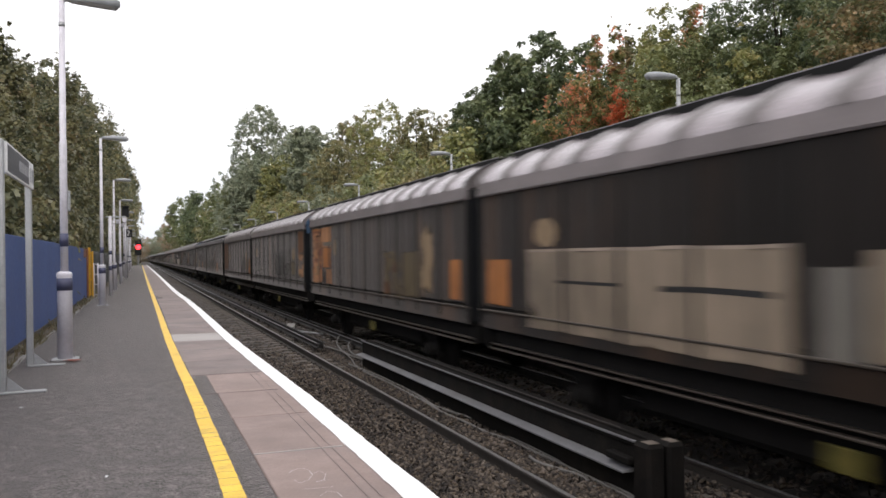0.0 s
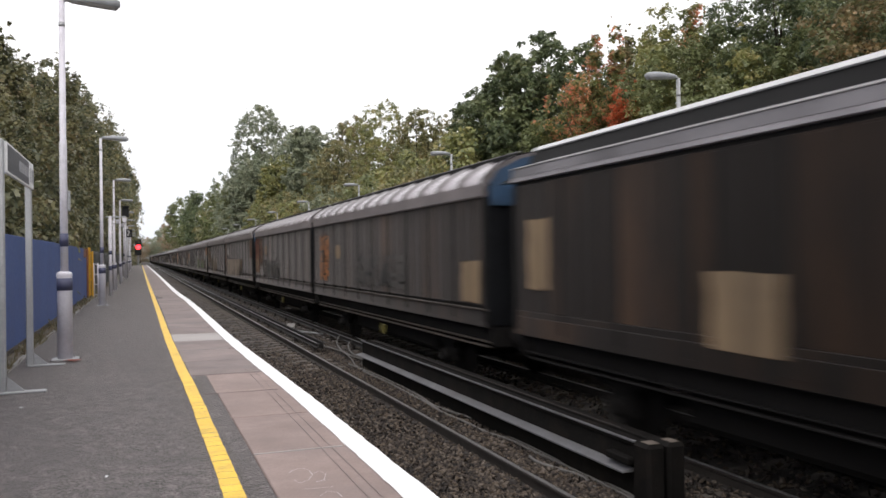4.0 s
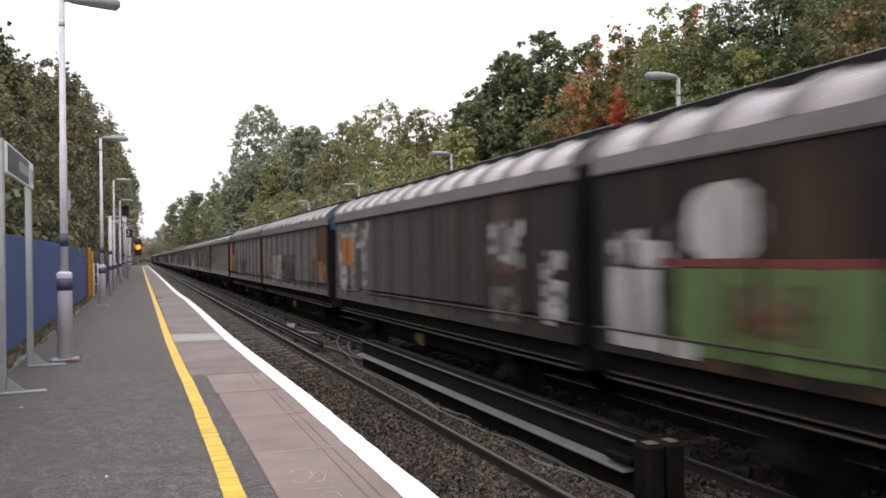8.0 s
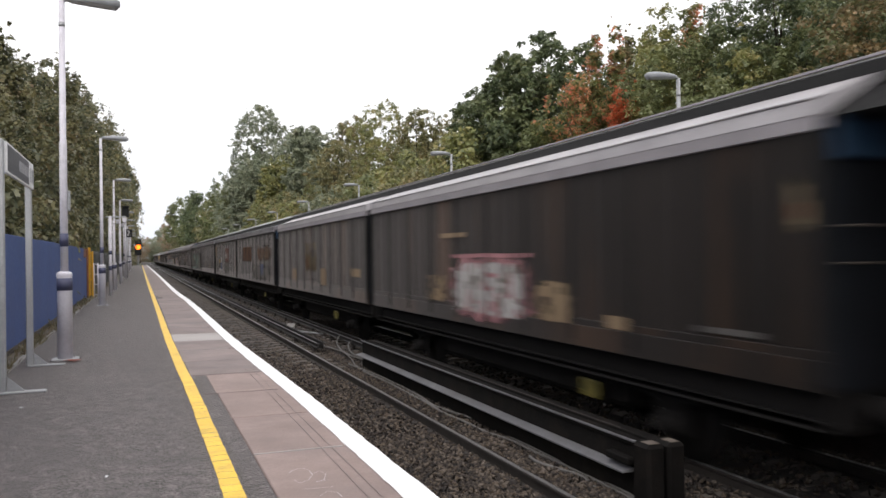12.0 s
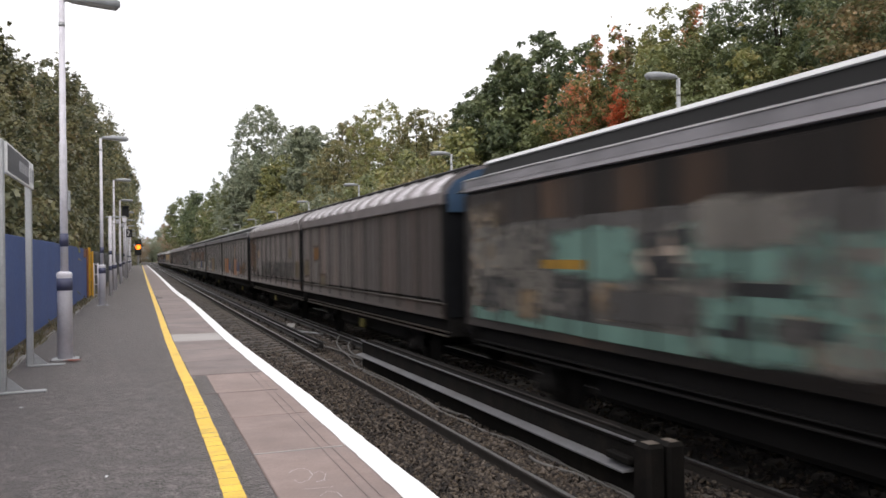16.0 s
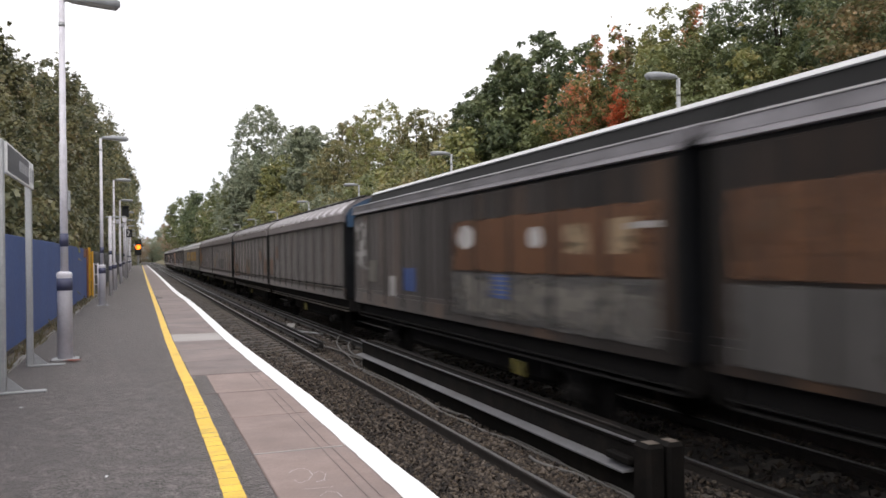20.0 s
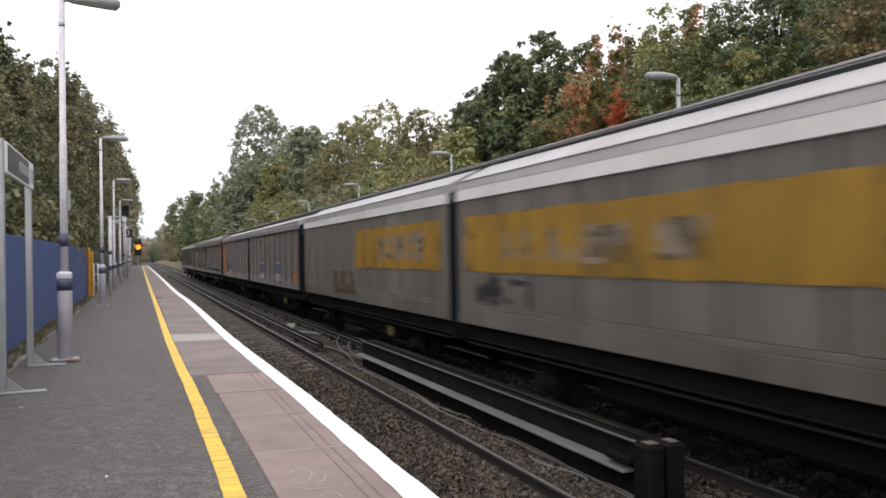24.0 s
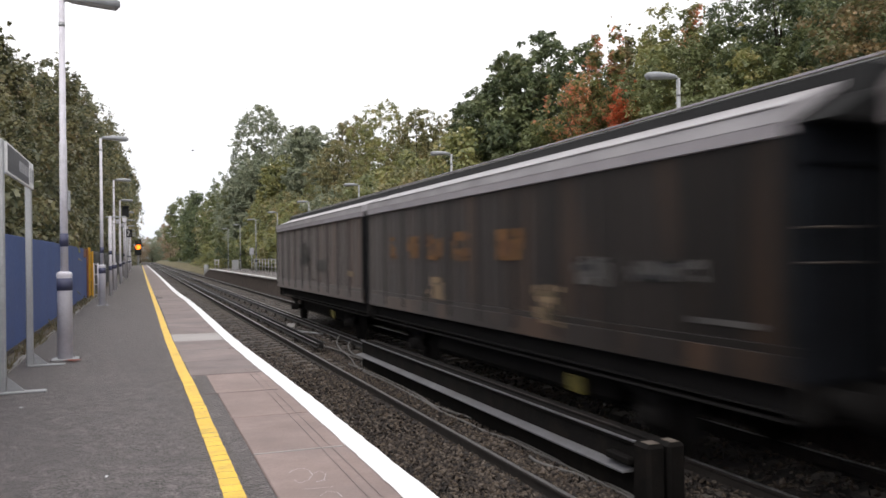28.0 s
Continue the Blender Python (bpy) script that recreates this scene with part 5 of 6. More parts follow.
def arc_roof(ya, yb):
    """Barrel roof with standing ribs and slightly dished sheets between them."""
    base = [(1.375, 3.395), (1.36, 3.49), (1.20, 3.635), (1.0, 3.75), (0.80, 3.835), (0.64, 3.885), (0.32, 3.92), (0.0, 3.93)]
    prof = base + [(-x, z) for x, z in base[-2::-1]]
    ys, off = [], []
    n_ = 13
    step = (yb - ya) / n_
    for k in range(n_):
        for u, o in ((0.0, 0.022), (0.05, 0.022), (0.09, 0.0), (0.20, -0.022), (0.5, -0.036), (0.72, -0.026), (0.80, -0.015), (0.94, 0.0)):
            ys.append(ya + step * (k + u))
            off.append(o)
    ys.append(yb)
    off.append(0.022)
    s, m_ = Shape(), len(prof)
    verts = []
    for y, o in zip(ys, off):
        for x, z in prof:
            d = Vector((x, (z - 3.0) * 1.2)).normalized()
            verts.append((x + o * d[0], y, z + o * d[1]))
    s.add(verts, [(j * m_ + i, (j + 1) * m_ + i, (j + 1) * m_ + i + 1, j * m_ + i + 1) for j in range(len(ys) - 1) for i in range(m_ - 1)])
    # dark slots reach past each rib, painting the sheets' reflections as pale bands
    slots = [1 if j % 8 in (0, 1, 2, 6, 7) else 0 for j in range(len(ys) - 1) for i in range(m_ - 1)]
    s.add([(x, ya, z) for x, z in prof] + [(1.35, ya, 3.3), (-1.35, ya, 3.3)], [tuple(range(m_ + 2))])
    s.add([(x, yb, z) for x, z in prof] + [(1.35, yb, 3.3), (-1.35, yb, 3.3)], [tuple(range(m_ + 2))[::-1]])
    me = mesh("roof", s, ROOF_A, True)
    me.materials.append(ROOF_A_RIB_GAP)
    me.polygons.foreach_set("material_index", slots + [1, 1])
    return me


def wheelset_mesh():
    s = Shape()
    for side in (-1, 1):
        s.tube([(side * 0.68, 0, 0), (side * 0.715, 0, 0), (side * 0.715, 0, 0), (side * 0.82, 0, 0)], [0.49, 0.49, 0.46, 0.455], 28)
        for k in range(4):
            a = k * math.pi / 2
            s.add([(side * 0.825, 0.2 * math.cos(a + b) + 0.02, 0.2 * math.sin(a + b)) for b in (0, 0.5, 0.9)], [(0, 1, 2)])
    return s.tube([(-0.95, 0, 0), (0.95, 0, 0)], 0.08, 12)


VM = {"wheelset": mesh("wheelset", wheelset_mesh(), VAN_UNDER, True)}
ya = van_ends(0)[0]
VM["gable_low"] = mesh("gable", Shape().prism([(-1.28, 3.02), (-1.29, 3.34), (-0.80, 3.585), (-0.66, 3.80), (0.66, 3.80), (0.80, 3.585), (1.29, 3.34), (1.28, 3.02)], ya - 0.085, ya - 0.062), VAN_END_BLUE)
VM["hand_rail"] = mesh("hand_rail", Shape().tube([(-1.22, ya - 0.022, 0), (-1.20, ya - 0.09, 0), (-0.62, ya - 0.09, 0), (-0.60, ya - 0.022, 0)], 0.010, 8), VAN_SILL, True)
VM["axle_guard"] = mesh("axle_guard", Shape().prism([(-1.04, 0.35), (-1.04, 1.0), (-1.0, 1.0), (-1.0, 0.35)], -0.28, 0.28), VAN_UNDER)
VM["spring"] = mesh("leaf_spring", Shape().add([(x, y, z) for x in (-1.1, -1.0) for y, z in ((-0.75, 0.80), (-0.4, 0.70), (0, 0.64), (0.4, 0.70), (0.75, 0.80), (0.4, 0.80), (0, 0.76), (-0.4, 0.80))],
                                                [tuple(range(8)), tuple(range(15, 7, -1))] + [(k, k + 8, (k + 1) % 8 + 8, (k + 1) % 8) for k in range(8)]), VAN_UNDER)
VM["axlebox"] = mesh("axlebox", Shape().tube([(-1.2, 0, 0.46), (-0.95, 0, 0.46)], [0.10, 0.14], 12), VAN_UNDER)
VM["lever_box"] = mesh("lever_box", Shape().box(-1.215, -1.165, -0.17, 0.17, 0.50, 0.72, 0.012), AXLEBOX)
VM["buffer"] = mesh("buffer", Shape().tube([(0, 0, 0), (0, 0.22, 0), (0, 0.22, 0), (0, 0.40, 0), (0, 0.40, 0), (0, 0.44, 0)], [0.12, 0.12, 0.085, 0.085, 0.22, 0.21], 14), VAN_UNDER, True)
for parity in (0, 1):
    ya, yb = van_ends(parity)
    wide = (yb - ya - 0.16) / N_PANEL
    ra, rb = (ya - 0.40, yb + 0.22) if parity == 0 else (ya - 0.22, yb + 0.56)
    VM["shell", parity] = mesh("shell", Shape().box(-HALF + 0.05, HALF, ya + 0.02, yb - 0.02, 1.12, 3.34), VAN_POST)
    p_ = Shape().box(-HALF, -HALF + 0.05, 0.05, wide - 0.05, 1.48, 3.25, 0.008)
    for u in (0.3, 0.7):
        p_.prism([(-HALF - 0.014, 1.5), (-HALF - 0.014, 3.22), (-HALF, 3.23), (-HALF, 1.49)], u * wide - 0.03, u * wide + 0.03)
    VM["panel", parity] = mesh("wall_panel", p_, VAN_SIDE)
    VM["post", parity] = mesh("wall_post", Shape().box(-HALF - 0.022, -HALF + 0.05, -0.045, 0.045, 1.22, 3.25, 0.008), VAN_POST)
    VM["end", parity] = None
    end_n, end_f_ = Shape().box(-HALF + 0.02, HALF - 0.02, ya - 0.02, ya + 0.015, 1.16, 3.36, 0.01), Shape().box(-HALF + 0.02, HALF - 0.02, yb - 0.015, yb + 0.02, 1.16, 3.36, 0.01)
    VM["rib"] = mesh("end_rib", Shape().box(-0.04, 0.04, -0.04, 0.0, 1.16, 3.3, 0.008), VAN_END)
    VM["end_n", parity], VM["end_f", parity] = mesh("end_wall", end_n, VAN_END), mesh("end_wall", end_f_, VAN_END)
    VM["gable", parity] = mesh("gable", Shape().prism([(-1.28, 3.05), (-1.30, 3.40), (-1.15, 3.60), (-0.75, 3.80), (-0.3, 3.88), (0.3, 3.88), (0.75, 3.80), (1.15, 3.60), (1.30, 3.40), (1.28, 3.05)], ya - 0.085, ya - 0.062), VAN_END_BLUE)
    VM["eave", parity] = mesh("eave", Shape().prism([(-HALF - 0.03, 3.185), (-HALF - 0.045, 3.21), (-HALF - 0.025, 3.395), (-HALF + 0.05, 3.395), (-HALF + 0.05, 3.185)], ya, yb), EAVE_A)
    for kind_, foot in (("B", 3.302), ("C", 3.238), ("G", 3.175)):
        VM["eave_low", kind_, parity] = mesh("eave", Shape().prism([(-HALF - 0.02, foot), (-HALF - 0.035, foot + 0.01), (-HALF - 0.030, 3.365), (-HALF + 0.05, 3.365), (-HALF + 0.05, foot)], ya, yb), EAVE_C)
    VM["top_line", parity] = mesh("ridge_edge", Shape().box(-0.700, -0.675, ra, rb, 3.886, 3.912, 0.004), ROOF_B)
    VM["arc", parity] = arc_roof(ya, yb)
    VM["crest", parity] = mesh("roof_crest", Shape().box(-0.80, -0.64, ya + 0.02, yb - 0.02, 3.80, 3.900, 0.008), RIDGE)
    VM["crest_top", parity] = mesh("crest_top", Shape().box(-0.79, -0.70, ya + 0.02, yb - 0.02, 3.901, 3.911), ROOF_B)
    for side in (-1, 1):
        o = [(side * 1.385, 3.366), (side * 1.37, 3.495), (side * 0.88, 3.64), (side * 0.88, 3.58), (side * 1.30, 3.366)]
        VM["slope", side, parity] = mesh("roof_slope", Shape().prism(o if side > 0 else o[::-1], ya, yb), ROOF_B)
    for kind_, o in (("C", [(1.385, 3.366), (1.37, 3.495), (0.79, 3.725), (0.79, 3.66), (1.30, 3.366)]), ("G", [(1.385, 3.366), (1.37, 3.495), (0.745, 3.80), (0.745, 3.73), (1.30, 3.366)])):
        for side in (-1, 1):
            q = [(side * x, z) for x, z in o]
            VM["slope_" + kind_, side, parity] = mesh("roof_slope", Shape().prism(q if side > 0 else q[::-1], ya, yb), ROOF_C)
    # thin strip added on the crease to carry the painted reflection
    VM["fold", parity] = mesh("roof_fold", Shape().box(-1.385, -1.345, ya, yb, 3.492, 3.510, 0.004), ROOF_C)
    VM["ridge", parity] = mesh("roof_ridge", Shape().prism([(-1.30, 3.34), (-0.84, 3.60), (-0.71, 3.845), (0.71, 3.845), (0.84, 3.60), (1.30, 3.34)], ra, rb), RIDGE)
    VM["seam", parity] = mesh("ridge_seam", Shape().box(-0.80, -0.76, ya + 0.05, yb - 0.05, 3.72, 3.735), VAN_POST)
    VM["cap", parity] = mesh("ridge_cap", Shape().prism([(-0.72, 3.846), (-0.735, 3.860), (-0.70, 3.915), (-0.35, 3.96), (0.35, 3.96), (0.70, 3.915), (0.735, 3.860), (0.72, 3.846)], ra, rb), CAP_WHITE)
    VM["cap_thin", parity] = mesh("ridge_cap", Shape().prism([(-0.69, 3.846), (-0.70, 3.860), (-0.66, 3.885), (0, 3.93), (0.66, 3.885), (0.70, 3.860), (0.69, 3.846)], ra, rb), CAP_DARK)
    VM["sill", parity] = mesh("sill_rail", Shape().box(-HALF - 0.030, -HALF + 0.04, ya, yb, 1.402, 1.428, 0.006), VAN_SILL)
    VM["sill_board", parity] = mesh("sill_board", Shape().box(-HALF - 0.004, -HALF + 0.05, ya, yb, 1.402, 1.48, 0.005), VAN_SIDE)
    VM["skirt", parity] = mesh("skirt", Shape().box(-HALF - 0.008, -HALF + 0.05, ya, yb, 1.145, 1.40, 0.005), VAN_POST)
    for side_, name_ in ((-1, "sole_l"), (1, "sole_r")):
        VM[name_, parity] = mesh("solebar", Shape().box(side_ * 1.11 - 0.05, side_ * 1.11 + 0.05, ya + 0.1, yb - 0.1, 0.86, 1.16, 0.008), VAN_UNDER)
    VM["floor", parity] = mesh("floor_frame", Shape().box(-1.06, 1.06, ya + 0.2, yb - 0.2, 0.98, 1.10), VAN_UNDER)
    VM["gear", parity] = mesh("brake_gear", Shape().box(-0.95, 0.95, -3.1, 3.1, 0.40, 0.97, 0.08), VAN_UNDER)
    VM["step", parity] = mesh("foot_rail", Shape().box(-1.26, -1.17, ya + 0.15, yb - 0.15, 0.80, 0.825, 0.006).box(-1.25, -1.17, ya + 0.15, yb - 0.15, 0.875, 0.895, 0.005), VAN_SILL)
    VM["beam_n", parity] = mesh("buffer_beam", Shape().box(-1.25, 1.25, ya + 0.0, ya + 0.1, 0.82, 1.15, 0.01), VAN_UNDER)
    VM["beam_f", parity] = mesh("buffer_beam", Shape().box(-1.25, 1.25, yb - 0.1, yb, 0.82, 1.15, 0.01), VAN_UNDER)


VANS, WHEELS, SIDE_OF = {}, [], {}


def van(i):
    parity = i % 2
    kind_ = next(k for k in "ABC" if i in ROOF_OF[k])
    ya, yb = van_ends(parity)
    grey = i in (32, 33)
    side = VAN_GREY if grey else (VAN_RUSTY if i in RED_BROWN else VAN_SIDE)
    roof_words = {"A": "rounded ribbed roof", "B": "sliding roof and white ridge cap", "C": "pale sliding roof and dark ridge"}[kind_]
    label = ("dirty grey goods van, yellow band, " if grey else "grimy brown goods van with ") + roof_words
    t = thing("goods_van", label, "goods van", "vans of the freight train")
    part("shell", VM["shell", parity], None, t)
    wide = (yb - ya - 0.16) / N_PANEL
    for k in range(N_PANEL):
        part("wall_panel", VM["panel", parity], side, t, place=pose(0, ya + 0.08 + wide * k, 0))
    for k in range(N_PANEL + 1):
        if 0 < k < N_PANEL and grey:
            continue
        part("wall_post", VM["post", parity], VAN_GREY if grey else None, t, place=pose(0, ya + 0.08 + wide * k, 0))
    part("end_wall", VM["end_n", parity], VAN_END_NAVY if kind_ == "C" and parity == 0 else None, t, "sooty blue-black end wall")
    part("end_wall", VM["end_f", parity], None, t, "sooty black end wall")
    for x in (-0.9, -0.3, 0.3, 0.9):
        part("end_rib", VM["rib"], None, t, place=pose(x, ya - 0.02, 0))
    if parity == 0 and kind_ == "A":
        part("gable", VM["gable", parity], None, t, "dark blue gable sheet")
    elif parity == 0:
        part("gable", VM["gable_low"], VAN_END_NAVY if i > 35 else None, t, "sooty gable sheet" if i > 35 else "dark blue gable sheet")
        for z in (2.18, 2.48):
            part("hand_rail", VM["hand_rail"], None, t, "dull rubbed handrail", place=pose(0, 0, z))
    part("skirt", VM["skirt", parity], side, t)
    if kind_ != "A":
        part("sill_board", VM["sill_board", parity], side, t)
    part("eave", VM["eave", parity] if kind_ == "A" else VM["eave_low", "G" if grey else kind_, parity], ROOF_WHITE if grey else {"A": EAVE_A, "B": ROOF_B, "C": EAVE_C}[kind_], t)
    if kind_ == "A":
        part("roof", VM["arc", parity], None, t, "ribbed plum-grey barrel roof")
        part("roof_crest", VM["crest", parity], None, t)
        part("crest_top", VM["crest_top", parity], None, t)
        part("sill_rail", VM["sill", parity], None, t)
    else:
        for s_ in (-1, 1):
            part("roof_slope", VM["slope" if kind_ == "B" else "slope_G" if grey else "slope_C", s_, parity], ROOF_B_DARK if kind_ == "B" else ROOF_C, t)
        part("roof_fold", VM["fold", parity], ROOF_FOLD, t, "fold along the sliding roof with a painted sky glint")
        part("roof_ridge", VM["ridge", parity], None, t, "black raised roof ridge")
        if kind_ == "B":
            part("ridge_cap", VM["cap", parity], None, t, "bright white ridge cap")
        else:
            part("ridge_cap", VM["cap_thin", parity], None, t)
            part("ridge_seam", VM["seam", parity], None, t)
            part("ridge_edge", VM["top_line", parity], None, t, "thin rubbed edge along the ridge")
    for name_, what in (("sole_l", "solebar"), ("sole_r", "solebar"), ("floor", "floor_frame"), ("gear", "brake_gear")):
        part(what, VM[name_, parity], None, t)
    part("lever_box", VM["lever_box"], None, t, "greasy yellow brake lever box", place=pose(0, -0.22 if kind_ == "A" else -2.66, 0))
    part("foot_rail", VM["step", parity], VAN_UNDER if kind_ != "A" else None, t)
    part("buffer_beam", VM["beam_n", parity], None, t)
    part("buffer_beam", VM["beam_f", parity], None, t)
    for y, turn in ((ya, 180), (yb, 0)):
        for x in (-0.87, 0.87):
            part("buffer", VM["buffer"], None, t, place=pose(x, y - (0.02 if turn else -0.02), 0.99, 0, 0, turn) @ Matrix.Diagonal((1, 1.0 if (turn == 180) == (parity == 0) else 0.45, 1, 1)))
    for y in (-4.1, 4.1):
        g = part("axle_guard", VM["axle_guard"], None, t, place=pose(0, y, 0))
        part("leaf_spring", VM["spring"], None, g)
        part("leaf_spring", VM["spring"], None, g, place=pose(0, 0, 0, 0, 0, 180))
        part("axlebox", VM["axlebox"], None, g, "sooty round axlebox")
        part("axlebox", VM["axlebox"], None, g, "sooty round axlebox", place=pose(0, 0, 0, 0, 0, 180))
        WHEELS.append(part("wheelset", VM["wheelset"], None, g, place=pose(0, 0, 0.46)))
    VANS[i], SIDE_OF[i] = t, side
    return t


def paint(i, *patches):
    """Faded paint and lettering on the near side of van i: kind and shape, then from and to along the van and above the rail."""
    r = random.Random(100 + i)
    for n_, (code, y0, y1, z0, z1) in enumerate(patches):
        key, form = code
        y0, y1 = max(y0, van_ends(i % 2)[0] + 0.06), min(y1, van_ends(i % 2)[1] - 0.06)
        x = -HALF - 0.0147 - 0.0004 * n_
        s = Shape()

        def poly(pts):
            s.add([(x, y, z) for y, z in pts], [tuple(range(len(pts)))])

        cy, cz, hy, hz = (y0 + y1) / 2, (z0 + z1) / 2, (y1 - y0) / 2, (z1 - z0) / 2
        if form in "ed":
            e = 0.06 if form == "e" else 0.16
            q = 2 if form == "e" else 4
            pts = []
            for a in (math.pi * 2 * j / 26 for j in range(26)):
                c, d = math.cos(a), math.sin(a)
                w = (abs(c) ** q + abs(d) ** q) ** (-1 / q) * (1 + r.uniform(-e, e))
                pts.append((cy + hy * c * w, cz + hz * d * w))
            poly(pts)
        elif form == "r":
            n_y = max(3, int((y1 - y0) / 0.35))
            low = [(y0 + (y1 - y0) * j / n_y, z0 + r.uniform(-0.012, 0.012)) for j in range(n_y + 1)]
            high = [(y0 + (y1 - y0) * j / n_y, z1 + r.uniform(-0.02, 0.02)) for j in range(n_y, -1, -1)]
            poly(low + high)
        elif form == "l":
            n_y = max(2, int((y1 - y0) / 0.5))
            low = [(y0 + (y1 - y0) * j / n_y, z0 + r.uniform(-0.01, 0.01)) for j in range(n_y + 1)]
            high = [(y, z + z1 - z0) for y, z in low[::-1]]
            poly(low + high)
        else:
            # one sheet of small uneven cells, some bare, some paler or darker
            step_y, step_z = ((0.30, 0.017) if key == "u" else (0.10, 0.07)) if form == "s" else (0.13, 0.12)
            ny, nz = max(3, int((y1 - y0) / step_y)), max(3, int((z1 - z0) / step_z))
            jy, jz = (0.30, 0.0) if form == "s" and key == "u" else (0.34, 0.30)
            verts = [(x, y0 + (y1 - y0) * (a + r.uniform(-jy, jy)) / ny, z0 + (z1 - z0) * (b + r.uniform(-jz, jz)) / nz) for b in range(nz + 1) for a in range(ny + 1)]
            faces, slots = [], []
            for b in range(nz):
                for a in range(ny):
                    faces.append((b * (ny + 1) + a, b * (ny + 1) + a + 1, (b + 1) * (ny + 1) + a + 1, (b + 1) * (ny + 1) + a))
                    if form == "s" and key == "u":
                        slots.append(1 if b % 4 == 3 or r.random() < 0.05 else 0)
                    elif form == "s":  # upright strokes, broken across
                        v_ = noise.noise((y0 * 3 + a * 0.55, z0 * 5 + b * 0.16, i * 1.7 + n_)) + 0.5 * noise.noise((a * 0.12, b * 0.8, i * 2.3 + n_))
                        slots.append(1 if v_ < -0.20 else (2 if v_ > 0.26 else 0))
                    else:
                        v_ = noise.noise((y0 * 3 + a * 0.42, z0 * 5 + b * 0.42, i * 1.7 + n_))
                        slots.append(1 if v_ < -0.22 else (2 if v_ > 0.24 else 0))
            if key != "u" or form == "m":
                faces, slots = [f_ for f_, k_ in zip(faces, slots) if k_ != 1], [k_ for k_ in slots if k_ != 1]
            s.add(verts, faces)
        me = mesh("paint_patch", s, (PAINT_FIRM if form in "rlse" else PAINT)[key])
        if form in "sm":
            other = PAINT[{"w": "g", "g": "h", "b": "v", "t": "v", "o": "d", "a": "g", "n": "v", "p": "w", "u": "w", "h": "k", "c": "d", "x": "d", "d": "v", "v": "d", "k": "h", "y": "v", "q": "t", "f": "b", "z": "v"}[key]]
            me.materials.append(SIDE_OF[i] if form == "m" or key not in "uwg" else PAINT_FIRM[{"u": "g", "w": "g", "g": "h"}[key]])
            me.materials.append(other)
            me.polygons.foreach_set("material_index", slots)
        part("paint_patch", me, None, VANS[i], PAINT_WORDS[key])


for i in range(-1, 40):
    van(i)

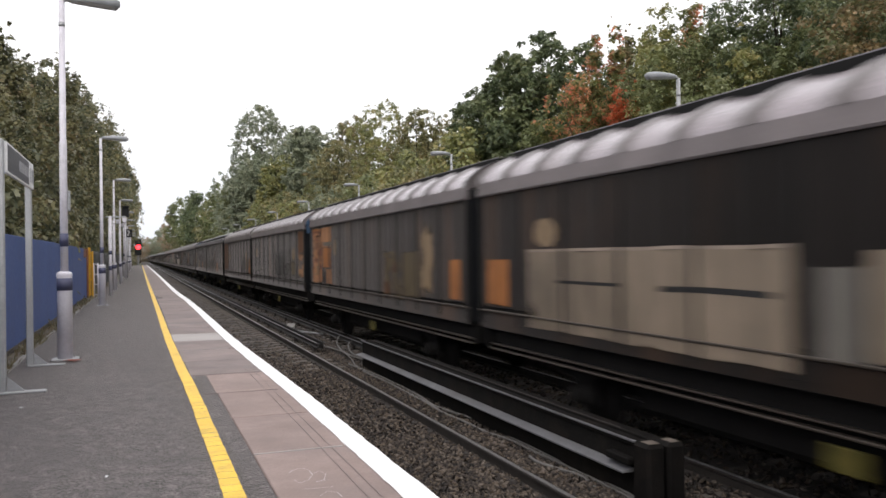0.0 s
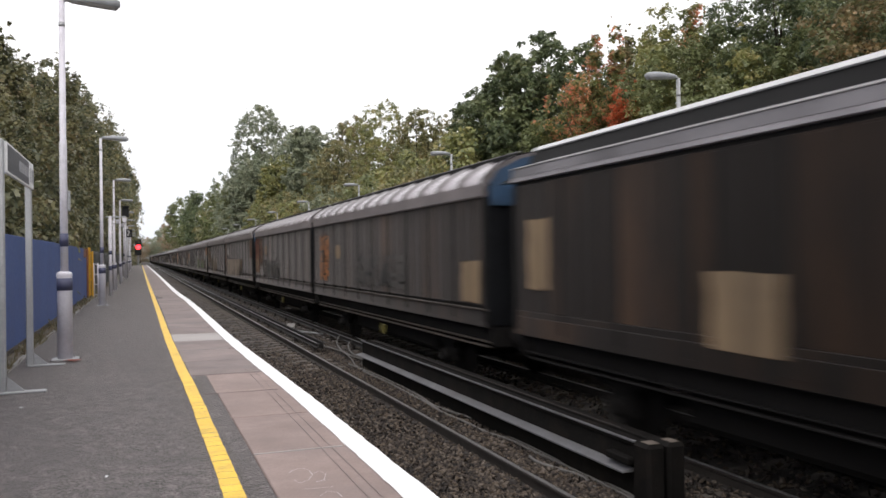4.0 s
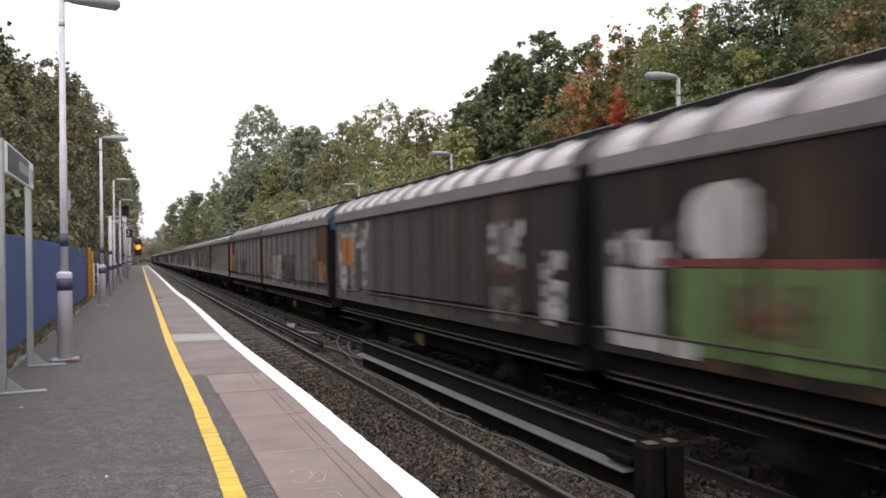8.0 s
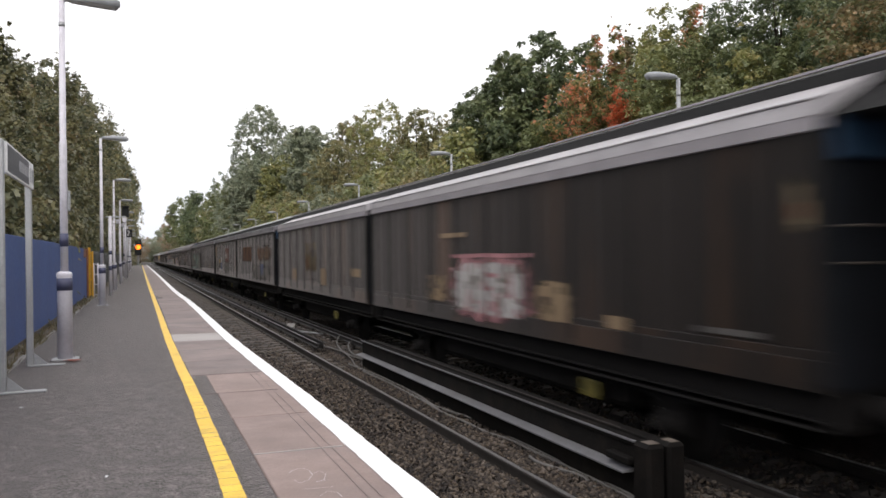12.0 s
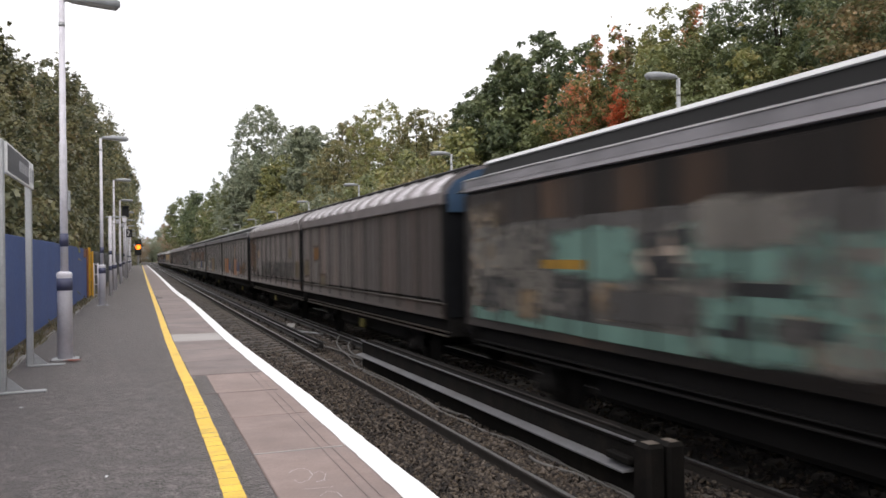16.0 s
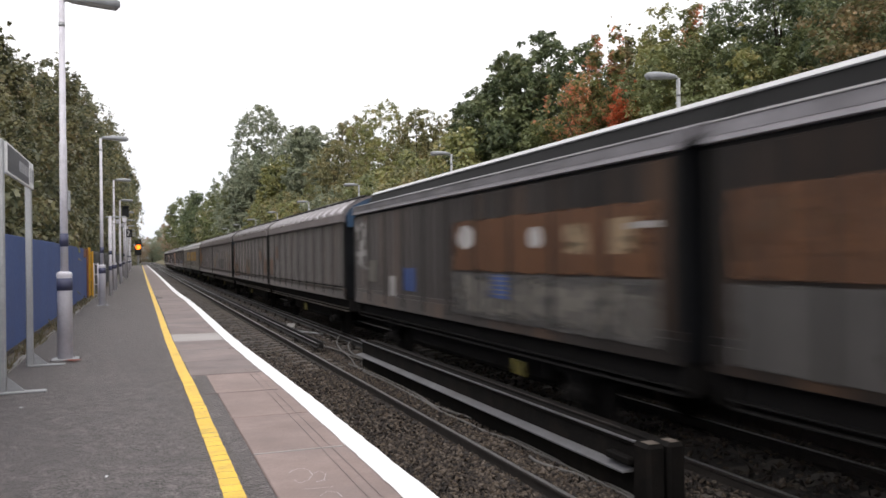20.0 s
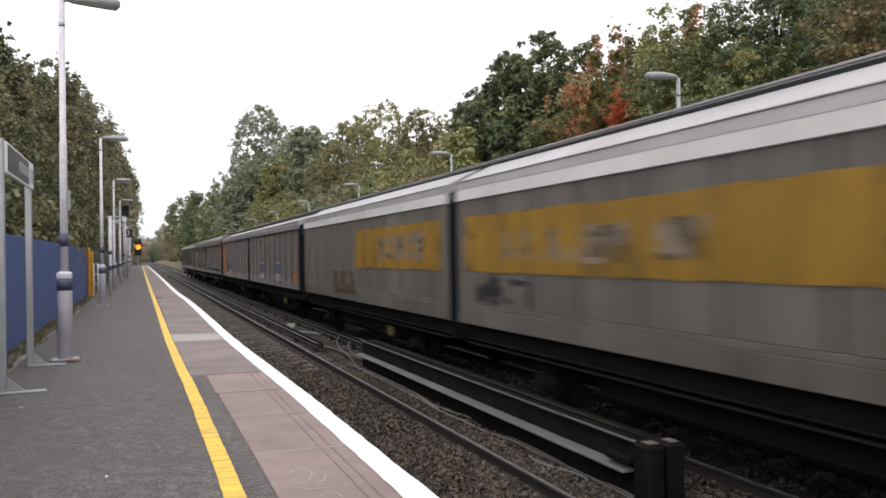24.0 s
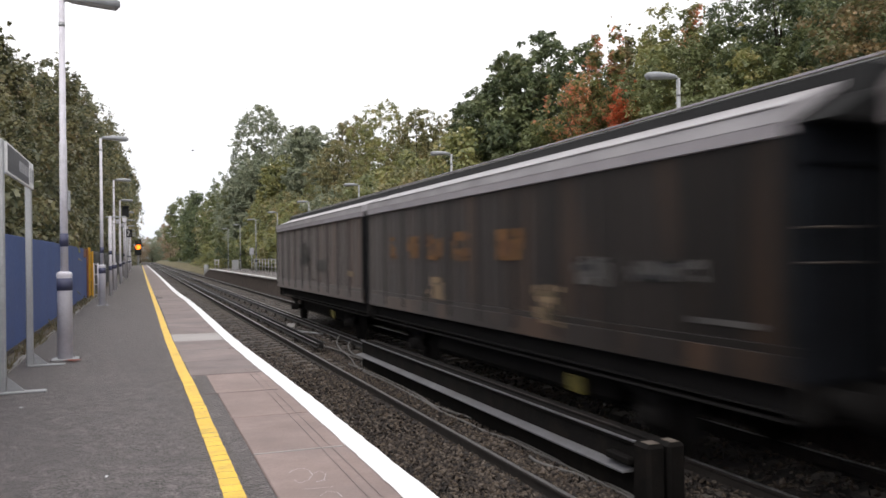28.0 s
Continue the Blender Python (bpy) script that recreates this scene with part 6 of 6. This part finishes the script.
def paint_all():
    paint(0, ('or', 5.64, 6.4, 1.52, 2.2), ('te', 4.16, 4.8, 2.37, 2.76), ('br', 0.07, 5, 1.27, 2.32), ('kl', 2.73, 4.18, 1.9, 1.94), ('kl', 0.35, 1.94, 1.88, 1.94), ('gr', -0.56, -0.13, 1.42, 2.16), ('br', -1.07, -0.64, 1.44, 2.3), ('fl', 0.07, 5, 2.31, 2.345))
    paint(1, ('or', 4.67, 5.97, 1.52, 3.12), ('xs', 4.7, 5.95, 1.9, 3.05), ('qs', 4.7, 5.95, 1.5, 3.0), ('qr', 3.43, 4.65, 2.55, 3.12), ('gl', 3.43, 4.5, 2.58, 2.7), ('or', 3.44, 4.51, 1.96, 2.53), ('kr', 4.05, 4.45, 1.52, 1.84), ('qr', 3.39, 4.02, 1.5, 1.92), ('te', 2.77, 3.08, 2.3, 2.76), ('vs', -3.14, -1.83, 1.36, 2.38), ('vr', -4.22, -3.25, 1.46, 2.37), ('td', -5.06, -4.33, 1.5, 2.84), ('or', -6.4, -5.88, 1.52, 2.2))
    paint(2, ('qm', -6.4, -5.41, 1.58, 2.42), ('dr', -6.4, -5.39, 2.42, 3.12), ('te', -4.83, -4.23, 2.16, 2.58), ('vd', -4.91, -4, 1.62, 2.16), ('hs', -3.67, -0.28, 1.6, 2.5), ('te', 4.6, 5.1, 2.3, 2.68))
    paint(3, ('dr', 3.9, 6, 1.58, 3.12), ('te', 2.67, 3.28, 2.14, 2.58), ('hs', -4.57, -3.17, 1.56, 2.28), ('te', -5.37, -4.73, 2.16, 2.58), ('vd', -5.4, -4.77, 1.54, 2.16), ('dr', -6.6, -5.8, 1.48, 2.16), ('os', -6.6, -5.85, 1.5, 2.14))
    paint(4, ('gs', -0.05, 4.45, 1.24, 2.28), ('vr', -1.2, -0.71, 1.27, 1.7), ('od', -3.15, -2, 1.3, 1.94), ('te', -2.85, -2.3, 1.42, 1.82), ('dr', -0.63, -0.01, 2.08, 2.64))
    paint(5, ('tr', 1.16, 2.11, 1.36, 2.1), ('or', -2.84, -2.12, 1.36, 1.98), ('tm', -6.4, -5.62, 1.38, 2.03), ('tr', 5.28, 5.91, 1.8, 2.76))
    paint(6, ('te', 3.2, 3.8, 2.2, 2.6), ('os', 4.6, 5.8, 1.6, 2.9), ('hs', -2.4, 1.6, 1.6, 2.3), ('tr', -6.3, -5.5, 1.5, 2.2))
    paint(7, ('dr', 4.84, 6.18, 1.62, 3.12), ('xs', 4.84, 6.18, 1.62, 3.12), ('ts', 5.2, 6.1, 1.6, 2.5), ('dm', 3.89, 4.75, 1.9, 3.1), ('te', 2.66, 3.3, 2.36, 2.78), ('hm', -0.76, 3.63, 1.38, 2.16))
    paint(8, ('fr', -1.1, 5.33, 1.26, 2.18), ('fs', -1.1, 5.3, 1.3, 2.16), ('vs', -2.38, -1.2, 1.54, 2.2), ('we', 4.6, 5.29, 2.45, 2.78), ('dr', 5.86, 6.4, 1.6, 3.12), ('ge', -4.8, -4.05, 2.33, 2.78), ('dd', -6.5, -5.5, 2.22, 3.12), ('hl', -5.69, -5.02, 1.7, 1.78))
    paint(9, ('tm', 5.14, 6.35, 1.54, 3.12), ('kr', 4.01, 4.72, 2.8, 3.12), ('dr', 3.94, 4.84, 1.96, 2.76), ('we', 2.74, 3.38, 2.41, 2.76), ('vr', 2.49, 3.32, 1.58, 2.28), ('fd', 0.79, 2.19, 1.24, 2.3), ('fe', 0.01, 0.65, 2.04, 2.48), ('fd', -0.12, 1.17, 1.24, 2.02), ('fd', -1.53, -0.56, 1.25, 2.34), ('vs', 0.9, 2.1, 1.4, 2.2), ('vs', -1.4, 1.0, 1.35, 1.95))
    paint(10, ('wm', 5.18, 6.4, 2.14, 2.56), ('wr', 5.48, 6.4, 1.34, 2.12), ('we', 3.95, 5.02, 2.12, 2.95), ('nr', 2.59, 5.2, 1.27, 2.14), ('vs', 3.4, 4.4, 1.5, 2.0), ('xl', 2.59, 5.47, 2.14, 2.22), ('wr', 4.9, 6.36, 1.24, 1.4), ('nr', -3.24, -0.11, 1.38, 2.06), ('vs', -2.4, -1.4, 1.5, 1.95), ('xl', -3.46, -0.13, 2.05, 2.14), ('we', -4.67, -3.48, 2.03, 2.86), ('xm', -4.75, -3.64, 1.46, 2.03), ('or', -6.07, -4.86, 2.46, 3.12), ('ws', -6.33, -5.26, 1.27, 2.46))
    paint(11, ('wm', 2.8, 6.4, 1.32, 3.12), ('or', 4.39, 5.61, 2.04, 2.78), ('hr', 3.58, 4.25, 1.5, 2.48), ('wm', -5.25, -4.07, 2.04, 2.78), ('xm', -5.14, -4.37, 1.81, 2.12), ('gm', -5.13, -4.14, 1.28, 1.81), ('ws', -6.4, -5.83, 1.34, 2.32))
    paint(12, ('or', 6, 6.4, 1.56, 2.64), ('td', 4.54, 5.36, 1.6, 2.6), ('ws', 1.36, 3.97, 1.27, 2.36), ('hm', -1.5, 1.23, 1.4, 2.38), ('te', -4.91, -4.26, 2.18, 2.6), ('vd', -4.81, -4.29, 1.54, 2.18), ('dr', -6.4, -5.3, 2.6, 3.12), ('dr', -6.4, -5.29, 2.16, 2.62), ('or', -5.82, -5.27, 1.52, 2.17), ('ts', -6.4, -5.75, 1.52, 2.16))
    paint(13, ('qr', 4.96, 6.31, 1.5, 3.12), ('kr', 4.01, 4.79, 2.5, 3.12), ('tr', 3.76, 4.87, 1.52, 2.46), ('ke', 4.25, 4.77, 1.52, 1.82), ('te', 2.73, 3.33, 2.16, 2.58), ('vd', 2.7, 3.4, 1.52, 2.16), ('gl', -2.35, 1.3, 2.42, 2.46), ('gl', 1.31, 2.36, 2.02, 2.04), ('gl', -1.78, -0.64, 1.76, 1.8), ('hm', -1.73, 0.86, 1.58, 2.2))
    paint(14, ('cd', 5.27, 6.07, 2.14, 2.98), ('cd', 4.07, 4.77, 2.14, 2.95), ('cd', 2.8, 3.68, 2.16, 2.88), ('cm', 2.03, 2.46, 2.22, 2.74), ('tr', 2.7, 3.3, 1.36, 1.64), ('gs', 2.05, 2.43, 1.48, 1.88))
    paint(15, ('gs', 5.39, 6.4, 1.88, 3.12), ('gm', -1.37, 1.34, 1.27, 2.13), ('um', -2.74, -1.91, 1.38, 2.09), ('om', -3.78, -2.74, 1.34, 2.2), ('om', -5.3, -3.9, 1.34, 2.03), ('cd', -1.39, -0.52, 2.08, 2.64), ('cd', -3.81, -3.04, 2.2, 2.76), ('cd', -4.92, -4.28, 2.12, 2.72), ('gm', -6.36, -5.58, 1.27, 1.9), ('cd', -6.38, -5.6, 2.04, 2.68), ('um', 3.03, 5.4, 1.62, 3.06))
    paint(16, ('pd', -1.41, 1.66, 1.25, 2.28), ('ws', -1.2, 1.5, 1.35, 2.15), ('pl', -1.43, 1.64, 2.24, 2.3), ('ts', 1.94, 2.83, 1.46, 1.92), ('ts', -2.57, -1.61, 1.4, 1.92), ('tl', 0.93, 2.13, 2.58, 2.66), ('tr', -3.8, -3.34, 1.42, 1.56), ('hl', -5.86, -4.96, 1.52, 1.58), ('vm', -6.4, -6.18, 2.44, 2.92))
    paint(17, ('tr', 2.37, 3.24, 1.5, 1.88), ('tr', -2.2, -1.42, 1.44, 1.94), ('tr', -6.11, -5.09, 1.76, 1.96), ('vs', -0.88, 0.91, 1.83, 2.72))
    paint(18, ('wm', 4.2, 6.1, 1.4, 2.3), ('dr', 0.5, 4.0, 2.1, 2.8), ('gm', -5.8, 0.4, 1.3, 1.95), ('us', -3.4, -2.4, 1.5, 1.98), ('dm', -5.9, -1.0, 2.1, 2.8))
    paint(19, ('tm', 5.02, 6.26, 2.02, 3.12), ('gs', 5.05, 6.29, 1.28, 2.02), ('gr', 3.8, 4.88, 1.38, 2.24), ('yl', 2.58, 3.53, 1.94, 2.16), ('ks', 2.81, 3.45, 1.6, 1.94), ('wl', 2.6, 3.55, 1.38, 1.6), ('wr', 1.3, 2.38, 1.4, 2.3), ('us', 1.48, 2.31, 1.54, 1.98), ('dr', -2.89, -0.55, 1.98, 2.85), ('xs', -2.8, -0.6, 2.0, 2.85), ('wm', -1.46, -0.62, 2.18, 2.68), ('hr', -2.9, -0.3, 1.27, 2), ('gs', -2.87, -0.29, 1.27, 2), ('wm', -2.04, -1.69, 2.12, 2.55))
    paint(20, ('te', 1.86, 2.46, 1.56, 1.9), ('td', -2.47, -1.84, 1.44, 1.9), ('hs', -4.73, -3.94, 1.42, 2.44), ('hr', -1.49, -0.46, 2.44, 2.82), ('hs', -1.46, -0.43, 1.5, 1.9), ('hl', -5.84, -5, 1.62, 1.68))
    paint(21, ('hr', -6.3, 6.1, 1.3, 2.75), ('gm', -1.2, 5.9, 1.3, 2.6), ('bm', 4.87, 6.07, 1.32, 3.08), ('gm', 3.45, 4.86, 2.04, 2.68), ('ad', 1.39, 3.45, 1.94, 2.6), ('ad', -0.8, 0.61, 2, 2.66), ('ad', -1.08, 0.45, 1.27, 1.92), ('fe', 0.61, 1.39, 1.98, 2.45), ('kl', -1.2, -0.04, 1.88, 2), ('yl', 2.51, 3.61, 2.08, 2.2), ('ks', 2.33, 3.47, 1.42, 2.06), ('te', 1.62, 2.27, 1.5, 1.94), ('bm', -1.7, -0.66, 1.32, 1.78), ('gm', 0.28, 1.51, 1.26, 1.98), ('al', 0.45, 5.99, 1.27, 1.46), ('gm', -6.3, -3.8, 1.35, 2.45), ('ad', -4.4, -1.6, 1.5, 2.5), ('bm', -6.2, -4.4, 1.3, 1.9), ('wm', -3.7, -2.2, 1.55, 2.25), ('kl', -5.6, -4.4, 2.0, 2.1), ('am', -3.9, -0.9, 1.3, 2.55), ('gs', -6.2, -3.6, 1.4, 2.7), ('gs', 3.6, 6.0, 1.4, 2.7), ('gd', -1.0, 0.6, 2.3, 2.8), ('ks', 4.4, 5.7, 1.42, 1.95), ('tm', 3.7, 4.3, 1.36, 1.8), ('ks', -1.3, 0.2, 1.5, 1.72), ('ks', 0.3, 1.3, 1.95, 2.5), ('hd', 0.3, 2.2, 1.5, 1.9))
    paint(22, ('cd', 4.05, 4.95, 2.16, 2.6), ('vd', 5.62, 6.4, 1.62, 2.2), ('vm', 3.16, 4.03, 1.36, 1.78))
    paint(23, ('dm', 4.12, 6.4, 1.62, 3.12), ('tr', 3.01, 3.6, 2.26, 2.58), ('vd', -5.12, -4.41, 2.2, 2.6), ('vr', -6.4, -5.88, 1.54, 2.13), ('hs', -5.1, 2.22, 1.54, 2.1))
    paint(24, ('gr', 5.47, 6.4, 1.38, 2.9), ('qr', 3.85, 4.96, 1.36, 2.26), ('or', 2.75, 3.79, 1.36, 2.24), ('us', 1.64, 2.57, 1.54, 1.98), ('wl', 1.65, 2.59, 1.34, 1.52), ('gs', 0.12, 1.45, 1.38, 2.86), ('qr', -1.63, -0.28, 1.28, 2.2), ('ts', -1.26, -0.54, 2.22, 2.92), ('us', -2.89, -1.69, 1.54, 2.03), ('wl', -2.93, -1.64, 1.4, 1.52), ('cr', -4.01, -2.93, 1.4, 1.84), ('cm', -5.9, -4.16, 1.68, 2.04), ('vm', -5.89, -4, 1.3, 1.68))
    paint(25, ('gs', 4.75, 6.27, 1.4, 3.12), ('tr', 5.27, 6.2, 1.25, 1.62), ('ws', 3.82, 4.69, 1.42, 2.13), ('wr', 2.46, 3.64, 1.3, 2.04), ('tl', 2.48, 3.62, 2.02, 2.14), ('ks', 2.54, 3.32, 1.58, 1.9), ('wm', 1.26, 2.49, 1.94, 2.04), ('us', 1.27, 2.2, 1.5, 1.92), ('wl', 1.27, 2.26, 1.36, 1.48), ('tr', -1.16, 1.25, 1.27, 2.28))
    paint(26, ('dr', 4.63, 6.4, 2.03, 2.86), ('hr', 4.65, 6.4, 1.24, 2), ('dm', -1.52, 6.4, 2.22, 2.84), ('wm', -1.26, 4.25, 1.24, 1.98), ('ur', -2.52, -1.57, 1.46, 2.04), ('wr', -2.62, -1.89, 1.27, 1.46), ('tm', -4.91, -3.8, 1.52, 1.88), ('wr', -6.38, -4.96, 1.34, 1.96), ('dr', -4.79, -1.94, 2.03, 2.76))
    paint(27, ('wm', 5.09, 6.15, 1.92, 3.12), ('gr', 4.24, 5.02, 1.68, 2.2), ('wr', 2.87, 3.28, 1.42, 1.84), ('ur', 1.56, 2.28, 1.58, 2.03), ('dr', -6.4, -0.46, 2.02, 2.84), ('ts', -4.96, -4.41, 2.28, 2.66), ('ts', -6.02, -5.46, 2.26, 2.68), ('wl', -6.4, -5.81, 2.55, 2.62), ('hr', -6.4, -0.41, 1.28, 2), ('gm', -6.4, -0.41, 1.34, 1.96), ('us', -2.81, -2.06, 1.62, 1.98), ('we', -1.46, -0.72, 2.38, 2.76), ('we', -3.8, -3.38, 2.36, 2.66))
    paint(28, ('zd', 4.28, 5.07, 2.2, 2.74), ('zr', 5.67, 6.4, 1.56, 2.22))
    paint(29, ('dr', 5.64, 6.4, 1.78, 2.96), ('zm', -0.95, 0.79, 1.4, 2.22), ('zd', -4.96, -4.04, 2.06, 2.64), ('zr', -6.4, -5.58, 1.54, 2.2), ('dm', 3.25, 5.7, 1.26, 2))
    paint(30, ('te', 3.0, 3.6, 2.2, 2.6), ('ds', -5.6, -4.4, 1.5, 2.4), ('tr', 4.4, 5.3, 1.6, 2.3), ('te', -3.9, -3.3, 2.2, 2.6), ('hs', -2.0, 2.0, 1.6, 2.2))
    paint(31, ('or', 4.95, 6.16, 1.6, 3.12), ('qs', 4.95, 6.16, 1.6, 3.12), ('ks', 3.77, 4.45, 2.72, 3.08), ('om', 3.59, 4.91, 1.85, 2.58), ('tr', 5.43, 6.08, 1.58, 2.58), ('te', 2.88, 3.41, 2.16, 2.6))
    paint(32, ('yr', -2.2, 6.4, 2, 2.9), ('bs', 3.95, 4.87, 2.2, 2.6), ('bs', 2.79, 3.62, 2.16, 2.6), ('bs', 1.61, 2.58, 2.16, 2.62), ('bs', 0.28, 1.08, 2.2, 2.64), ('km', 3.97, 5.98, 1.54, 1.94))
    paint(33, ('yr', -6.4, -0.21, 2, 2.92), ('bs', -5.45, -2.36, 2.2, 2.72), ('vm', -0.28, 2.24, 1.3, 1.9))
    paint(34, ('wr', 1.68, 3.04, 1.36, 2.04), ('us', 1.72, 2.98, 1.58, 2), ('wr', -2.74, -1.45, 1.36, 2.08), ('us', -2.7, -1.5, 1.64, 2.02), ('od', -6.22, -5.26, 1.34, 1.76), ('vr', 0.5, 1.22, 2.3, 2.7), ('tr', 6.2, 6.4, 1.88, 2.64))
    paint(35, ('qr', 4.15, 6.18, 1.26, 3.12), ('ds', 2.47, 3.51, 1.38, 2.06), ('wl', 2.37, 3.41, 1.24, 1.38), ('wr', 1.16, 2.26, 1.34, 2.04), ('us', 1.2, 2.22, 1.58, 2), ('ve', -1.77, -0.7, 2.3, 2.84), ('hm', -0.21, 0.53, 1.56, 1.96), ('wr', -3.2, -2.12, 1.32, 2), ('us', -3.14, -2.2, 1.55, 1.98), ('tr', -1.21, -0.73, 1.42, 1.6), ('vr', -4.4, -3.96, 1.38, 1.5))
    paint(36, ('fr', 5.53, 6.38, 1.4, 2.16), ('we', 3.97, 4.78, 2.08, 2.6), ('wr', 3.83, 5.05, 1.32, 2.08), ('us', 3.87, 5.01, 1.5, 1.98), ('vd', 2.87, 3.45, 1.48, 1.76), ('or', -6.4, -5.29, 2.3, 3.12), ('fs', -6.4, -5.36, 1.38, 2.2))
    paint(37, ('qr', 4.1, 5.9, 1.45, 2.95), ('fs', 4.9, 6.4, 1.5, 3.05), ('we', 4.25, 4.65, 1.5, 1.9), ('we', 2.72, 3.45, 1.88, 2.8), ('us', 2.6, 3.62, 1.46, 1.9), ('we', -5.12, -4.48, 2.1, 2.62), ('wr', -5.33, -4.27, 1.31, 2.1), ('us', -5.3, -4.3, 1.5, 2.02), ('fr', -6.4, -5.94, 1.48, 2.18))
    paint(38, ('cs', 4.42, 4.83, 2.22, 2.68), ('cs', 2.96, 3.66, 2.22, 2.66), ('cs', 1.72, 2.47, 2.2, 2.66), ('cs', 0.33, 1.16, 2.18, 2.68), ('cs', -1.53, -0.67, 2.2, 2.66), ('ts', 1.66, 2.5, 1.48, 1.88), ('ts', -2.64, -1.85, 1.34, 1.86), ('hs', -3.9, -2.94, 1.9, 2.24), ('hs', -5.46, -4.12, 1.98, 2.2), ('hl', -6.19, -5.19, 1.6, 1.66))
    paint(39, ('hr', -2.81, -1.23, 1.86, 2.18), ('tr', -5.75, -5.15, 1.76, 1.9), ('hs', -0.38, 1.54, 2, 2.74))

paint_all()


# ---------------------------------------------------------------- movement
def travelled(t):
    """Vans that have gone by after t seconds; the train gathers speed."""
    return 1.25 * t + 0.0042059 * t * t - 3.548e-5 * t ** 3


def motions():
    for i, t_ in VANS.items():
        walk(t_, [(float(s), pose(TRACK_2, PITCH * (i + 0.5038 - travelled(s)) - 1.90, RAIL)) for s in range(29)])
    walk(bird, [(0.0, pose(-199.0, 90.0, 18.0)), (28.0, pose(5.49, 91.0, 13.0))])
    for side, wing in WINGS:
        walk(wing, [(0.1 * k, pose(0.02, side * 0.04, 0.03, side * (32 if k % 2 else -24), 0, 0)) for k in range(281)])
    # all wheels roll alike, so they share one set of keys
    lead = WHEELS[0]
    walk(lead, [(k / 30, pose(0, 0, 0.46) @ Matrix.Rotation(travelled(k / 30) * PITCH / 0.46, 4, "X")) for k in range(841)])
    for w in WHEELS[1:]:
        w.rotation_mode = "QUATERNION"
        w.animation_data_create()
        w.animation_data.action = lead.animation_data.action
        w.animation_data.action_slot = lead.animation_data.action_slot
    # the added plate slides from the red glass to the amber one
    walk(spectacle, [(0.0, pose(0, 0.04, 2.94)), (4.4, pose(0, 0.04, 2.94)), (4.6, pose(0, 0.04, 3.80)), (28.0, pose(0, 0.04, 3.80))])


motions()
